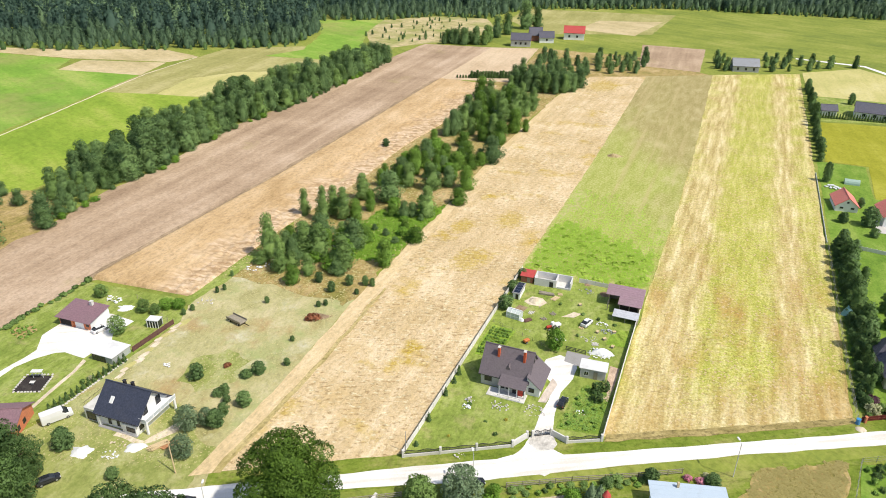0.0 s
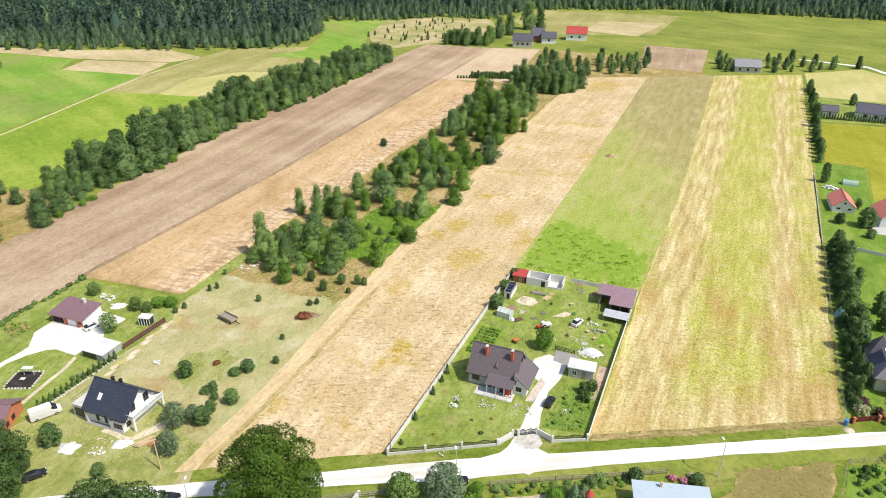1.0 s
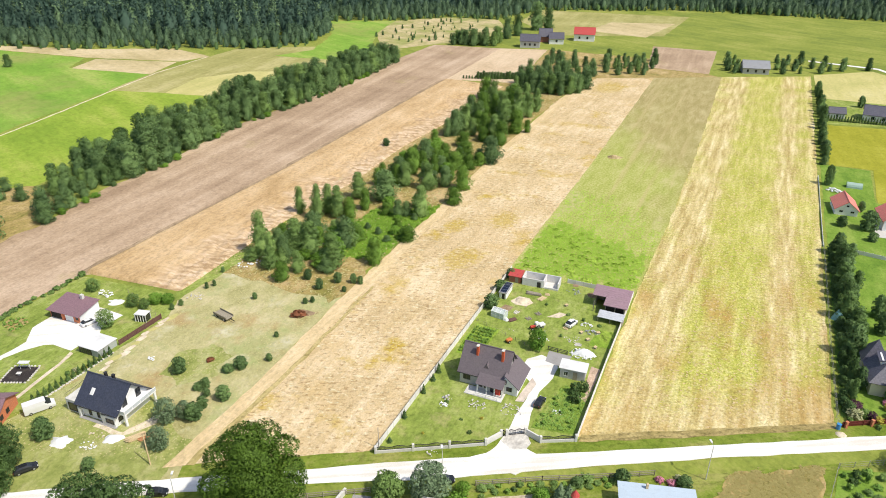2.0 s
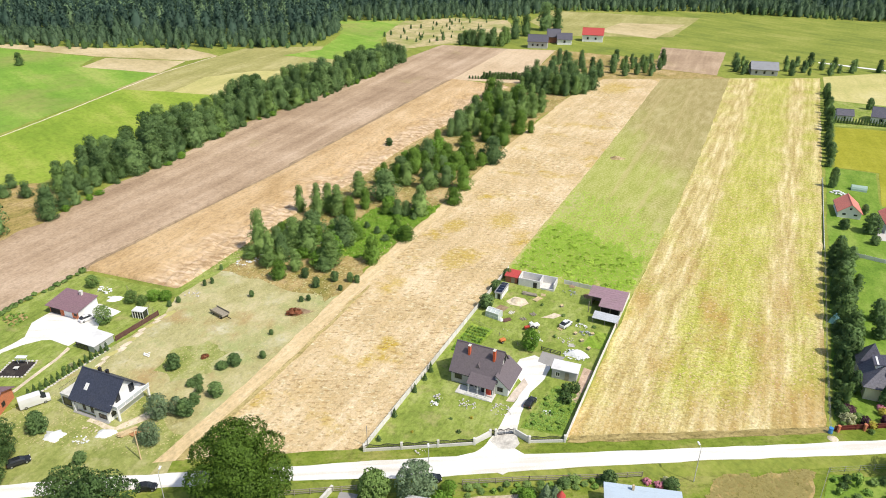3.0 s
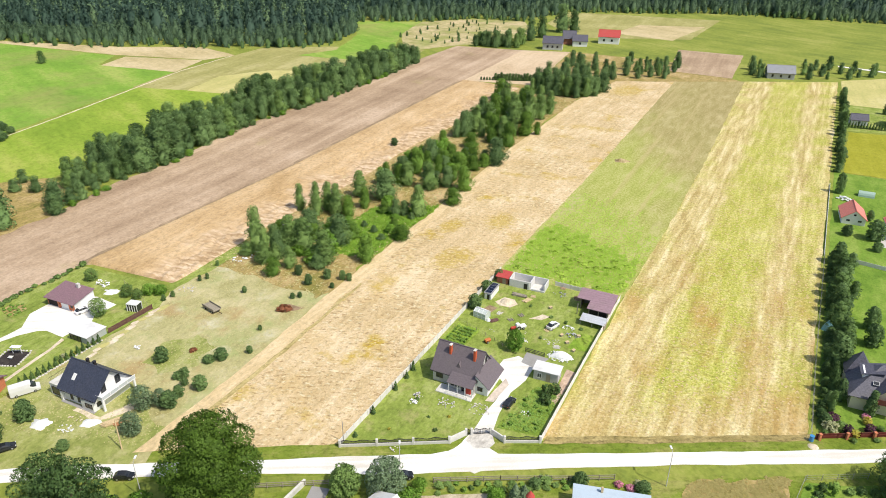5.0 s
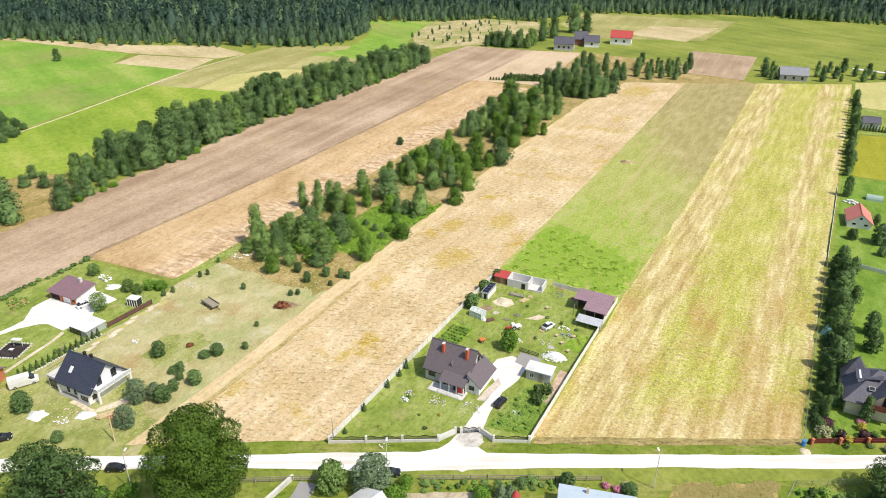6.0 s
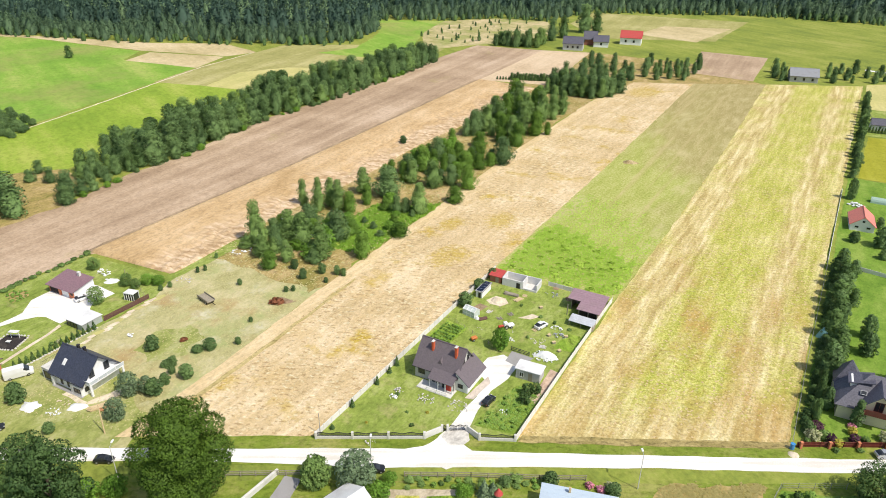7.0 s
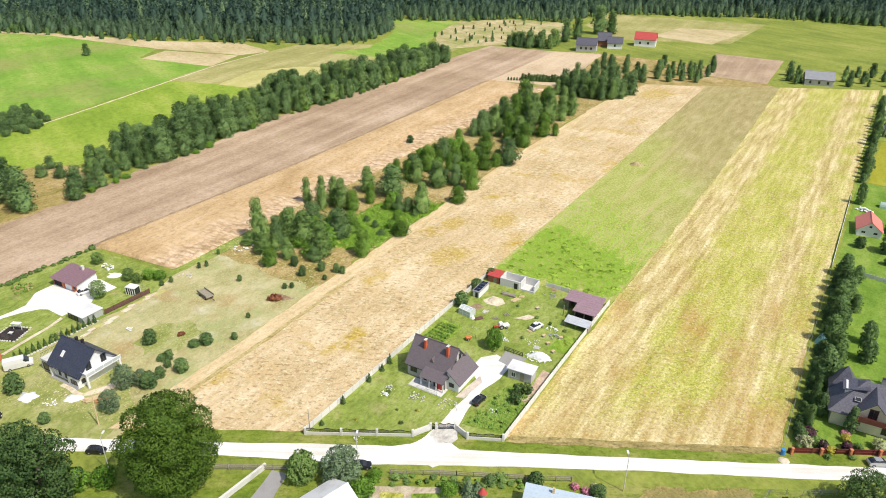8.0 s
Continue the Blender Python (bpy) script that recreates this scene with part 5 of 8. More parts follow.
# ---- farmyard: house with brown roof ----
def brown_house():
    h = thing("house", -30.86, 101.5, "grey-rendered house with brown tiled roof and lean-to garage", "house", 1.4)
    h.scale = (0.935, 1.04, 0.96)
    L, D, wh, rh = 9.4, 6.6, 3.0, 7.1
    part("wall", gable_body(L, D, wh, rh), WALL_GREY, h)
    gable_roof(h, L, D, wh, rh, ROOF_BROWN, 0.4, 0.4, 15)
    part("porch", boxes([((1.9, -3.7, 1.1), (5.4, 0.9, 2.6))], 0.02), WALL_GREY, h)
    part("porch_roof", roof_plane(bmesh.new(), (-0.6, -5.3, 2.3), (4.9, -5.3, 2.3), (4.9, -3.2, 3.35), (-0.6, -3.2, 3.35), 5), ROOF_BROWN, h)
    for px in (-0.3, 1.6, 3.2, 4.7):
        part("porch_post", boxes([((px, -5.0, 1.1), (0.2, 0.2, 2.4))], 0.02), WALL_WHITE, h)
    part("terrace", boxes([((1.2, -4.9, 0.1), (7.6, 2.4, 0.3))], 0.02), CONCRETE, h)
    part("terrace_rail", boxes([((1.9, -6.0, 0.85), (4.4, 0.09, 0.1)), ((-0.3, -6.0, 0.5), (0.09, 0.09, 0.7)), ((4.1, -6.0, 0.5), (0.09, 0.09, 0.7)), ((1.9, -6.0, 0.5), (0.09, 0.09, 0.7))]), WHITE_FRAME, h)
    part("roof_vent", _vent(), ROOF_BROWN, h)
    chimney(h, -1.9, -1.1, 5.2, 7.6, CHIMNEY_RED, 0.44, 0.62)
    chimney(h, 3.3, -1.1, 5.2, 7.9, CHIMNEY_RED, 0.46, 0.66)
    g = part("garage", _lean_body(4.6, 6.9, 6.4, 4.1, 1.9), WALL_WHITE, h)
    part("garage_roof", roof_plane(bmesh.new(), (7.7, -3.7, 1.85), (7.7, 3.2, 1.85), (4.62, 3.2, 4.35), (4.62, -3.7, 4.35), 9), ROOF_BROWN, g)
    window(h, (5.6, -3.45, 1.3), 1.1, 0.9, 0, DARK_FRAME)
    window(h, (-3.2, -3.33, 1.6), 1.5, 1.1, 0, DARK_FRAME)
    for x in (0.1, 1.1):
        window(h, (x, -4.18, 1.4), 0.7, 1.0, 0, DARK_FRAME)
    window(h, (2.6, -4.18, 1.1), 1.1, 2.0, 0, DARK_FRAME, name="door")
    for y, z in ((-0.8, 4.9), (0.9, 4.9)):
        window(h, (4.73, y, z), 0.8, 1.2, 90, DARK_FRAME)
    part("porch_board", boxes([((3.6, -4.4, 0.9), (1.1, 0.3, 1.3))], 0.05), RED_PAINT, h)
    # Black board on the wall paints the shade of a porch recess.
    part("recess_shade", boxes([((4.1, -4.2, 1.2), (0.9, 0.12, 1.9))]), MULCH_AND_SHADE, h)


def _vent():
    bm = bmesh.new()
    a = [Vector(p) for p in ((0.0, -2.6, 3.98), (1.1, -2.6, 3.98), (0.55, -2.55, 4.95), (0.55, -1.5, 5.3))]
    v = [bm.verts.new(p) for p in a]
    for f in ((0, 1, 2), (1, 3, 2), (3, 0, 2), (0, 3, 1)):
        bm.faces.new([v[i] for i in f])
    return bm


def _lean_body(x0, x1, depth, z0, z1):
    bm = bmesh.new()
    prof = [(x0, -0.3), (x1 + 0.3, -0.3), (x1 + 0.3, z1), (x0, z0)]
    a = [bm.verts.new((x, -depth / 2 - 0.2, z)) for x, z in prof]
    b = [bm.verts.new((x, depth / 2 - 0.4, z)) for x, z in prof]
    bm.faces.new(a)
    bm.faces.new(b[::-1])
    for i in range(4):
        j = (i + 1) % 4
        bm.faces.new((a[i], b[i], b[j], a[j]))
    return bm


brown_house()


# ---- white house with anthracite roof ----
def white_house():
    h = thing("house", -86.9, 65.6, "new white house with anthracite tiled roof and balcony", "house", 3.2)
    h.scale = (0.95, 1.08, 0.95)
    L, D, wh, rh = 8.8, 6.8, 2.9, 6.6
    part("wall", gable_body(L, D, wh, rh), WALL_WHITE, h)
    gable_roof(h, L, D, wh, rh, ROOF_ANTH, 0.45, 0.62, 15)
    chimney(h, -1.6, 0.7, 5.2, 6.85, DARK_FRAME, 0.48, 0.4, DARK_FRAME)
    chimney(h, 0.2, 0.7, 5.2, 6.85, DARK_FRAME, 0.48, 0.4, DARK_FRAME)
    sl = part("roof_window", boxes([((0, 0, 0), (0.8, 1.2, 0.08))], 0.02), WHITE_FRAME, h)
    sl.matrix_local = Matrix.Translation((-2.1, -2.0, 4.68)) @ Matrix.Rotation(math.atan2(3.7, 3.4), 4, "X")
    part("pane", boxes([((0, 0, 0.05), (0.6, 1.0, 0.03))]), LAMP_GLASS, sl)
    wing = part("garage_wing", boxes([((-6.0, -1.2, 1.2), (3.2, 4.4, 2.8))], 0.02), WALL_WHITE, h)
    part("terrace_floor", boxes([((-6.0, -1.2, 2.66), (3.3, 4.5, 0.14))], 0.02), CONCRETE, wing)
    rail = bmesh.new()
    for a, b in (((-7.5, -3.3), (-7.5, 0.9)), ((-7.5, 0.9), (-4.7, 0.9))):
        a, b = Vector((*a, 0)), Vector((*b, 0))
        tube(rail, a + Vector((0, 0, 3.6)), b + Vector((0, 0, 3.6)), 0.03, 0.03, 5)
        n = int((b - a).length / 0.25)
        for i in range(n + 1):
            p = a.lerp(b, i / n)
            tube(rail, p + Vector((0, 0, 2.7)), p + Vector((0, 0, 3.6)), 0.012, 0.012, 4)
    part("railing", rail, DARK_FRAME, h)
    window(h, (-6.1, -3.43, 1.2), 2.0, 1.8, 0, DARK_FRAME, 0, "garage_door")
    part("bay", boxes([((2.8, -3.6, 0.95), (3.0, 0.6, 2.3))], 0.02), WALL_WHITE, h)
    for px in (-4.0, 1.5):
        part("bay_pier", boxes([((px, -3.6, 0.95), (0.5, 0.6, 2.3))], 0.02), WALL_WHITE, h)
    for x in (-1.9, 0.0):
        window(h, (x, -3.43, 1.3), 0.6, 1.4, 0, DARK_FRAME, 0)
    window(h, (3.2, -3.93, 1.2), 1.8, 1.0, 0, DARK_FRAME, 1)
    window(h, (4.43, -2.8, 1.3), 0.9, 1.0, 90, DARK_FRAME, 0)
    for y in (-1.5, 1.4):
        window(h, (4.43, y, 3.75), 1.0, 1.7, 90, DARK_FRAME, 1)
    bal = part("balcony", boxes([((5.2, 0.3, 2.55), (1.6, 6.8, 0.2))], 0.02), WALL_WHITE, h)
    part("top_rail", boxes([((5.95, 0.3, 3.36), (0.12, 6.86, 0.1)), ((5.2, -3.05, 3.36), (1.5, 0.12, 0.1))], 0.02), WHITE_FRAME, bal)
    for py in (-3.0, -1.4, 0.3, 2.0, 3.6):
        part("rail_post", boxes([((5.95, py, 3.0), (0.1, 0.1, 0.72))]), WHITE_FRAME, bal)
    part("balcony_front", boxes([((5.95, 0.3, 2.98), (0.08, 6.8, 0.66)), ((5.2, -3.05, 2.98), (1.5, 0.08, 0.66))], 0.02), surface("balcony_glass", (0.56, 0.60, 0.62), 0.15, 0.5, vary=0.05), bal)
    part("post", boxes([((5.8, -2.9, 1.2), (0.35, 0.35, 2.8))], 0.02), WALL_WHITE, bal)
    part("post", boxes([((5.8, 3.4, 1.2), (0.35, 0.35, 2.8))], 0.02), WALL_WHITE, bal)
    part("plinth", boxes([((0.2, -3.9, 0.02), (8.6, 0.6, 0.2))], 0.02), CONC_DARK, h)


white_house()


# ---- brick garage and carport on the neighbouring plot ----
def brick_garage():
    h = thing("garage", -119.2, 84.2, "orange brick garage with maroon sloping roof", "garage", 4)
    h.scale = (0.955, 0.83, 0.72)
    bm = bmesh.new()
    prof = [(-3.2, -0.3), (3.2, -0.3), (3.2, 4.0), (-3.2, 2.75)]
    a = [bm.verts.new((-4.3, y, z)) for y, z in prof]
    b = [bm.verts.new((4.3, y, z)) for y, z in prof]
    bm.faces.new(a[::-1])
    bm.faces.new(b)
    for i in range(4):
        j = (i + 1) % 4
        bm.faces.new((a[i], a[j], b[j], b[i]))
    part("wall", bm, BRICK_ORANGE, h)
    bm = bmesh.new()
    prof = [(-3.15, -0.3), (3.15, -0.3), (3.15, 3.95), (-3.15, 2.7)]
    q = [[bm.verts.new((x, y, z)) for y, z in prof] for x in (4.31, 4.36)]
    bm.faces.new(q[0][::-1])
    bm.faces.new(q[1])
    for i in range(4):
        j = (i + 1) % 4
        bm.faces.new((q[0][i], q[0][j], q[1][j], q[1][i]))
    part("side_wall", bm, WALL_WHITE, h)
    part("roof", roof_plane(bmesh.new(), (-4.8, -3.9, 2.75), (4.7, -3.9, 2.75), (4.7, 3.5, 4.25), (-4.8, 3.5, 4.25), 14), ROOF_MAROON, h)
    chimney(h, 0.6, 2.4, 3.8, 5.3, CONCRETE, 0.7, 0.7)
    # No opening is cut: a black sheet paints the bay's inner shade.
    part("bay_shade", boxes([((-2.4, -3.18, 1.15), (3.2, 0.12, 2.2))]), MULCH_AND_SHADE, h)
    part("pier", boxes([((-0.5, -3.3, 1.2), (0.5, 0.4, 2.4))], 0.02), BRICK_ORANGE, h)
    window(h, (1.3, -3.23, 1.1), 2.3, 2.1, 0, WHITE_FRAME, 0, "garage_door", 0.1, WHITE_FRAME)
    window(h, (3.5, -3.23, 1.5), 0.8, 0.8, 0, DARK_FRAME)


def carport():
    h = thing("shed", -104.2, 77.0, "flat-roofed grey shed with pale felt roof", "shed", 2)
    h.scale = (0.97, 0.96, 0.85)
    part("wall", boxes([((0, 0, 0.85), (5.2, 4.8, 2.0))], 0.02), surface("grey_green_panel", (0.42, 0.45, 0.42), 0.7, 0.3), h)
    part("roof", boxes([((0, 0, 1.95), (5.6, 5.2, 0.16))], 0.03), ROOF_PALE, h)
    part("glazing", boxes([((-0.8, -2.43, 0.9), (3.2, 0.1, 1.5))]), GLASS, h)
    part("frame", boxes([((x, -2.47, 0.9), (0.1, 0.1, 1.6)) for x in (-2.4, -1.3, -0.2, 0.8)]), DARK_FRAME, h)


brick_garage()
carport()
plain_house("house", -105.4, 54.2, 28, 8.2, 6.4, 2.2, 3.7, BRICK_ORANGE, ROOF_MAROON, "brick house with faded maroon roof at the village edge", wins=((90, 0, 1.2, 0.9, 0.9), (90, -2, 1.2, 0.9, 0.9)))
plain_house("house", 34.3, 219.8, 95, 8.6, 5.9, 1.9, 4.2, WALL_WHITE, ROOF_PINK, "small white house with faded red roof", over=0.35, wins=((270, 1.4, 1.2, 0.9, 0.5), (270, -1.5, 1.2, 0.9, 0.5), (270, 0, 2.9, 0.6, 0.5)))
plain_house("house", 46.5, 213, 97, 9, 8, 3.2, 6.4, WALL_WHITE, ROOF_PINK, "white house with red roof on a paved yard", wins=((270, 1.4, 1.9, 1.0, 1.0),))
plain_house("shed", 36.6, 329.6, 10, 6.0, 5, 2.5, 4.2, WALL_WHITE, ROOF_SLATE, "white outbuilding with grey gabled roof", "shed", wins=((0, 0, 1.4, 0.8, 0.8),))
plain_house("house", 54.5, 333, -5, 15, 10, 2.8, 5.6, WALL_WHITE, ROOF_SLATE, "white bungalow with grey tiled roof", wins=((0, -4, 1.5, 1.2, 1.2), (0, 0, 1.5, 1.2, 1.2), (0, 4, 1.5, 1.2, 1.2)))
plain_house("house", -129.0, 424, 15, 12, 8, 4.2, 7.5, WALL_GREY, ROOF_SLATE, "grey far farmhouse with dark roof", wins=((0, -3, 2, 1.2, 1.4), (0, 0, 2, 1.2, 1.4), (0, 3, 2, 1.2, 1.4)))
plain_house("house", -118, 443, 20, 9, 8, 3.5, 6.5, WALL_WHITE, ROOF_SLATE, "white far farmhouse with grey roof", wins=((0, 0, 2, 1.2, 1.4),))
plain_house("barn", -126, 446, 20, 8, 7, 4, 8, BRICK, ROOF_SLATE, "brick barn end with dark roof", "barn")
plain_house("house", -104.5, 462, 12, 13, 9, 4.5, 8, WALL_WHITE, ROOF_RED, "white far house with bright red roof", wins=((0, -3, 2.2, 1.2, 1.4), (0, 2, 2.2, 1.2, 1.4)))
plain_house("house", 1.2, 407.5, 12, 13, 9, 3.2, 6.2, WALL_GREY, ROOF_GREY, "grey farmhouse with grey sheet roof at the strips' end", wins=((0, -4, 1.6, 1, 1.4), (0, 0, 1.6, 1, 1.4), (0, 4, 1.6, 1, 1.4)))


# ---- farmyard outbuildings ----
def barn():
    h = thing("barn", -15.4, 135.8, "open timber barn with plum-coloured sheet roof", "barn", 1.5)
    h.scale = (0.94, 0.84, 1.0)
    part("wall", boxes([((0, 3.4, 1.2), (7.4, 0.15, 2.6)), ((3.6, 0, 1.2), (0.15, 7.0, 2.6)), ((-3.6, 1.8, 1.2), (0.15, 3.2, 2.6))]), WOOD, h)
    for x in (-3.5, -0.8, 1.4, 3.4):
        part("post", boxes([((x, -3.2, 1.3), (0.18, 0.18, 2.8))]), WOOD, h)
    part("roof", roof_plane(bmesh.new(), (-1.2, -4.1, 2.55), (4.2, -4.1, 2.55), (4.2, 4.1, 3.5), (-1.2, 4.1, 3.5), 9, 0.02), ROOF_PURPLE, h)
    part("roof", roof_plane(bmesh.new(), (-4.4, -0.6, 2.9), (-1.2, -0.6, 2.9), (-1.2, 4.1, 3.5), (-4.4, 4.1, 3.5), 6, 0.02), ROOF_PURPLE, h)
    # Black sheet behind the posts stands in for the barn's inner shade.
    part("interior_shade", boxes([((1.4, -2.6, 1.2), (4.4, 0.1, 2.2))]), MULCH_AND_SHADE, h)


def lean_shed():
    h = thing("shed", -14.2, 130.3, "low shed with pale translucent lean-to roof", "shed")
    h.scale = (0.9, 0.9, 0.9)
    part("wall", boxes([((0, 0.9, 0.9), (5.8, 0.12, 1.9)), ((2.85, 0, 0.8), (0.12, 2.2, 1.7))]), WOOD, h)
    part("roof", roof_plane(bmesh.new(), (-3.0, -1.3, 1.5), (3.0, -1.3, 1.5), (3.0, 1.2, 2.1), (-3.0, 1.2, 2.1), 4, 0.02), ROOF_CLEAR, h)
    for x in (-2.8, 0, 2.8):
        part("post", boxes([((x, -1.1, 0.7), (0.12, 0.12, 1.5))]), WOOD, h)


def ruin():
    h = thing("roofless_building", -32.4, 139.5, "roofless building of pale aerated block walls", "building shell", 4)
    h.scale = (1.12, 0.8, 1.0)
    part("wall", boxes([((0, 2.1, 0.95), (7.6, 0.24, 2.1))], 0.02), BLOCK, h)
    part("wall", boxes([((-1.55, -2.1, 0.95), (4.3, 0.24, 2.1))], 0.02), BLOCK, h)
    part("wall", boxes([((2.4, -2.1, 0.2), (2.8, 0.24, 0.6))], 0.02), BLOCK, h)
    part("wall", boxes([((-3.7, 0, 0.95), (0.24, 3.96, 2.1))], 0.02), BLOCK, h)
    part("wall", boxes([((3.7, 0, 0.85), (0.24, 3.96, 1.9))], 0.02), BLOCK, h)
    part("wall", boxes([((0.7, 0, 0.95), (0.24, 3.96, 2.05))], 0.02), BLOCK, h)
    part("floor", boxes([((0, 0, 0.02), (7.2, 4.0, 0.2))]), CONCRETE, h)
    # Dark panel on the solid wall paints a shaded doorway opening.
    part("doorway_shade", boxes([((-0.2, -2.2, 0.75), (0.8, 0.1, 1.5))]), DARK_FRAME, h)


def red_shed():
    h = thing("shed", -38.4, 138.9, "brick shed with red sheet roof", "shed", 2.5)
    h.scale = (1.12, 0.95, 1.0)
    part("wall", boxes([((0, 0, 0.85), (2.5, 2.6, 1.9))], 0.02), BRICK, h)
    part("roof", roof_plane(bmesh.new(), (-1.45, -1.6, 1.8), (1.45, -1.6, 1.8), (1.45, 1.6, 2.25), (-1.45, 1.6, 2.25), 6, 0.02), ROOF_RED, h)
    part("door", boxes([((0.4, -1.32, 0.8), (0.7, 0.1, 1.5))]), WOOD, h)


def solar_shed():
    h = thing("shed", -38.4, 131.8, "small white shed with solar panels on its roof", "shed", 2.3)
    h.scale = (0.69, 0.85, 0.75)
    part("wall", boxes([((0, 0, 1.05), (2.3, 5.6, 2.3))], 0.02), WALL_WHITE, h)
    part("roof", boxes([((0, 0, 2.28), (2.8, 6.2, 0.16))], 0.02), CONC_DARK, h)
    for i in range(4):
        part("solar_panel", boxes([((0, -2.1 + i * 1.4, 2.45), (2.0, 1.3, 0.06))], 0.01), SOLAR, h)
    part("panel_frame", boxes([((s * 1.05, 0, 2.44), (0.06, 5.7, 0.08)) for s in (-1, 1)] + [((0, -2.8 + i * 1.4, 2.44), (2.1, 0.05, 0.08)) for i in range(5)]), STEEL, h)
    part("door", boxes([((0.2, -2.83, 0.95), (0.9, 0.1, 1.8))]), DARK_FRAME, h)


def white_shed():
    h = thing("shed", -16.5, 108.7, "white shed with pale flat roof beside the drive", "shed", 5)
    h.scale = (0.86, 0.92, 0.95)
    part("wall", boxes([((0, 0, 1.05), (5.4, 3.0, 2.4))], 0.02), WALL_GREY, h)
    part("roof", boxes([((0, 0, 2.4), (6.0, 3.5, 0.16))], 0.03), ROOF_PALE, h)
    window(h, (-1.4, -1.53, 1.2), 1.0, 1.1, 0, WHITE_FRAME)
    part("door", boxes([((0.6, -1.53, 0.95), (0.9, 0.08, 1.9))]), WOOD, h)


barn()
lean_shed()
ruin()
red_shed()
solar_shed()
white_shed()


def mansion():
    """The large house with a many-faced slate roof."""
    h = thing("house", 39.9, 131.3, "large cream house with complex slate-grey tiled roof", "house", 4)
    h.scale = (0.9, 0.9, 1.02)
    part("wall", boxes([((0, 0, 1.3), (14.5, 10.5, 3.2))], 0.03), WALL_CREAM, h)
    z0, z1 = 2.9, 7.0
    e = [(-8, -6), (8, -6), (8, 6), (-8, 6)]
    r0, r1 = (-2.6, 0.2), (3.4, 0.2)
    P = lambda p, z: (p[0], p[1], z)
    part("roof", roof_plane(bmesh.new(), P(e[0], z0), P(e[1], z0), P(r1, z1), P(r0, z1), 16), ROOF_SLATE, h)
    part("roof", roof_plane(bmesh.new(), P(e[3], z0), P(e[2], z0), P(r1, z1), P(r0, z1), 16), ROOF_SLATE, h)
    part("roof", roof_plane(bmesh.new(), P(e[0], z0), P(e[3], z0), (r0[0], 0.21, z1), (r0[0], 0.19, z1), 16), ROOF_SLATE, h)
    part("roof", roof_plane(bmesh.new(), P(e[1], z0), P(e[2], z0), (r1[0], 0.21, z1), (r1[0], 0.19, z1), 16), ROOF_SLATE, h)
    # cross gable with a balcony
    gb = bmesh.new()
    prof = [(-2.4, 2.4), (2.4, 2.4), (2.4, 4.3), (0, 6.4), (-2.4, 4.3)]
    a = [gb.verts.new((x - 0.8, -5.6, z)) for x, z in prof]
    b = [gb.verts.new((x - 0.8, 0, z)) for x, z in prof]
    gb.faces.new(a)
    gb.faces.new(b[::-1])
    for i in range(5):
        j = (i + 1) % 5
        gb.faces.new((a[i], b[i], b[j], a[j]))
    part("gable", gb, WALL_CREAM, h)
    for s in (-1, 1):
        part("gable_roof", roof_plane(bmesh.new(), (-0.8 + s * 3.0, -6.3, 3.9), (-0.8 + s * 3.0, 1.0, 3.9), (-0.8, 1.0, 6.7), (-0.8, -6.3, 6.7), 8), ROOF_SLATE, h)
    window(h, (-0.8, -5.66, 4.2), 1.5, 1.9, 0, surface("mahogany", (0.14, 0.045, 0.03), 0.5, 0.4), 1, "balcony_door")
    part("balcony", boxes([((-0.8, -6.3, 3.0), (4.4, 1.4, 0.16)), ((-0.8, -6.95, 3.5), (4.4, 0.08, 0.9))]), surface("balcony_wood", (0.16, 0.05, 0.035), 0.6, 0.3), h)
    for x in (2.0, 5.2):
        window(h, (x, -5.3, 1.4), 1.4, 1.5, 0, surface("dark_wood", (0.10, 0.035, 0.025), 0.5, 0.4), 1)
    # dormer on the near slope, porch wing, tower roof behind
    dm = part("dormer", boxes([((-4.2, -0.2, 5.0), (3.0, 3.0, 1.4))], 0.02), WALL_WHITE, h)
    part("dormer_roof", roof_plane(bmesh.new(), (-6.2, -2.0, 5.5), (-6.2, 2.0, 5.5), (-1.8, 2.0, 6.5), (-1.8, -2.0, 6.5), 10), ROOF_SLATE, dm)
    tw = bmesh.new()
    c = [(-8.2, 1.8), (-3.0, 1.8), (-3.0, 7.0), (-8.2, 7.0)]
    for i in range(4):
        j = (i + 1) % 4
        roof_plane(tw, (*c[i], 2.9), (*c[j], 2.9), (-5.6, 4.41, 6.8), (-5.6, 4.4, 6.8), 12)
    part("tower_roof", tw, ROOF_SLATE, h)
    part("tower_wall", boxes([((-5.6, 4.4, 1.3), (4.5, 4.5, 3.0))]), WALL_CREAM, h)
    chimney(h, 0.6, 0.6, 6.0, 8.0, CONC_DARK, 1.6, 0.6, DARK_FRAME)
    for x, y, z in ((-3.5, -3.4, 5.0),):
        sk = part("roof_window", boxes([((0, 0, 0), (1.1, 0.8, 0.1))], 0.02), STEEL, h)
        sk.matrix_local = Matrix.Translation((x, y, z)) @ Matrix.Rotation(math.atan2(4.1, 6.2), 4, "X")
        part("pane", boxes([((0, 0, 0.05), (0.95, 0.65, 0.04))]), GLASS, sk)


mansion()


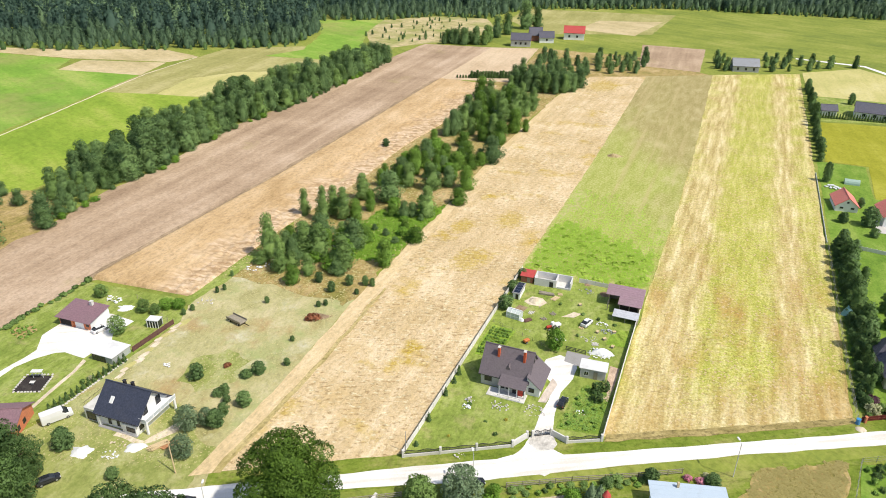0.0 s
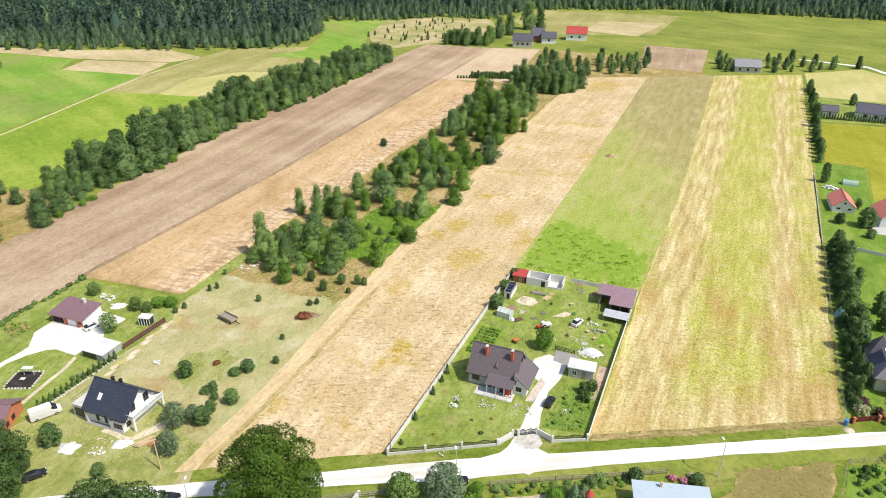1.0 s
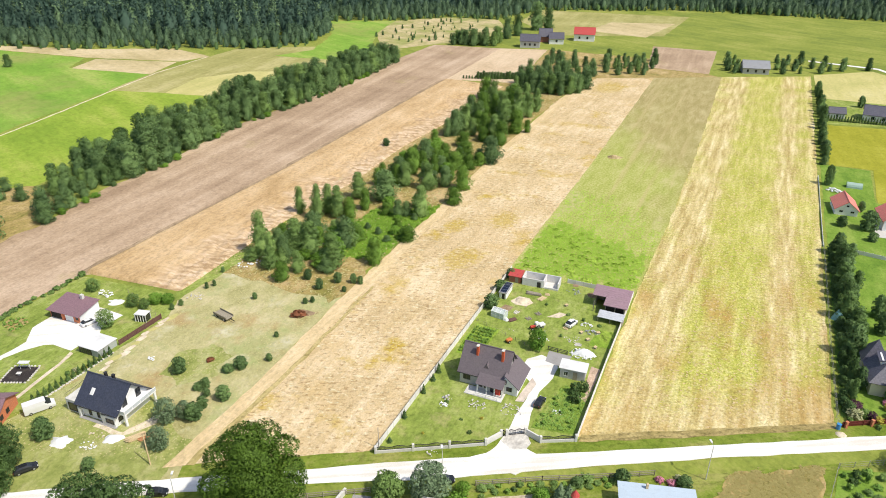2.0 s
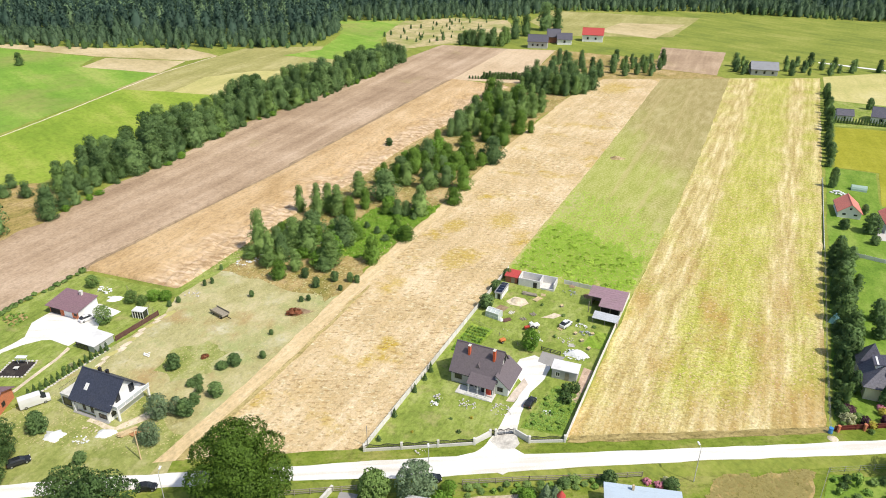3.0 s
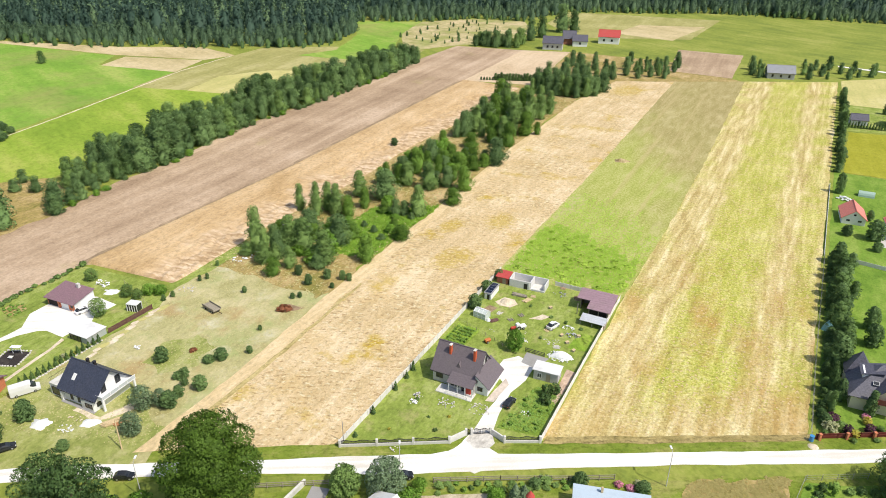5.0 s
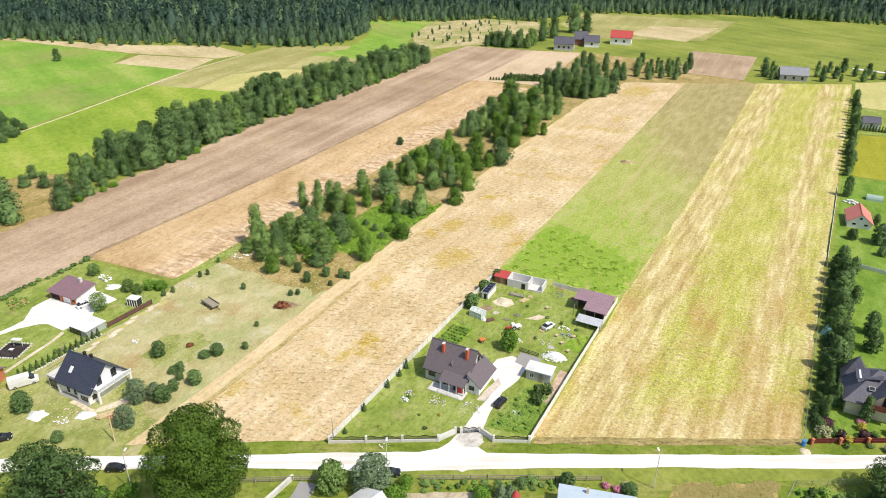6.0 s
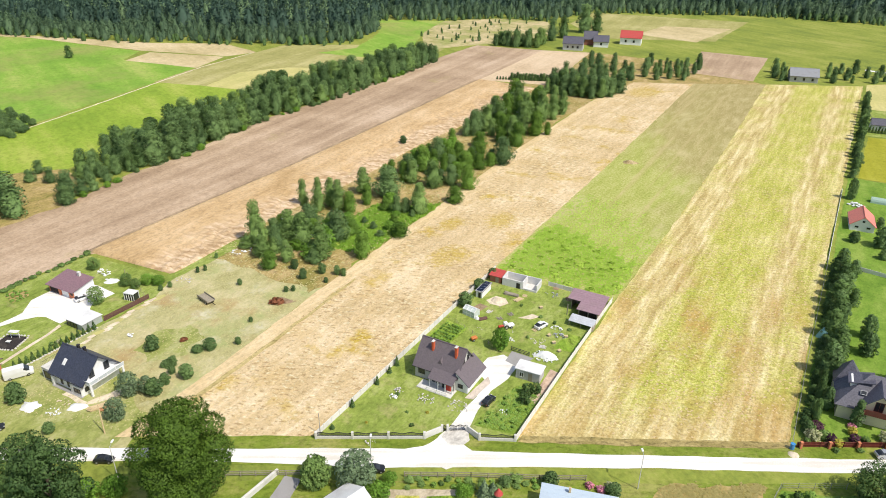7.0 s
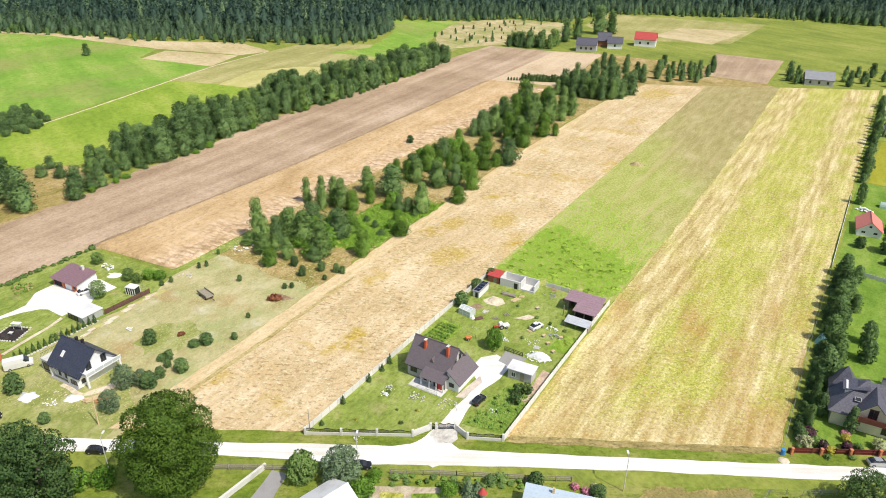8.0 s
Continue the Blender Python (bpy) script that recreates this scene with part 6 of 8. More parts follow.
def blue_roof_house():
    h = thing("house", 2.9, 82.3, "low house with pale blue sheet roof south of the road", "house", 16)
    part("wall", boxes([((0, -1.8, 1.2), (10.2, 6.0, 2.8))], 0.02), WALL_WHITE, h)
    part("roof", roof_plane(bmesh.new(), (-5.6, -5.4, 2.4), (5.6, -5.4, 2.4), (5.6, 1.8, 3.1), (-5.6, 1.8, 3.1), 9, 0.02), ROOF_BLUE, h)
    part("roof_vent", boxes([((-1.4, 1.0, 3.5), (0.35, 0.35, 0.9))], 0.02), WOOD_NEW, h)


blue_roof_house()
plain_house("house", -25.2, 62.2, 75, 9, 7.5, 2.6, 4.6, WALL_GREY, ROOF_PALE, "low house with pale sheet roof south of the road", over=0.5)

# ---- farmyard ground ----
slab("lawn_farm", [(-40.2, 75.6), (-24.4, 84.8), (-22.8, 88.0), (-19.4, 89.9), (-16.6, 88.9), (-11.4, 92.0), (-11.7, 142.5), (-41.0, 142.5)], 0.085, LAWN, "worn green lawn of a fenced farmyard", 0.1)
slab("drive_farm", [(-22.4, 88.2), (-19.5, 90.0), (-20.6, 98), (-20.7, 101), (-19.6, 106.0), (-19.8, 109.5), (-20.4, 111.5), (-23.8, 112.5), (-26.0, 110.0), (-26.0, 105.6), (-22.4, 102.4), (-22.4, 97)], 0.11, GRAVEL, "white gravel drive between lawns", 0.25, 1.2)
slab("drive_entry", [(-27.0, 79.4), (-23.8, 82.8), (-22.7, 85.4), (-22.3, 88.3), (-19.5, 90.0), (-19.4, 87.8), (-18.2, 86.3), (-16.4, 85.8), (-12.0, 87.2), (-18.0, 80.0)], 0.09, GRAVEL, "white gravel entry flaring to the road", 0.6, 0.8)
slab("gate_apron", [(-22.6, 86.4), (-22.3, 88.4), (-19.5, 90.1), (-18.0, 88.0), (-18.4, 86.2), (-20.5, 85.0)], 0.1, GRAVEL_WORN, "greyed gravel before the drive gate", 0.5, 0.6)
slab("pad_grey", [(-22.6, 110.8), (-19.4, 110.2), (-18.2, 114.4), (-22.9, 114.4)], 0.13, CONC_DARK, "grey paved pad before a low gate", 0.05)
slab("bed_right", [(-19.2, 91.2), (-12.0, 93.0), (-12.0, 105.0), (-17.4, 105.0), (-18.6, 101)], 0.10, field("bed_weeds", [(0.14, 0.225, 0.03), (0.205, 0.295, 0.045), (0.31, 0.35, 0.10)], 5, 1.5, 0.5, 0, 0.6, 0.5, 0.3).m, "overgrown green bed with shrubs beside the drive", 0.4)
slab("soil_right", [(-14.2, 103), (-12.3, 101.8), (-12.1, 112.6), (-13.9, 112.8), (-13.8, 107)], 0.12, field("pale_red_soil", [(0.42, 0.29, 0.20), (0.52, 0.38, 0.28), (0.62, 0.48, 0.37)], 4, 1.5, 0.4, 0, 0.6, 0.3).m, "bare reddish soil along the wall", 0.3)
slab("sand_patch", [(-36.4, 129.3), (-35.2, 132), (-33.0, 132.2), (-31.6, 130.6), (-32.6, 128.4), (-35, 128.2)], 0.12, SAND, "round pale sand patch in the farmyard", 0.3, 0.8)
slab("garage_apron", [(-23.9, 96.8), (-22.4, 97.2), (-21.9, 103.2), (-23.2, 104.8), (-23.6, 101)], 0.125, field("beige_paving", [(0.50, 0.42, 0.35), (0.58, 0.50, 0.42), (0.66, 0.58, 0.50)], 3, 1.0, 0.3, 0, 0.6, 0.2, 0.03).m, "beige paved strip along the garage wall", 0.15, 0.8)
slab("soil_patch", [(-37.8, 124.6), (-35.4, 124.6), (-34.9, 127), (-36.9, 127.4)], 0.11, SOIL, "bare soil beside the greenhouse", 0.3, 0.8)
slab("sand_patch", [(-27.0, 126.2), (-25.2, 129.2), (-23.4, 129.2), (-24.6, 127.0)], 0.11, SAND, "small worn sand patch in the lawn", 0.4, 0.8)
slab("veg_bed", [(-39.6, 106), (-35.2, 106.4), (-34.4, 117.4), (-39.8, 117.6)], 0.11, HERBS, "vegetable bed with rank green growth", 0.4, 1.0)
slab("veg_bed", [(-16.2, 120), (-12.2, 120), (-12.2, 126.4), (-15.6, 126)], 0.11, HERBS, "potato bed with green tops", 0.4, 1.0)


PATCH = random.Random(23)
for i in range(13):
    px, py = -100.0 + 0.17 * i + PATCH.uniform(-0.5, 0.5), 92.0 - 1.75 * i
    L, W = PATCH.uniform(0.7, 1.5), PATCH.uniform(0.3, 0.75)
    slab("sand_patch", [(px - W, py - L), (px + 0.2 * W, py - 1.15 * L), (px + W, py - 0.3 * L), (px + 0.8 * W, py + L), (px - 0.3 * W, py + 1.1 * L), (px - 0.9 * W, py + 0.2 * L)], 0.075 + 0.001 * i, SAND if i % 3 else OCHRE, "bare sandy patch along the garden fence", 0.45, 0.5)
slab("sand_track", [(-86.5, 59.9), (-80.5, 60.3), (-79.0, 61.6), (-77.2, 66), (-78.6, 69), (-79.6, 66), (-80.4, 61.4), (-86.5, 60.9)], 0.06, SAND, "bare building soil round the white house", 0.7, 0.9)
slab("soil_patch", [(-77.4, 103), (-73.6, 104.4), (-72.8, 107), (-76.5, 106.6)], 0.06, SOIL, "bare reddish soil under a brush heap", 0.7, 0.8)

# ---- fences ----
def wall_fence(name, pts, h, label, bay=2.0, mat=None, post_mat=None, group=""):
    """A cast panel fence: posts and panels, bay by bay."""
    f = thing(name, pts[0][0], pts[0][1], label, "fence", group=group)
    o = Vector((*pts[0], 0))
    pm = bpy.data.meshes.new("panel")
    bm = boxes([((0, 0, h / 2 - 0.05), (bay - 0.12, 0.07, h))], 0.015)
    for i in range(3):
        box(bm, (0, 0, h * (i + 1) / 4), (bay - 0.14, 0.09, 0.03))
    bm.to_mesh(pm)
    bm.free()
    pm.materials.append(mat or PANEL)
    qm = bpy.data.meshes.new("post")
    bm = boxes([((0, 0, h / 2), (0.14, 0.14, h + 0.12))], 0.02)
    bm.to_mesh(qm)
    bm.free()
    qm.materials.append(post_mat or CONCRETE)
    rng = random.Random(len(pts) + int(abs(pts[0][0])))
    for a, b in zip(pts, pts[1:]):
        a, b = Vector((*a, 0)), Vector((*b, 0))
        n = max(1, round((b - a).length / bay))
        ang = math.degrees(math.atan2(b.y - a.y, b.x - a.x))
        for i in range(n + 1):
            p = a.lerp(b, i / n) - o
            if i or a == o:
                ob = new("post", qm)
                ob.parent = f
                ob.matrix_basis = pose(p.x, p.y, 0, 0, 0, ang)
            if i < n:
                c = a.lerp(b, (i + 0.5) / n) - o
                ob = new("panel", pm)
                ob.parent = f
                ob.matrix_basis = pose(c.x, c.y, rng.uniform(-0.03, 0.02), 0, 0, ang + rng.uniform(-0.6, 0.6)) @ Matrix.Diagonal(((b - a).length / n / bay, 1, 1, 1))
    return f


wall_fence("panel_fence", [(-40.2, 75.2), (-40.4, 92), (-40.7, 112), (-41.0, 143)], 1.35, "pale concrete panel fence along the hay strip")
wall_fence("panel_fence", [(-11.3, 91.6), (-11.7, 116), (-11.9, 143)], 1.45, "pale concrete panel fence along the mown strip")
wall_fence("panel_fence", [(-27.0, 142.8), (-19.6, 142.8)], 1.2, "grey concrete panel fence behind the ruin")
wall_fence("panel_fence", [(28.2, 190), (28.3, 247)], 0.6, "pale grey fence along the mown strip", 2.0, WALL_WHITE, WALL_WHITE)
wall_fence("garden_wall", [(35.2, 189.4), (41.5, 188.4), (62, 187)], 1.1, "low pale garden wall across a lawn")


def iron_panel(L, h=0.85):
    """Wrought-iron panel with a waved top rail."""
    bm = bmesh.new()
    n = max(4, int(L / 0.16))
    wave = lambda u: h + 0.13 * math.sin(u * math.pi * 2 * max(1, round(L / 2.4)))
    for i in range(n):
        u0, u1 = i / n, (i + 1) / n
        tube(bm, (u0 * L, 0, wave(u0)), (u1 * L, 0, wave(u1)), 0.075, 0.075, 4)
        tube(bm, (u0 * L, 0, 0.02), (u0 * L, 0, wave(u0)), 0.042, 0.042, 4)
    tube(bm, (0, 0, 0.08), (L, 0, 0.08), 0.04, 0.04, 4)
    return bm


def front_fence():
    o = Vector((-40.0, 75.0, 0))
    f = thing("iron_fence", o.x, o.y, "low concrete wall with pillars and wavy black iron panels", "fence")
    runs = [((-40.0, 75.0), (-34.8, 78.1)), ((-34.8, 78.1), (-29.7, 81.2)), ((-29.7, 81.2), (-24.6, 84.3)), ((-16.6, 88.7), (-11.4, 91.5))]
    for a, b in runs:
        a, b = Vector((*a, 0)), Vector((*b, 0))
        L, ang = (b - a).length, math.degrees(math.atan2(b.y - a.y, b.x - a.x))
        w = part("base_wall", boxes([((L / 2, 0, 0.25), (L, 0.25, 0.7))], 0.02), CONCRETE, f)
        w.matrix_basis = pose(*(a - o), 0, 0, ang)
        p = part("iron_panel", iron_panel(L - 0.3, 0.6), IRON, f)
        p.matrix_basis = pose(*(a - o + Vector((0, 0, 0.6))), 0, 0, ang) @ Matrix.Translation((0.15, 0, 0))
    for x, y in ((-40.0, 75.0), (-34.8, 78.1), (-29.7, 81.2), (-24.6, 84.3), (-23.0, 87.3), (-22.2, 87.8), (-19.5, 89.6), (-16.6, 88.7), (-11.4, 91.5)):
        p = part("pillar", boxes([((0, 0, 0.7), (0.4, 0.4, 1.5))], 0.03), CONCRETE, f)
        p.matrix_basis = pose(x - o.x, y - o.y, 0, 0, 0, 31)
    for a, b in (((-24.6, 84.3), (-23.0, 87.3)), ((-19.5, 89.6), (-16.6, 88.7))):
        a, b = Vector((*a, 0)), Vector((*b, 0))
        L, ang = (b - a).length, math.degrees(math.atan2(b.y - a.y, b.x - a.x))
        w = part("curved_wall", boxes([((L / 2, 0, 0.55), (L, 0.25, 1.3))], 0.02), CONCRETE, f)
        w.matrix_basis = pose(*(a - o), 0, 0, ang)
    g = thing("iron_gate", -22.0, 88.0, "double black iron drive gate, closed", "gate", 33)
    for i in range(2):
        leaf_ = part("gate_leaf", iron_panel(1.3, 1.05), IRON, g)
        leaf_.matrix_basis = pose(0.12 + i * 1.38, 0, 0.1)
    g = thing("wicket_gate", -22.9, 87.4, "small black iron wicket gate beside the drive", "gate", 33)
    part("gate_leaf", iron_panel(0.6, 1.05), IRON, g).matrix_basis = pose(0.1, 0, 0.1)


front_fence()


def rail_fence(name, pts, h, label, mat, gap=2.2, rails=2, boards=0.0, group=""):
    thin = "wire" in name
    f = thing(name, pts[0][0], pts[0][1], label, "fence", group=group)
    o = Vector((*pts[0], 0))
    for a, b in zip(pts, pts[1:]):
        a, b = Vector((*a, 0)) - o, Vector((*b, 0)) - o
        n = max(1, round((b - a).length / gap))
        ang = math.degrees(math.atan2(b.y - a.y, b.x - a.x))
        for i in range(n + 1):
            p = a.lerp(b, i / n)
            part("post", boxes([((p.x, p.y, h / 2), (0.07 if thin else 0.13, 0.07 if thin else 0.13, h + 0.1))], 0.015), mat, f)
        c, L = (a + b) / 2, (b - a).length
        for k in range(rails):
            r = part("rail", boxes([((0, 0, 0), (L, 0.02 if thin else 0.06, 0.02 if thin else 0.12))]), mat, f)
            r.matrix_basis = pose(c.x, c.y, h * (k + 1) / (rails + 0.15), 0, 0, ang)
        if boards:
            bm = bmesh.new()
            m = int(L / boards)
            for i in range(m):
                box(bm, (-L / 2 + (i + 0.5) * L / m, 0.06, h * 0.48), (boards * 0.86, 0.03, h * 0.92))
            bo = part("boarding", bm, mat, f)
            bo.matrix_basis = pose(c.x, c.y, 0, 0, 0, ang)
            tagged(bo, kind="stuff")
    return f


rail_fence("plank_fence", [(-46.5, 61.2), (-36.6, 67.4)], 1.1, "weathered grey plank fence along the road", WOOD, 2.4, 3)
rail_fence("plank_fence", [(-22.7, 75.4), (-13.8, 80.6), (-4.5, 85.6), (1.7, 89.2)], 1.1, "weathered grey plank fence before a garden", WOOD, 2.6, 3)
rail_fence("wire_fence", [(28.2, 114), (28.0, 137), (28.1, 161), (28.2, 189.5)], 1.5, "dark wire fence with posts along the mown strip", CONC_DARK, 2.6, 3)
rail_fence("board_fence", [(-101.4, 79.6), (-101.2, 90.6)], 1.3, "brown board fence beside the pasture", WOOD_BROWN, 2.2, 2, 0.16)
rail_fence("board_fence", [(28.9, 114.2), (35.5, 118.1), (46, 124.2)], 1.15, "red-brown board fence before a flower garden", WOOD_RED, 3.4, 2, 0.16)
rail_fence("wire_fence", [(-116, 95.5), (-109.5, 93.2), (-103, 90.8)], 1.1, "dark wire fence across a garden", WOOD, 2.2, 2)
rail_fence("wire_fence", [(28.0, 103.0), (36.5, 108.0)], 1.3, "dark mesh fence of a kitchen garden", CONC_DARK, 2.2, 3)
rail_fence("wire_fence", [(27.8, 102.8), (26.2, 94)], 1.3, "dark mesh fence between gardens", CONC_DARK, 2.2, 3)
rail_fence("yard_gate", [(-23.2, 114.6), (-19.3, 114.6)], 1.0, "low dark yard gate with rails", DARK_FRAME, 1.9, 3)
rail_fence("wire_fence", [(-39.9, 118.4), (-30.2, 115.0), (-25.8, 113.0)], 0.9, "old grey rail fence across the yard", WOOD, 2.4, 2)
w = thing("concrete_wall", -40.0, 65.4, "pale concrete wall leading down from the road", "wall", -93)
part("wall", boxes([((4, 0, 0.4), (9.0, 0.4, 1.2))], 0.03), CONCRETE, w)

for i in range(6):
    px, py = 29.5 + 4.06 * i, 114.5 + 2.38 * i
    pil = thing("fence_pillar", px, py - 0.25, "orange brick fence pillar with pale cap", "pillar", 30, group="pillars of the red fence")
    part("shaft", boxes([((0, 0, 0.62), (0.4, 0.4, 1.35))], 0.03), BRICK_ORANGE, pil)
    part("cap", boxes([((0, 0, 1.33), (0.5, 0.5, 0.1))], 0.02), BRICK_ORANGE, pil)

# ---- western neighbour's garden ----
slab("lawn_west", [(-132.6, 45), (-104, 50), (-100.6, 60), (-100.6, 92), (-105.5, 99.6), (-131.8, 96.6)], 0.06, LAWN, "mown lawn of the western garden", 0.3)
slab("drive_west", [(-120.2, 58.6), (-119.5, 64.8), (-119.2, 69.2), (-119.3, 72.5), (-121.2, 74.6), (-122.7, 76.4), (-123.1, 80.3), (-122.6, 85.1), (-116.4, 88.4), (-109.7, 88.1), (-109.7, 85.8), (-110.1, 82.8), (-108.5, 80.9), (-108.4, 75.6), (-108.4, 74.2), (-111.3, 74.1), (-113.6, 74.1), (-115.2, 73.2), (-117.2, 70.1), (-118.2, 66.7), (-118.0, 63.6), (-118.1, 57.1)], 0.10, GRAVEL, "white paved drive before a brick garage", 0.2, 1.2)
slab("path_west", [(-108.3, 73.8), (-107.0, 70.1), (-106.6, 66.9), (-106.0, 63.6), (-105.4, 60.6), (-104.7, 56.7), (-104.0, 56.6), (-104.6, 60.3), (-105.2, 63.4), (-105.8, 66.7), (-106.3, 69.8), (-107.3, 73.6)], 0.12, SAND, "narrow pale garden path", 0.08, 0.8)
fp = thing("fire_pit", -110.6, 64.7, "dark mulched barbecue corner edged with pale stones", "fire pit", 25)
part("mulch", prism(bmesh.new(), [(-2.6, -2.4), (2.2, -2.6), (2.4, 2.2), (-2.2, 2.4)], 0, 0.14), MULCH_AND_SHADE, fp)
part("table", boxes([((0, -0.2, 0.55), (0.9, 0.7, 0.1)), ((0, -0.2, 0.3), (0.4, 0.3, 0.5))], 0.02), CONCRETE, fp)
part("canopy", boxes([((0.2, 1.6, 1.7), (2.0, 0.9, 0.08)), ((-0.7, 1.6, 0.85), (0.08, 0.08, 1.7)), ((1.1, 1.6, 0.85), (0.08, 0.08, 1.7))]), TARP, fp)
rngs = random.Random(5)
for i in range(30):
    a = i / 30 * 2 * math.pi
    q = max(abs(math.cos(a)), abs(math.sin(a)))
    st = part("stone", boxes([((0, 0, 0.12), (0.42, 0.34, 0.3))], 0.07), STONE, fp)
    st.matrix_basis = pose(2.55 * math.cos(a) / q, 2.55 * math.sin(a) / q, 0, 0, 0, rngs.uniform(0, 90))
BED_LATER = []
THUJA = Plant("thuja", "slim dark green thuja in a row", "bush", LEAF_DARK, BARK, 2.4, 0.5, 420, 0.11, 0.0, "conifer", 111, 6, 0, 0.05, group="thuja row")
for i in range(15):
    THUJA.put(-101.0 + 0.035 * i, 60.2 + i * 1.17, 1.9 + 0.35 * rngs.random(), 0.42 + 0.08 * rngs.random(), rngs.uniform(0, 360))
for x, y, h in ((-39.7, 92.0, 2.2), (-39.7, 84.5, 2.0), (-39.2, 78.2, 1.2), (-39.8, 98.6, 2.6), (-39.7, 96.0, 1.8)):
    THUJA.put(x, y, h, 0.5, rngs.uniform(0, 360), "slim dark thuja beside the panel fence")
BIGTHUJA = Plant("thuja", "tall dark green thuja before a cream wall", "bush", LEAF_BELT, BARK, 4.4, 0.95, 2600, 0.11, 0.0, "birch", 112, 20, 0, 0.08)
BIGTHUJA.put(36.9, 125.2, 5.4, 1.15, 20, "tall dark green thuja before a cream wall")
for k_, x, y in ((2, -102.0, 69.8), (0, -101.2, 71.0), (4, -102.4, 68.4)):
    BED_LATER.append((k_, x, y))
for i in range(40):
    THUJA.put(33.6 + i * 1.05, 322.6 + 0.1 * i, 2.8 + 0.6 * rngs.random(), 0.55, rngs.uniform(0, 360), "clipped dark thuja in a hedge row")
edg = thing("stone_edging", -100.4, 60, "row of pale edging stones beside thujas", "edging")
sm = bpy.data.meshes.new("stone")
bm = boxes([((0, 0, 0.08), (0.5, 0.42, 0.26))], 0.08)
bm.to_mesh(sm)
bm.free()
sm.materials.append(STONE)
for i in range(30):
    ob = new("stone", sm)
    ob.parent = edg
    ob.matrix_basis = pose(rngs.uniform(-0.15, 0.15), i * 0.59, 0, 0, 0, rngs.uniform(0, 90))
HEDGE = Plant("hedge_bush", "low green hedge bush along the rye field", "bush", LEAF_BIRCH, BARK, 1.3, 1.1, 420, 0.16, 0.0, "round", 121, 8, 3, group="garden hedge")
for i in range(22):
    HEDGE.put(-132.2 + rngs.uniform(-0.5, 0.6), 60 + i * 1.75, rngs.uniform(0.4, 1.2), rngs.uniform(0.6, 1.3), rngs.uniform(0, 360))
PLOT = [(-129.5, 74.5), (-130.1, 76.6), (-127.4, 78.4), (-125.3, 77.5), (-125.0, 73.8)]
slab("vegetable_plot", PLOT, 0.09, SCRUB, "small bare vegetable plot in the western garden", 0.3, 0.8)


# ---- vehicles ----
def loft(bm, rows):
    """A closed shell through cross-sections (x, half width, low, high, top half width)."""
    rings = []
    for x, w, z0, z1, wt in rows:
        zm = z0 + (z1 - z0) * 0.55
        rings.append([bm.verts.new(p) for p in ((x, -w * 0.94, z0), (x, -w, zm), (x, -wt, z1), (x, wt, z1), (x, w, zm), (x, w * 0.94, z0))])
    for a, b in zip(rings, rings[1:]):
        for i in range(6):
            j = (i + 1) % 6
            bm.faces.new((a[i], a[j], b[j], b[i]))
    bm.faces.new(rings[0])
    bm.faces.new(rings[-1][::-1])
    return bm


def wheel(car, x, y, r):
    t = part("tyre", tube(bmesh.new(), (x, y - 0.11, r), (x, y + 0.11, r), r, r, 14), RUBBER, car)
    part("rim", tube(bmesh.new(), (x, y - 0.125, r), (x, y + 0.125, r), r * 0.6, r * 0.6, 10), STEEL, t)


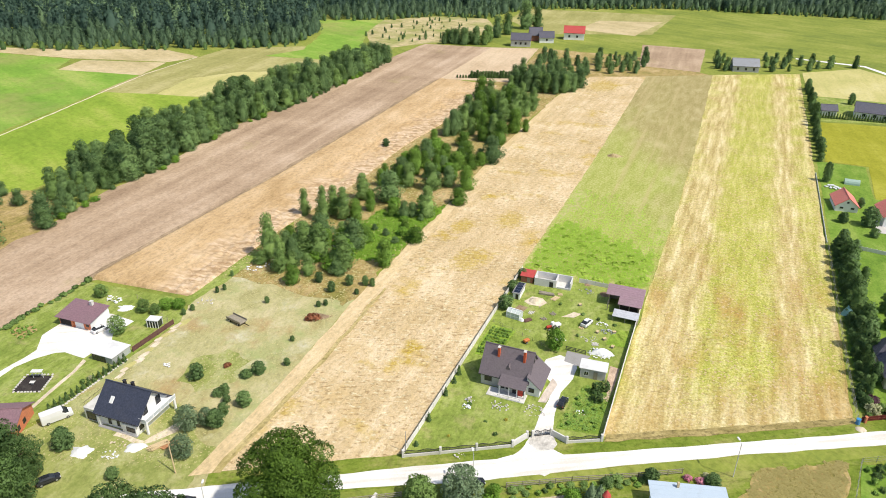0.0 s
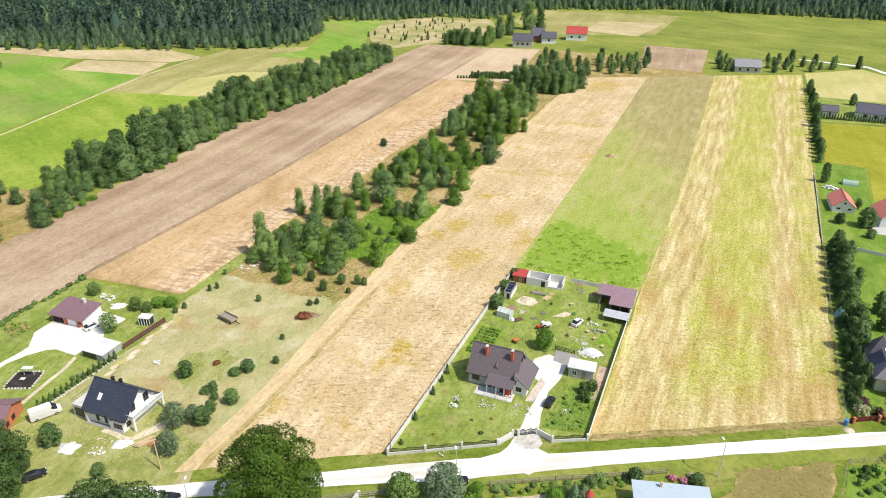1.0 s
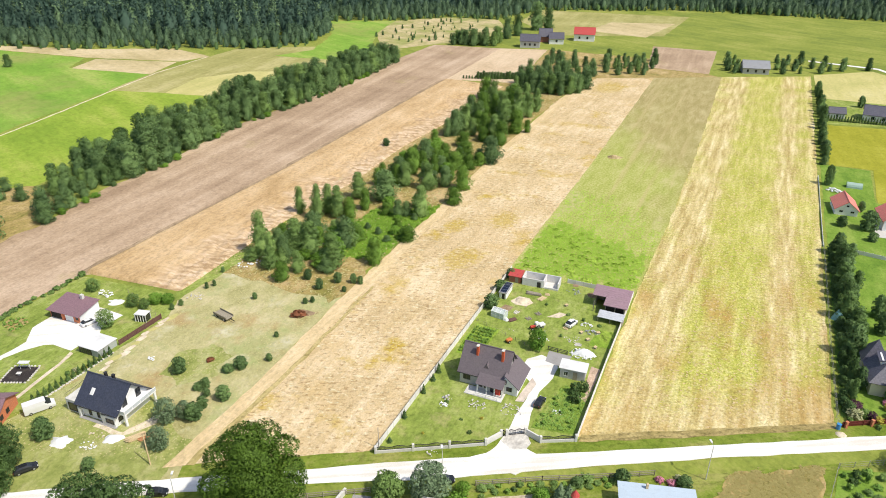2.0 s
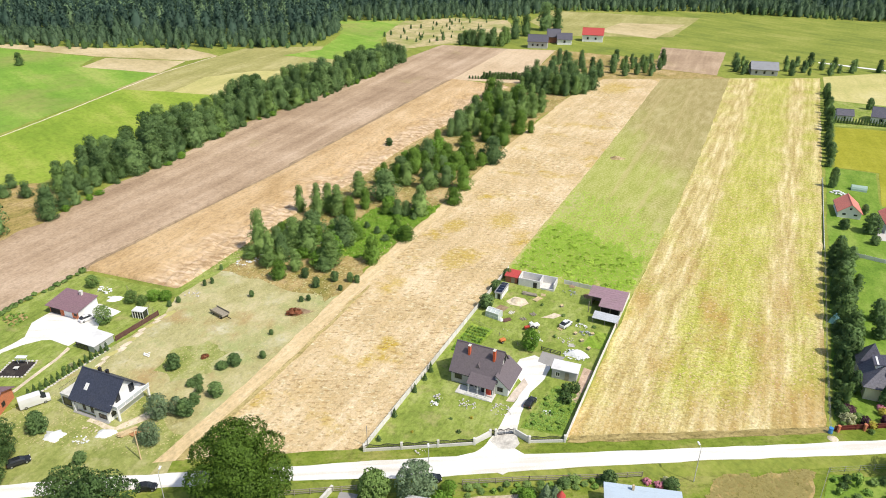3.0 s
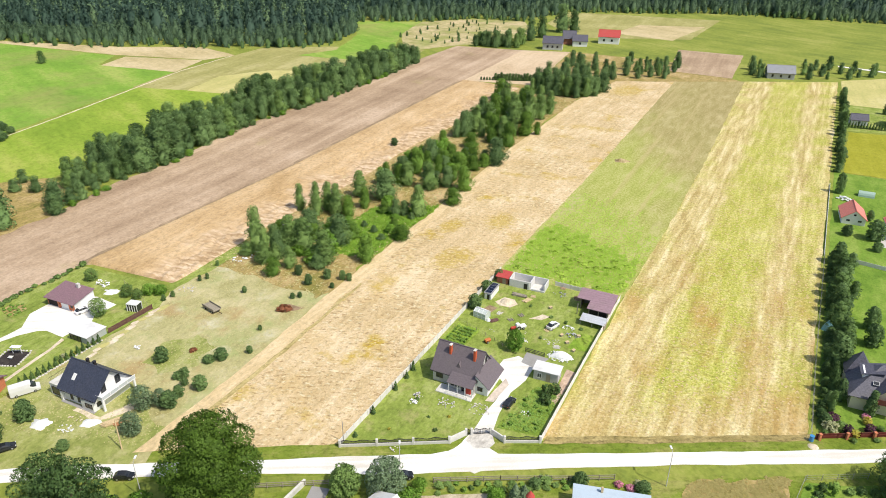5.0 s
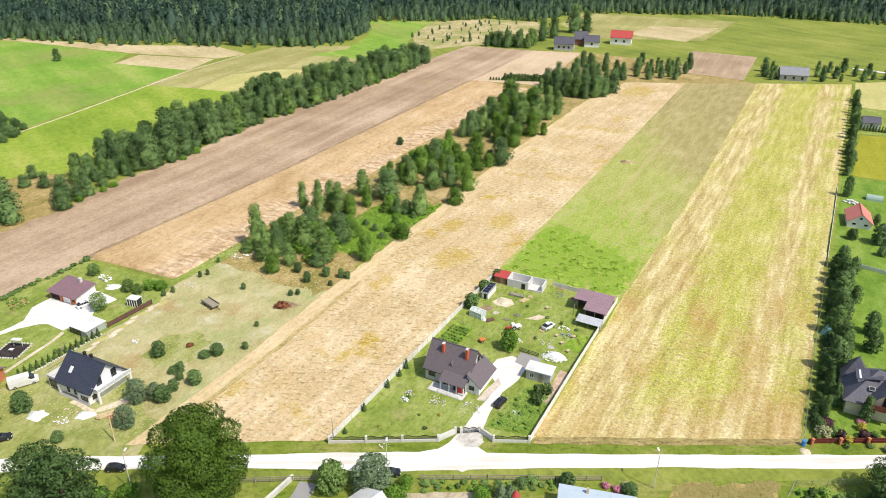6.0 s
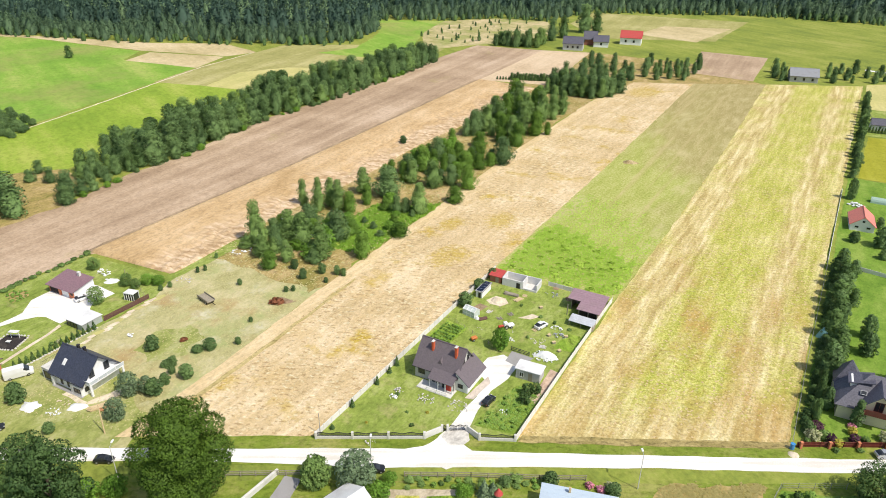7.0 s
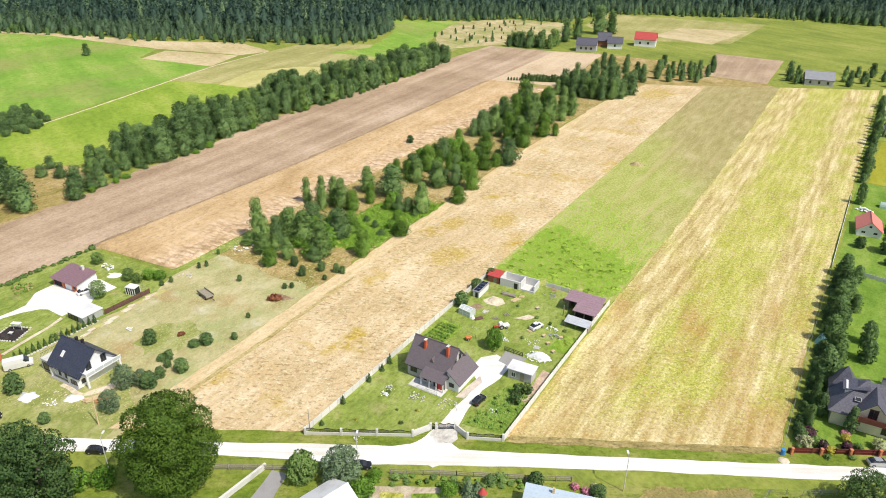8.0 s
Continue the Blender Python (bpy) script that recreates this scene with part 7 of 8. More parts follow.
def car(x, y, rz, paint, label, L=4.4, W=1.8, H=1.5, kind="car"):
    """Front towards +x."""
    c = thing("car" if kind == "car" else "van", x, y, label, "car" if kind == "car" else "van", rz, z=0.1)
    c.scale = (1 / UNIT,) * 3
    w, h = W / 2, H
    if kind == "car":
        body = [(-L / 2, w * 0.86, 0.35, h * 0.58, w * 0.78), (-L / 2 + 0.15, w * 0.97, 0.22, h * 0.66, w * 0.86), (-L * 0.2, w, 0.2, h * 0.66, w * 0.9), (L * 0.18, w, 0.2, h * 0.64, w * 0.9), (L / 2 - 0.25, w * 0.95, 0.22, h * 0.54, w * 0.82), (L / 2, w * 0.8, 0.34, h * 0.44, w * 0.7)]
        top = [(-L / 2 + 0.22, w * 0.84, h * 0.64, h * 0.72, w * 0.7), (-L / 2 + 0.75, w * 0.86, h * 0.62, h * 0.97, w * 0.66), (-L * 0.1, w * 0.87, h * 0.62, h, w * 0.68), (L * 0.1, w * 0.86, h * 0.62, h * 0.96, w * 0.66), (L * 0.27, w * 0.84, h * 0.6, h * 0.66, w * 0.7)]
    else:
        body = [(-L / 2, w * 0.95, 0.4, h * 0.97, w * 0.84), (-L / 2 + 0.1, w, 0.3, h, w * 0.9), (L * 0.16, w, 0.28, h, w * 0.9), (L * 0.2, w, 0.28, h * 0.98, w * 0.88), (L * 0.36, w * 0.98, 0.28, h * 0.58, w * 0.84), (L / 2 - 0.12, w * 0.94, 0.3, h * 0.48, w * 0.8), (L / 2, w * 0.85, 0.4, h * 0.4, w * 0.75)]
        top = [(L * 0.185, w * 0.985, h * 0.6, h * 0.9, w * 0.86), (L * 0.225, w * 0.99, h * 0.58, h * 0.93, w * 0.87), (L * 0.375, w * 0.96, h * 0.57, h * 0.60, w * 0.8)]
    part("body", loft(bmesh.new(), body), paint, c)
    g = part("cabin_glass", loft(bmesh.new(), top), GLASS, c)
    if kind == "car":
        part("roof", boxes([((-L * 0.08, 0, h * 0.985), (L * 0.33, W * 0.63, 0.05))], 0.02), paint, c)
        part("pillar", boxes([((-L * 0.1, s * w * 0.79, h * 0.8), (0.09, 0.06, h * 0.36)) for s in (-1, 1)]), paint, c)
    r = 0.33
    for sx in (-0.31, 0.31):
        for sy in (-1, 1):
            wheel(c, sx * L, sy * (w - 0.1), r)
    for s in (-1, 1):
        part("headlight", boxes([((L / 2 - 0.1, s * w * 0.66, h * 0.45), (0.14, 0.34, 0.16))], 0.03), LAMP_GLASS, c)
        part("tail_light", boxes([((-L / 2 + 0.02, s * w * 0.72, h * 0.52), (0.08, 0.22, 0.2))], 0.03), RED_PAINT, c)
    return c


car(-19.7, 98.0, 84, CAR_BLACK, "black estate car parked on the white drive", 4.0, 1.75, 1.5)
car(-21.4, 125.4, 72, CAR_WHITE, "white people carrier parked on the yard lawn", 4.0, 1.8, 1.7)
car(-98.2, 59.4, 62, CAR_WHITE, "white delivery van parked on grass", 6.2, 2.1, 2.6, "van")
car(-65.2, 53.6, 31, CAR_BLACK, "dark blue-black car parked on the roadside", 3.9, 1.7, 1.45)
car(-87.4, 48.6, 60, CAR_BLACK, "dark car parked in tree shade", 4.3, 1.8, 1.45)
car(-113.3, 82.6, 76, CAR_WHITE, "white car parked beside a brick garage", 4.2, 1.8, 1.5)
car(41.6, 119.2, 31, CAR_SILVER, "silver car parked on the verge", 4.4, 1.8, 1.5)
car(-27.4, 74.0, 35, CAR_BLACK, "dark car half hidden behind a plum tree", 4.2, 1.8, 1.5)


# ---- street lamps and poles ----
def street_lamp(x, y, h, rz, label="grey street lamp with pale lamp head"):
    p = thing("street_lamp", x, y, label, "street lamp", rz, group="street lamps")
    part("pole", tube(bmesh.new(), (0, 0, -0.1), (0, 0, h), 0.075, 0.05, 8), CONCRETE, p)
    part("arm", tube(bmesh.new(), (0, 0, h - 0.05), (0.7, 0, h + 0.15), 0.035, 0.03, 6), STEEL, p)
    hd = part("lamp_head", boxes([((0.95, 0, h + 0.17), (0.7, 0.3, 0.14))], 0.03), WHITE_FRAME, p)
    part("lens", boxes([((0.95, 0, h + 0.085), (0.5, 0.22, 0.04))]), LAMP_GLASS, hd)


street_lamp(9.1, 91.7, 6.8, 120)
street_lamp(-27.4, 73.3, 6.8, 120)
street_lamp(-59.9, 52.2, 6.8, 120)
pl = thing("wooden_pole", -70.9, 57.7, "leaning old wooden pole beside a willow bush", "pole")
part("pole", tube(bmesh.new(), (0, 0, -0.1), (-0.9, 0.6, 5.4), 0.12, 0.08, 8), WOOD_NEW, pl)
pl = thing("wooden_pole", -40.1, 76.2, "thin grey pole at the fence corner", "pole")
part("pole", tube(bmesh.new(), (0, 0, -0.1), (0, 0, 4.4), 0.06, 0.05, 8), CONC_DARK, pl)


# ---- clutter ----
def rock_mesh(seed, flat=0.6):
    bm = bmesh.new()
    bmesh.ops.create_icosphere(bm, subdivisions=1, radius=0.5)
    rng = random.Random(seed)
    for v in bm.verts:
        v.co *= rng.uniform(0.7, 1.2)
        v.co.z = v.co.z * flat + 0.18
    me = bpy.data.meshes.new("stone")
    bm.to_mesh(me)
    bm.free()
    return me


def heap(name, x, y, n, spread, size, mat, label, category, seed, tall=0.5):
    """A loose heap of stones, rubble or boards, each piece a part."""
    h = thing(name, x, y, label, category, z=0.1)
    rng = random.Random(seed)
    kinds = []
    for i in range(3):
        me = rock_mesh(seed * 5 + i)
        me.materials.append(mat)
        kinds.append(me)
    for i in range(n):
        ob = new("stone" if "stone" in name else "lump", kinds[i % 3])
        ob.parent = h
        a, r = rng.uniform(0, 6.28), spread * math.sqrt(rng.random())
        s = size * rng.uniform(0.5, 1.4)
        ob.matrix_basis = pose(r * math.cos(a), r * 0.7 * math.sin(a), max(0, tall * (1 - r / spread)) * rng.random(), 0, 0, rng.uniform(0, 360)) @ Matrix.Diagonal((s, s * rng.uniform(0.6, 1.2), s * 0.8, 1))
    return h


def mound(name, x, y, rx, ry, h, mat, label, category, rz=0.0, seed=1, rough=0.25):
    """A heap of loose earth, sand or brush with an uneven foot."""
    bm = bmesh.new()
    n, m = 22, 6
    top = bm.verts.new((0, 0, h))
    rings = []
    for j in range(1, m + 1):
        ring = []
        for i in range(n):
            a = 2 * math.pi * i / n
            q = 1 + rough * noise.noise(Vector((math.cos(a) * 1.7, math.sin(a) * 1.7, seed)))
            f = j / m
            z = h * (1 - f * f) ** 1.2 * (1 + rough * noise.noise(Vector((math.cos(a) * f * 3, math.sin(a) * f * 3, seed + 9)))) if j < m else -0.08
            ring.append(bm.verts.new((rx * q * f * math.cos(a), ry * q * f * math.sin(a), z)))
        rings.append(ring)
    for i in range(n):
        bm.faces.new((top, rings[0][i], rings[0][(i + 1) % n]))
    for a, b in zip(rings, rings[1:]):
        for i in range(n):
            j = (i + 1) % n
            bm.faces.new((a[i], b[i], b[j], a[j]))
    ob = link_mesh(name, bm, mat, smooth=True)
    ob.matrix_basis = pose(x, y, 0.06, 0, 0, rz)
    return tagged(ob, label, category)


def planks(name, x, y, rz, n, L, mat, label, category, seed, w=0.22, spread=1.0):
    h = thing(name, x, y, label, category, rz, z=0.1)
    rng = random.Random(seed)
    for i in range(n):
        k = i % 5
        p = part("plank", boxes([((0, 0, 0.06), (L * rng.uniform(0.7, 1.05), w, 0.12))], 0.01), mat, h)
        p.matrix_basis = pose(rng.uniform(-0.2, 0.2), (k - 2) * w * 1.1 * spread, (i // 5) * 0.13, 0, 0, rng.uniform(-5, 5))
    return h


heap("stone_heap", -35.2, 92.5, 25, 0.9, 0.34, STONE, "pile of pale stones in a garden fountain", "stone heap", 3, 1.0)
heap("stone_heap", -35.2, 90.6, 14, 1.0, 0.45, TARP, "scatter of white stones on the lawn", "stone heap", 4, 0.2)
heap("stone_heap", -23.9, 94.2, 46, 2.2, 0.3, STONE, "rockery of pale stones before the house", "rockery", 5, 0.25)
heap("stone_heap", -29.8, 93.0, 36, 1.8, 0.3, STONE, "rockery of pale stones before the terrace", "rockery", 6, 0.4)
heap("stone_heap", -31.8, 78.9, 10, 1.3, 0.3, STONE, "few pale stones in the front lawn", "rockery", 7, 0.1)
mound("rubble_sheet", -16.4, 116.2, 2.5, 1.2, 1.15, TARP, "white sheeting and rubble piled beside the pad", "rubble heap", 14, 31, 0.4)
heap("stone_heap", -16.6, 116.0, 80, 2.5, 0.34, TARP, "long heap of white rubble and sheeting", "rubble heap", 8, 1.2)
heap("stone_heap", -19.6, 120.2, 28, 1.9, 0.32, STONE, "ring of stones round a yard fireplace", "fire ring", 9, 0.1)
heap("stone_heap", -25.3, 117.8, 28, 1.3, 0.34, TARP, "white scrap heap beside a tree", "scrap heap", 10, 0.6)
heap("stone_heap", -16.9, 124.4, 35, 1.4, 0.34, STEEL, "grey scrap metal heap", "scrap heap", 11, 0.7)
heap("stone_heap", -18.4, 126.6, 28, 1.3, 0.34, TARP, "white and grey scrap heap", "scrap heap", 12, 0.7)
heap("stone_heap", -24.6, 139.2, 22, 1.6, 0.34, STEEL, "grey scrap beside the ruin", "scrap heap", 13, 0.5)
heap("stone_heap", -16.2, 97.3, 12, 1.1, 0.34, TARP, "white sacks on the overgrown bed", "sacks", 14, 0.3)
heap("stone_heap", -92.0, 78.9, 14, 1.1, 0.4, TARP, "pale rubble on dry grass", "rubble heap", 15, 0.3)
heap("stone_heap", -83.2, 56.6, 25, 1.6, 0.34, TARP, "white sheeting scraps on grass", "sheeting", 16, 0.2)
heap("stone_heap", -84.0, 58.9, 12, 1.4, 0.35, SAND, "pale building sand scraps", "sand heap", 17, 0.2)
heap("stone_heap", -101.0, 117.6, 16, 2.2, 0.6, TARP, "white stones at the grain field's edge", "stone heap", 18, 0.4)
heap("stone_heap", -98.6, 120.4, 10, 1.5, 0.6, STONE, "pale boulders under birches", "stone heap", 19, 0.4)
heap("stone_heap", -120.4, 92.9, 26, 2.2, 0.6, TARP, "white rubble behind the brick garage", "rubble heap", 20, 0.8)
heap("stone_heap", -101.5, 100.6, 20, 2.4, 0.35, STONE, "pale stones at the pasture's edge", "stone heap", 21, 0.2)
mound("sheeting", -88.2, 55.4, 1.9, 1.3, 0.5, TARP, "white sheeting over a heap on grass", "sheeting", 20, 3, 0.7)
mound("sheeting", -80.9, 59.4, 1.9, 1.1, 0.6, TARP, "white sheeting beside the white house", "sheeting", 35, 5, 0.6)
mound("sheeting", -115.2, 91.4, 2.2, 1.3, 0.3, TARP, "white sheeting spread on the lawn", "sheeting", 10, 6, 0.6)
mound("sand_mound", -34.0, 130.4, 1.7, 1.5, 0.7, SAND, "pale round heap of building sand", "sand heap", 0, 7)
mound("sand_mound", 28.7, 112.0, 1.0, 0.75, 0.3, SAND, "pale sand heap on the verge", "sand heap", 20, 8)
mound("earth_mound", -25.0, 142.2, 0.8, 0.7, 0.3, SOIL, "small brown earth heap", "earth heap", 0, 9)
mound("earth_mound", -20.3, 139.6, 1.4, 1.2, 0.5, SOIL, "brown earth heap behind the barn", "earth heap", 0, 10)
mound("hay_heap", -36.5, 237, 2.7, 1.7, 0.8, field("old_hay", [(0.30, 0.22, 0.10), (0.42, 0.33, 0.17), (0.55, 0.45, 0.26)], 3, 1, 0.3, 0, 0.6, 0.5).m, "brown hay heap in the green strip", "hay heap", 10, 11, 0.5)
BRUSH = Plant("brush_heap", "rust-red heap of cut brushwood", "brush heap", LEAF_RED, BARK, 1.1, 1.7, 900, 0.16, 0.0, "round", 131, 10, 0, 0.05)
BRUSH.put(-75.4, 104.2, 1.1, 2.0)
BRUSH.put(-81.4, 83.4, 0.7, 1.0, 40, "small rusty brushwood heap on pasture")
planks("timber_stack", -77.6, 61.2, 60, 15, 3.4, WOOD_NEW, "stack of fresh yellow timber on grass", "timber", 3)
planks("timber_stack", -76.2, 62.2, 60, 10, 2.8, BOARD_RUST, "stack of reddish boards beside willow bushes", "timber", 4)
planks("timber_stack", -32.6, 134.4, 5, 12, 3.4, WOOD, "stack of grey boards before the ruin", "timber", 5)
planks("timber_stack", -30.3, 133.2, 70, 6, 2.2, WOOD_NEW, "few pale boards on the lawn", "timber", 6)
planks("timber_stack", -33.4, 122.0, 50, 8, 2.2, WOOD_BROWN, "reddish board pile beside the greenhouse", "timber", 7)


def farm_trailer(x, y, rz, label, mat, L=5.0):
    t = thing("trailer", x, y, label, "trailer", rz)
    part("deck", boxes([((0, 0, 0.75), (L, 1.9, 0.16))], 0.02), mat, t)
    part("drawbar", boxes([((L / 2 + 0.8, 0, 0.6), (1.8, 0.12, 0.12))]), IRON, t)
    for s in (-1, 1):
        part("side_board", boxes([((0, s * 0.92, 1.0), (L, 0.06, 0.45))]), mat, t)
        for x_ in (-L * 0.3, L * 0.3):
            wheel(t, x_, s * 0.85, 0.36)


farm_trailer(-89.6, 96.6, -12, "old grey flat farm trailer in the pasture", WOOD, 4.4)


def tractor(x, y, rz):
    t = thing("tractor", x, y, "old red tractor with white load beside a tree", "tractor", rz, z=0.1)
    t.scale = (0.7, 0.7, 0.7)
    part("engine", boxes([((0.9, 0, 1.0), (1.7, 0.6, 0.7))], 0.08), RED_PAINT, t)
    part("cab", boxes([((-0.5, 0, 1.5), (1.1, 1.1, 1.3))], 0.08), TARP, t)
    part("load", boxes([((-2.2, 0, 0.9), (2.0, 1.5, 0.8))], 0.15), TARP, t)
    for s in (-1, 1):
        wheel(t, -0.6, s * 0.75, 0.7)
        wheel(t, 1.3, s * 0.6, 0.4)
        wheel(t, -2.2, s * 0.75, 0.4)


tractor(-27.9, 120.9, 230)
wb = thing("garden_cart", -31.2, 113.9, "orange garden cart on worn soil", "cart", 60, z=0.1)
part("tub", box(bmesh.new(), (0, 0, 0.55), (1.3, 0.8, 0.5), 0, 0.08), ORANGE_PAINT, wb)
for s in (-1, 1):
    wheel(wb, -0.3, s * 0.42, 0.28)
gh = thing("greenhouse", -36.4, 122.2, "small foil-clad greenhouse with pale wooden bars", "greenhouse", -8)
for px in (-1.5, -0.5, 0.5, 1.5):
    for py in (-0.95, 0.95):
        part("bar", boxes([((px, py, 0.75), (0.09, 0.09, 1.5))]), WHITE_FRAME, gh)
    for sy in (-1, 1):
        raf = part("rafter", boxes([((0, 0, 0), (0.09, 1.12, 0.08))]), WHITE_FRAME, gh)
        raf.matrix_basis = pose(px, sy * 0.48, 1.76, -sy * 28)
for py, pz in ((-0.95, 1.5), (0.95, 1.5), (0, 2.02), (-0.95, 0.75), (0.95, 0.75)):
    part("rail", boxes([((0, py, pz), (3.1, 0.08, 0.08))]), WHITE_FRAME, gh)
FOIL = surface("pale_foil", (0.60, 0.66, 0.62), 0.3, 0.5, vary=0.15, size=0.3, stain=0.4, dirt=(0.25, 0.32, 0.2))
part("foil", gable_body(2.96, 1.84, 1.46, 1.95), FOIL, gh)
sack = mound("white_sack", -34.5, 121.4, 0.6, 0.5, 0.7, TARP, "white sack standing beside the greenhouse", "sack", 0, 14, 0.3)
gs = thing("glass_shed", -104.3, 88.6, "small white garden glasshouse beside a board fence", "greenhouse", 15)
part("frame", boxes([((x, y, 0.9), (0.1, 0.1, 1.8)) for x in (-1.2, -0.6, 0, 0.6, 1.2) for y in (-0.9, 0.9)] + [((0, y, 1.75), (2.5, 0.1, 0.1)) for y in (-0.9, 0.9)]), WHITE_FRAME, gs)
part("roof", boxes([((0, 0, 1.85), (2.7, 2.0, 0.1))], 0.02), LAMP_GLASS, gs)
part("glazing", boxes([((0, 0, 0.85), (2.3, 1.7, 1.6))]), GLASS, gs)
bar = thing("barrel", 28.3, 113.4, "blue plastic barrel at the fence corner", "barrel", z=0.05)
part("body", tube(bmesh.new(), (0, 0, 0), (0, 0, 1.0), 0.38, 0.35, 12), BLUE_PAINT, bar)
part("lid", tube(bmesh.new(), (0, 0, 1.0), (0, 0, 1.05), 0.39, 0.39, 12), BLUE_PAINT, bar)
mound("tarpaulin", 29.9, 152.4, 1.3, 1.2, 2.2, TARP_BLUE, "teal tarpaulin over a heap behind the fence", "tarpaulin", 0, 12)
pt = thing("polytunnel", 38.4, 241.5, "pale green polytunnel on a lawn", "greenhouse", 0)
cov = bmesh.new()
prev = None
for k in range(9):
    a = math.pi * k / 8
    cur = [cov.verts.new((s * 2.2, 1.3 * math.cos(a), 1.6 * math.sin(a))) for s in (-1, 1)]
    if prev:
        cov.faces.new((prev[0], prev[1], cur[1], cur[0]))
    prev = cur
cov.faces.new([cov.verts.new((-2.2, 1.3 * math.cos(math.pi * k / 8), 1.6 * math.sin(math.pi * k / 8))) for k in range(9)])
part("foil", cov, surface("green_foil", (0.35, 0.48, 0.40), 0.4, 0.5), pt)
heap("stone_heap", 32.6, 235.5, 22, 2.2, 1.0, TARP, "white garden clutter beside a shed", "clutter", 23, 0.8)
slab("yard_right", [(41, 203), (60, 203), (60, 222), (43, 222), (41.5, 210)], 0.08, PAVING, "pale paved yard of a white house", 0.1)
slab("kitchen_garden", [(12.2, 94.4), (26.2, 102.6), (25.4, 96), (22, 80), (8, 80)], 0.07, SCRUB, "dry weedy kitchen garden south of the road", 1.6, 0.9)
slab("kitchen_bed", [(27.0, 94), (40, 100), (39, 107.6), (28.0, 102.6)], 0.08, LAWN_BRIGHT, "green kitchen garden bed", 0.5)
slab("garden_soil", [(-24.4, 71.6), (-14, 77.6), (-8, 68), (-20, 60)], 0.08, field("pale_garden_soil", [(0.40, 0.33, 0.22), (0.52, 0.44, 0.31), (0.62, 0.54, 0.40)], 4, 1.2, 0.4, 0, 0.5, 0.3).m, "pale soil of a flower garden", 0.4)
slab("yellow_bed", [(-21.6, 71.6), (-18.6, 73.4), (-16.6, 70), (-20, 67.8)], 0.11, field("yellow_flowers", [(0.30, 0.32, 0.05), (0.50, 0.48, 0.10), (0.66, 0.60, 0.22)], 3, 0.8, 0.3, 0, 0.8, 0.5, 0.4).m, "bed of yellow flowers", 0.3, 0.8)
slab("green_bed", [(-17.8, 73.8), (-13.8, 76.2), (-11.4, 71), (-15.6, 69.6)], 0.11, HERBS, "bed of green garden plants", 0.4, 0.8)
slab("soil_path", [(-38.6, 66), (-36, 66.8), (-33.6, 60), (-37, 58)], 0.09, CONC_DARK, "worn grey path to a garden gate", 0.4, 0.8)
FLOWER = [Plant("garden_shrub", t, "shrub", m, BARK, 1.6, 1.0, 700, 0.11, 0.0, "round", 141 + i, 16, 3) for i, (t, m) in enumerate((("yellow-leaved garden shrub in a flower bed", LEAF_YELLOW), ("dark purple-leaved shrub in a flower bed", LEAF_PURPLE), ("cream-flowered pale shrub in a flower bed", LEAF_WHITE), ("pink-flowered garden shrub in a flower bed", PETAL_PINK), ("small green garden shrub in a flower bed", LEAF_BIRCH), ("dark green low shrub in a flower bed", LEAF_DARK)))]
VEG = Plant("vegetable_plant", "pale green leafy plant in a garden bed", "plant", LEAF_VEG, BARK, 0.6, 0.5, 110, 0.12, 0.0, "round", 148, 8, 0, 0.03)
for k, x, y, h, r in [(2, 31.0, 117.6, 2.0, 1.5), (5, 30.0, 119.8, 1.8, 1.4), (4, 32.6, 118.6, 1.8, 1.2), (1, 33.6, 118.4, 1.8, 1.0), (0, 34.6, 117.9, 1.4, 0.9), (1, 37.0, 120.5, 1.6, 1.1), (0, 36.6, 122.6, 1.5, 1.0), (3, 36.4, 124.2, 0.9, 0.9), (5, 38.6, 121.4, 1.2, 0.9), (2, 41.5, 123.4, 1.9, 1.5), (1, 31.2, 121.0, 1.4, 1.4), (4, 30.2, 116.2, 0.9, 0.7), (4, 34.6, 116.4, 0.7, 0.7), (4, 38.0, 118.4, 0.7, 0.7), (3, 4.4, 88.3, 1.0, 0.9), (3, 6.2, 88.9, 1.1, 0.9), (3, 2.6, 88.3, 0.9, 0.8), (2, 5.2, 90.0, 0.8, 0.7), (4, -7.5, 83.4, 1.2, 1.4), (4, -21.5, 75.0, 1.0, 1.0)]:
    FLOWER[k].put(x, y, h, r, rngs.uniform(0, 360))
for x, y in scatter(PLOT, 0.9, 71, 900, 34):
    VEG.put(x, y, rngs.uniform(0.3, 0.6), rngs.uniform(0.35, 0.7), rngs.uniform(0, 360), "leafy vegetable plant in the western garden")
for k, x, y in BED_LATER:
    FLOWER[k].put(x, y, 0.9, 0.65, 30.0 * k)
for x, y in scatter([(-18.6, 92), (-12.6, 94), (-12.8, 104), (-17.0, 104), (-18.2, 100)], 1.2, 33, 600, 20):
    VEG.put(x, y, rngs.uniform(0.25, 0.7), rngs.uniform(0.3, 0.8), rngs.uniform(0, 360))
for x, y, h, r in [(-14.6, 103.5, 2.6, 1.4), (-14.2, 101.2, 2.2, 1.2), (-13.6, 105, 2.4, 1.2)]:
    FLOWER[5].put(x, y, h, r, rngs.uniform(0, 360), "dark green shrub beside the white shed")
for x, y in scatter([(-39.5, 76.8), (-25, 85.4), (-23.5, 92), (-39.5, 92)], 3.4, 35, 400, 5):
    FLOWER[rngs.choice((4, 5, 5, 0))].put(x, y, rngs.uniform(0.3, 0.8), rngs.uniform(0.25, 0.6), rngs.uniform(0, 360), "tiny shrub in the front lawn")
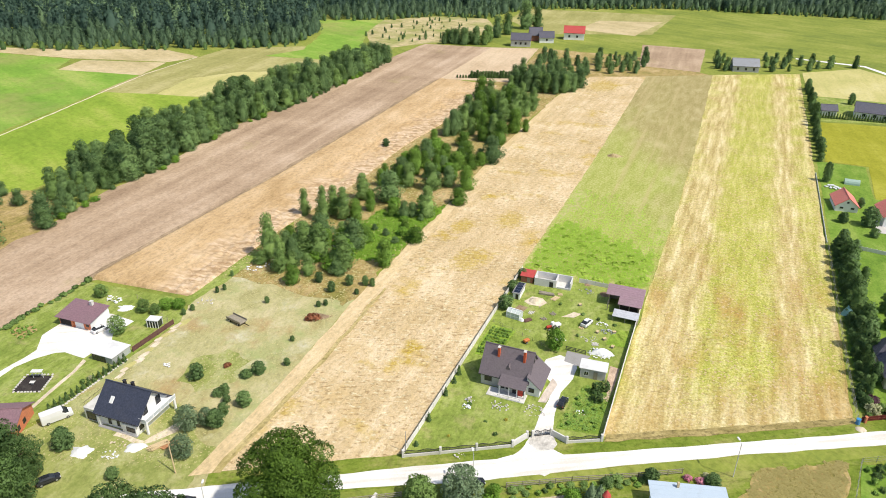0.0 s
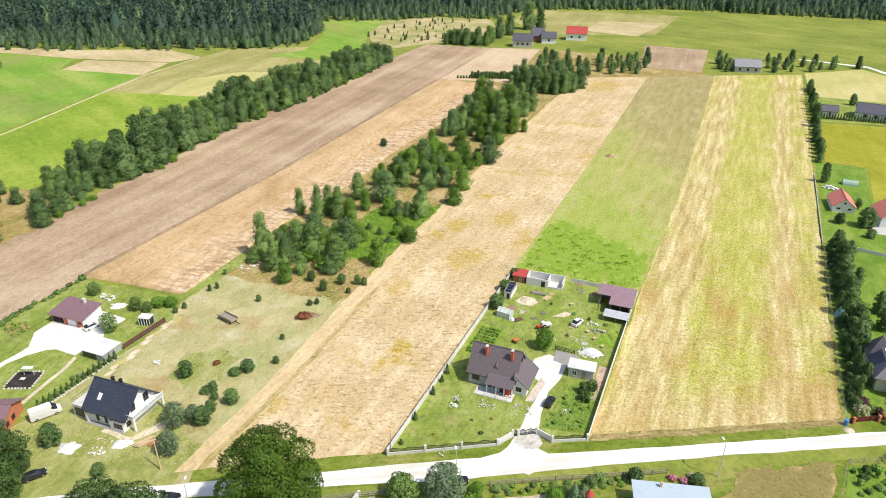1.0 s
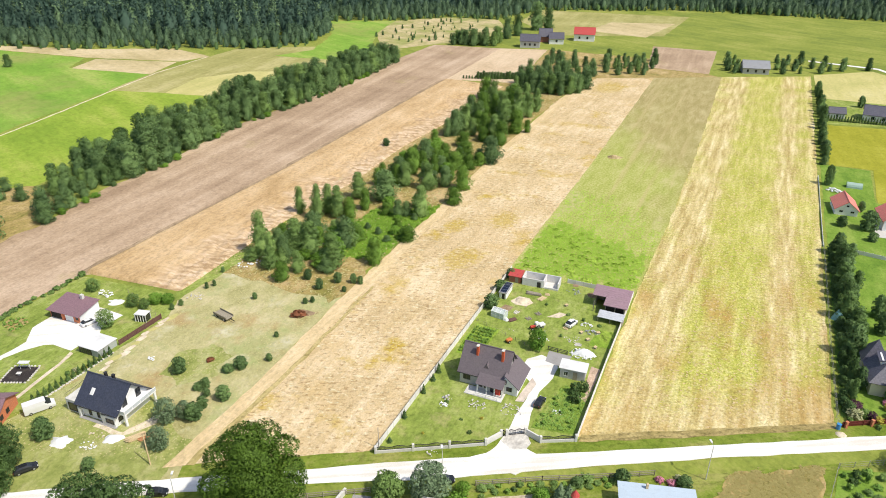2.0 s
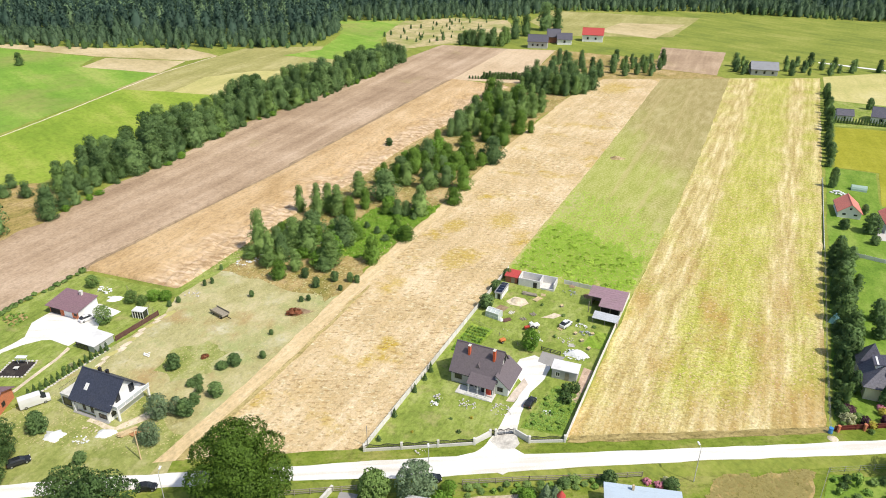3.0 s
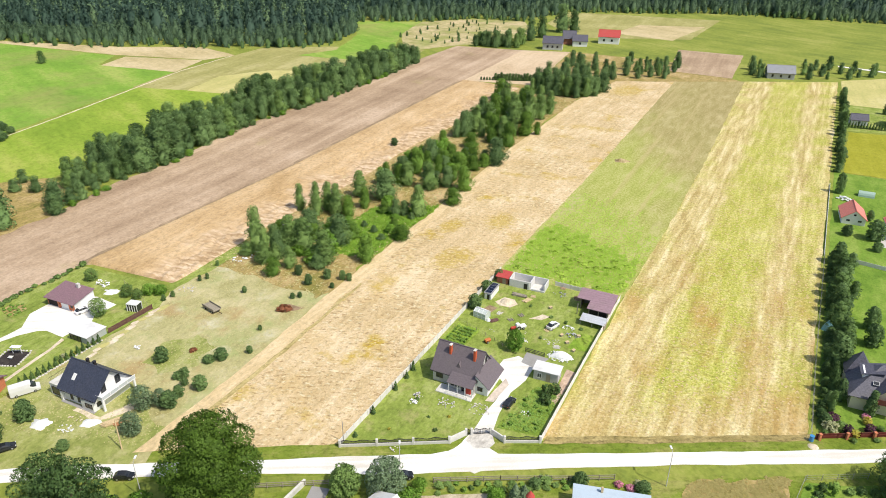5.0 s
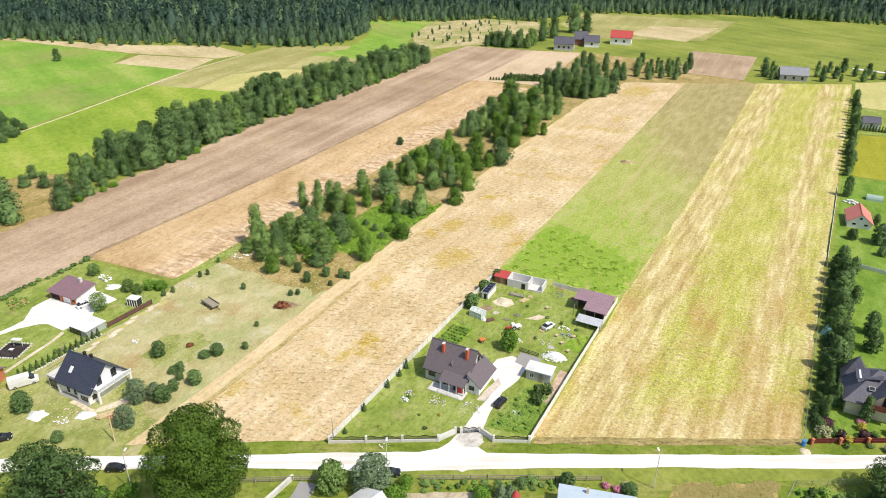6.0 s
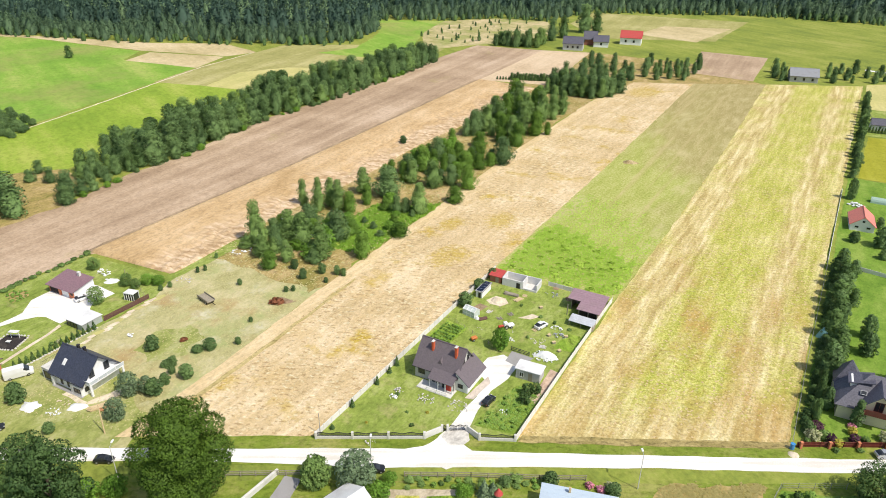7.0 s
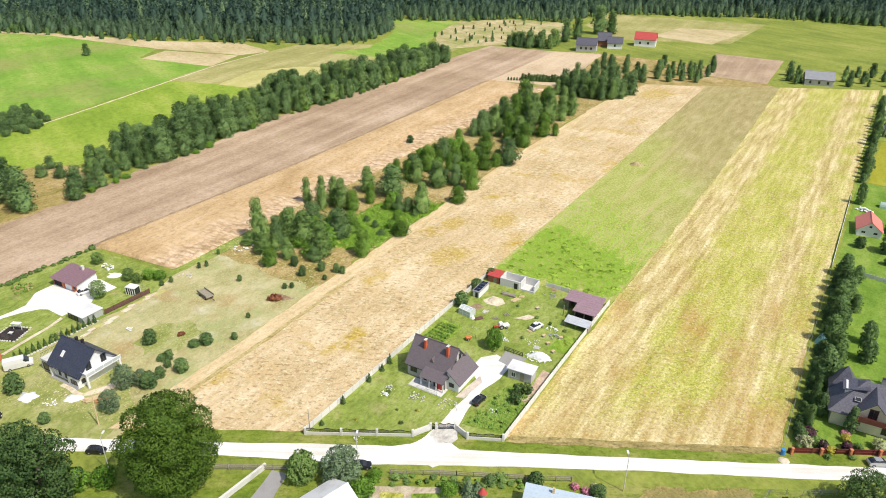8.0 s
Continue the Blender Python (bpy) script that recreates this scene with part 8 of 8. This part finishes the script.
for x, y in scatter([(-22.4, 75.2), (-3, 86.0), (-3, 84.4), (-21, 73.6)], 1.0, 36, 700, 26):
    (FLOWER[4], VEG, FLOWER[5], VEG, FLOWER[4])[rngs.randrange(5)].put(x, y, rngs.uniform(0.35, 0.8), rngs.uniform(0.5, 0.9), rngs.uniform(0, 360), "low garden shrub along a plank fence")
FIR = Plant("garden_conifer", "blue-grey pointed conifer in a garden", "tree", LEAF_BLUE, BARK, 3.0, 1.2, 1500, 0.12, 0.0, "conifer", 155, 6, 0, 0.06)
for x, y, h, r in [(-10.4, 78.4, 3.2, 1.2), (-9.2, 79.0, 2.9, 1.1), (44.3, 143.2, 7.0, 1.7)]:
    FIR.put(x, y, h, r, rngs.uniform(0, 360))
LIMEBUSH.put(-12.7, 77.4, 1.6, 1.1, 20)
BUSH[0].put(-2.6, 85.6, 2.4, 1.4, 50, "dark green bush beside a plank fence")
BUSH[1].put(-8.7, 82.0, 1.6, 1.0, 50, "dark green bush beside a plank fence")
BUSH[1].put(6.2, 88.6, 2.0, 1.3, 80, "dark green bush beside a pale blue roof")
cone = thing("garden_shelter", -8.2, 78.8, "small wooden garden shelter with red cone roof", "shelter")
part("roof", tube(bmesh.new(), (0, 0, 1.3), (0, 0, 2.3), 0.7, 0.05, 10), ROOF_RED, cone)
part("post", tube(bmesh.new(), (0, 0, -0.1), (0, 0, 1.4), 0.35, 0.35, 8), WOOD, cone)
for x, y in scatter([(28.4, 95), (39, 101), (38.4, 106.8), (28.6, 102)], 1.5, 43, 500, 22):
    (FLOWER[4], VEG, FLOWER[5], VEG)[rngs.randrange(4)].put(x, y, rngs.uniform(0.5, 1.5), rngs.uniform(0.5, 1.1), rngs.uniform(0, 360), "green plant in a kitchen garden bed")
BUSH[1].put(-39.3, 124.8, 3.4, 1.7, 30, "round dark bush at the panel fence")
BUSH[0].put(-40.2, 133, 2.6, 1.5, 80, "dark bush behind the solar shed")
BUSH[0].put(-39.8, 139.6, 2.4, 1.4, 10, "dark bush at the yard corner")
ROADTREE.put(40.6, 106.6, 7.0, 4.2, 40, "dark leafy tree overhanging the road")

# ---- tufts ----
STRAW_T = leaf("straw_tuft", (0.48, 0.35, 0.15), (0.85, 0.70, 0.42), 0.1)
GREEN_T = leaf("regrowth_tuft", (0.38, 0.37, 0.06), (0.64, 0.58, 0.16), 0.1)
HERB_T = leaf("herb_tuft", (0.25, 0.44, 0.035), (0.54, 0.70, 0.12), 0.1)
DRY_T = leaf("dry_tuft", (0.46, 0.43, 0.18), (0.68, 0.62, 0.34), 0.1)
tufts("straw_litter", [(-66, 61), (-41, 76.5), (-41, 136), (-42, 360), (-74, 350), (-73, 230), (-70, 118), (-67, 80)], 5000, 0.40, STRAW_T, "loose bleached straw on the hay strip", 1, 0.10)
tufts("straw_litter", [(-10.8, 93.5), (27.2, 115), (27.4, 190), (27.6, 380), (-11.2, 380), (-10.4, 190)], 5000, 0.40, STRAW_T, "loose straw swaths on the mown strip", 2, 0.10, 0.07)
tufts("regrowth_grass", [(-3, 104), (24, 118), (24, 380), (-1, 380)], 3500, 0.36, GREEN_T, "yellow-green regrowth on the mown strip", 3, 0.16, 0.07)
tufts("weed_growth", [(-40.8, 143.2), (-12.4, 144.6), (-11.8, 158), (-13, 164), (-20, 168), (-28, 171), (-36, 176), (-41, 172)], 10500, 0.40, HERB_T, "rank green weeds behind the farmyard", 4, 0.25, 0.05, "weeds", 1.6)
tufts("weed_growth", [(-41.0, 160), (-12, 156), (-11.4, 176), (-18, 186), (-27, 194), (-35, 202), (-41.4, 198)], 5000, 0.36, HERB_T, "thinner green weeds running out into the strip", 14, 0.2, 0.05, "weeds", 4.0)
tufts("weed_growth", [(-82, 132), (-73, 134), (-73.6, 172), (-80, 166), (-90, 160), (-88, 140)], 6000, 0.45, leaf("grove_herb", (0.13, 0.29, 0.025), (0.38, 0.55, 0.085), 0.1), "rank green herbs among birches", 5, 0.6, 0.05, "weeds", 1.2)
tufts("pasture_grass", [(-104, 47), (-67.5, 60), (-69.5, 85), (-72, 118), (-103, 118), (-100.5, 92), (-100.5, 60)], 3000, 0.26, DRY_T, "dry grass tufts on the pasture", 6, 0.3)
tufts("scrub_grass", [(-107, 112), (-72, 112), (-74, 180), (-77, 232), (-77, 330), (-103, 330), (-114, 262), (-114, 166)], 4000, 0.5, DRY_T, "dry scrub grass tufts among birches", 7, 0.35)
tufts("yard_weeds", [(-18.8, 91.6), (-12.2, 93.4), (-12.2, 105), (-17.2, 105)], 700, 0.3, LEAF_VEG, "weeds on an overgrown bed", 8, 0.5, 0.08, "weeds")

tufts("kitchen_weeds", [(12.4, 94.2), (26, 102.2), (25.2, 96), (22, 82), (9, 82)], 2500, 0.45, leaf("weed_straw", (0.26, 0.23, 0.07), (0.50, 0.42, 0.17), 0.1), "dry weeds in the kitchen garden", 15, 0.15, 0.07, "weeds", 0.6)
WEED = Plant("weed_clump", "clump of rank green weeds behind the farmyard", "weeds", HERB_T, BARK, 0.6, 1.4, 260, 0.2, 0.0, "round", 149, 8, 0, 0.03)
for x, y in scatter([(-40, 145), (-13, 146), (-13, 160), (-20, 166), (-30, 170), (-40, 172)], 2.2, 61, 1400, 60):
    WEED.put(x, y, rngs.uniform(0.15, 0.35), rngs.uniform(0.9, 1.8), rngs.uniform(0, 360))
CLUT = random.Random(77)
for i, (x, y) in enumerate(scatter([(-33, 117), (-24, 117), (-14, 118), (-14, 127), (-22, 131), (-30, 136), (-34, 126)], 2.6, 51, 600, 22)):
    kind = i % 4
    if kind == 0:
        planks("timber_stack", x, y, CLUT.uniform(0, 180), 4, 1.3, (WOOD, WOOD_NEW, STONE)[i % 3], "few loose boards lying on the yard lawn", "timber", i, 0.18, 1.5)
    elif kind == 1:
        heap("stone_heap", x, y, 5, 0.6, 0.22, (STONE, WOOD, STEEL)[i % 3], "small scatter of scrap on the yard lawn", "scrap heap", 60 + i, 0.1)
    elif kind == 2:
        bx = thing("crate", x, y, "weathered crate standing on the yard lawn", "crate", CLUT.uniform(0, 90), z=0.1)
        part("box", boxes([((0, 0, 0.2), (0.7, 0.5, 0.4))], 0.02), (WOOD, STEEL)[i % 2], bx)
        part("lid", boxes([((0, 0, 0.42), (0.75, 0.55, 0.05))]), WOOD_NEW, bx)
    else:
        FLOWER[4].put(x, y, CLUT.uniform(0.4, 0.9), CLUT.uniform(0.4, 0.7), CLUT.uniform(0, 360), "small weed clump on the yard lawn")
for j in range(6):
    for i in range(9):
        VEG.put(-39.0 + j * 0.75, 107.2 + i * 1.12 + CLUT.uniform(-0.2, 0.2), CLUT.uniform(0.35, 0.7), CLUT.uniform(0.35, 0.55), CLUT.uniform(0, 360), "leafy vegetable plant in a bed row")

# ---- from plan units to metres ----
for ob in list(scene.objects):
    if ob.parent is None and (ob.type == "MESH" or ob.type == "EMPTY"):
        ob.matrix_basis = Matrix.Scale(UNIT, 4) @ ob.matrix_basis
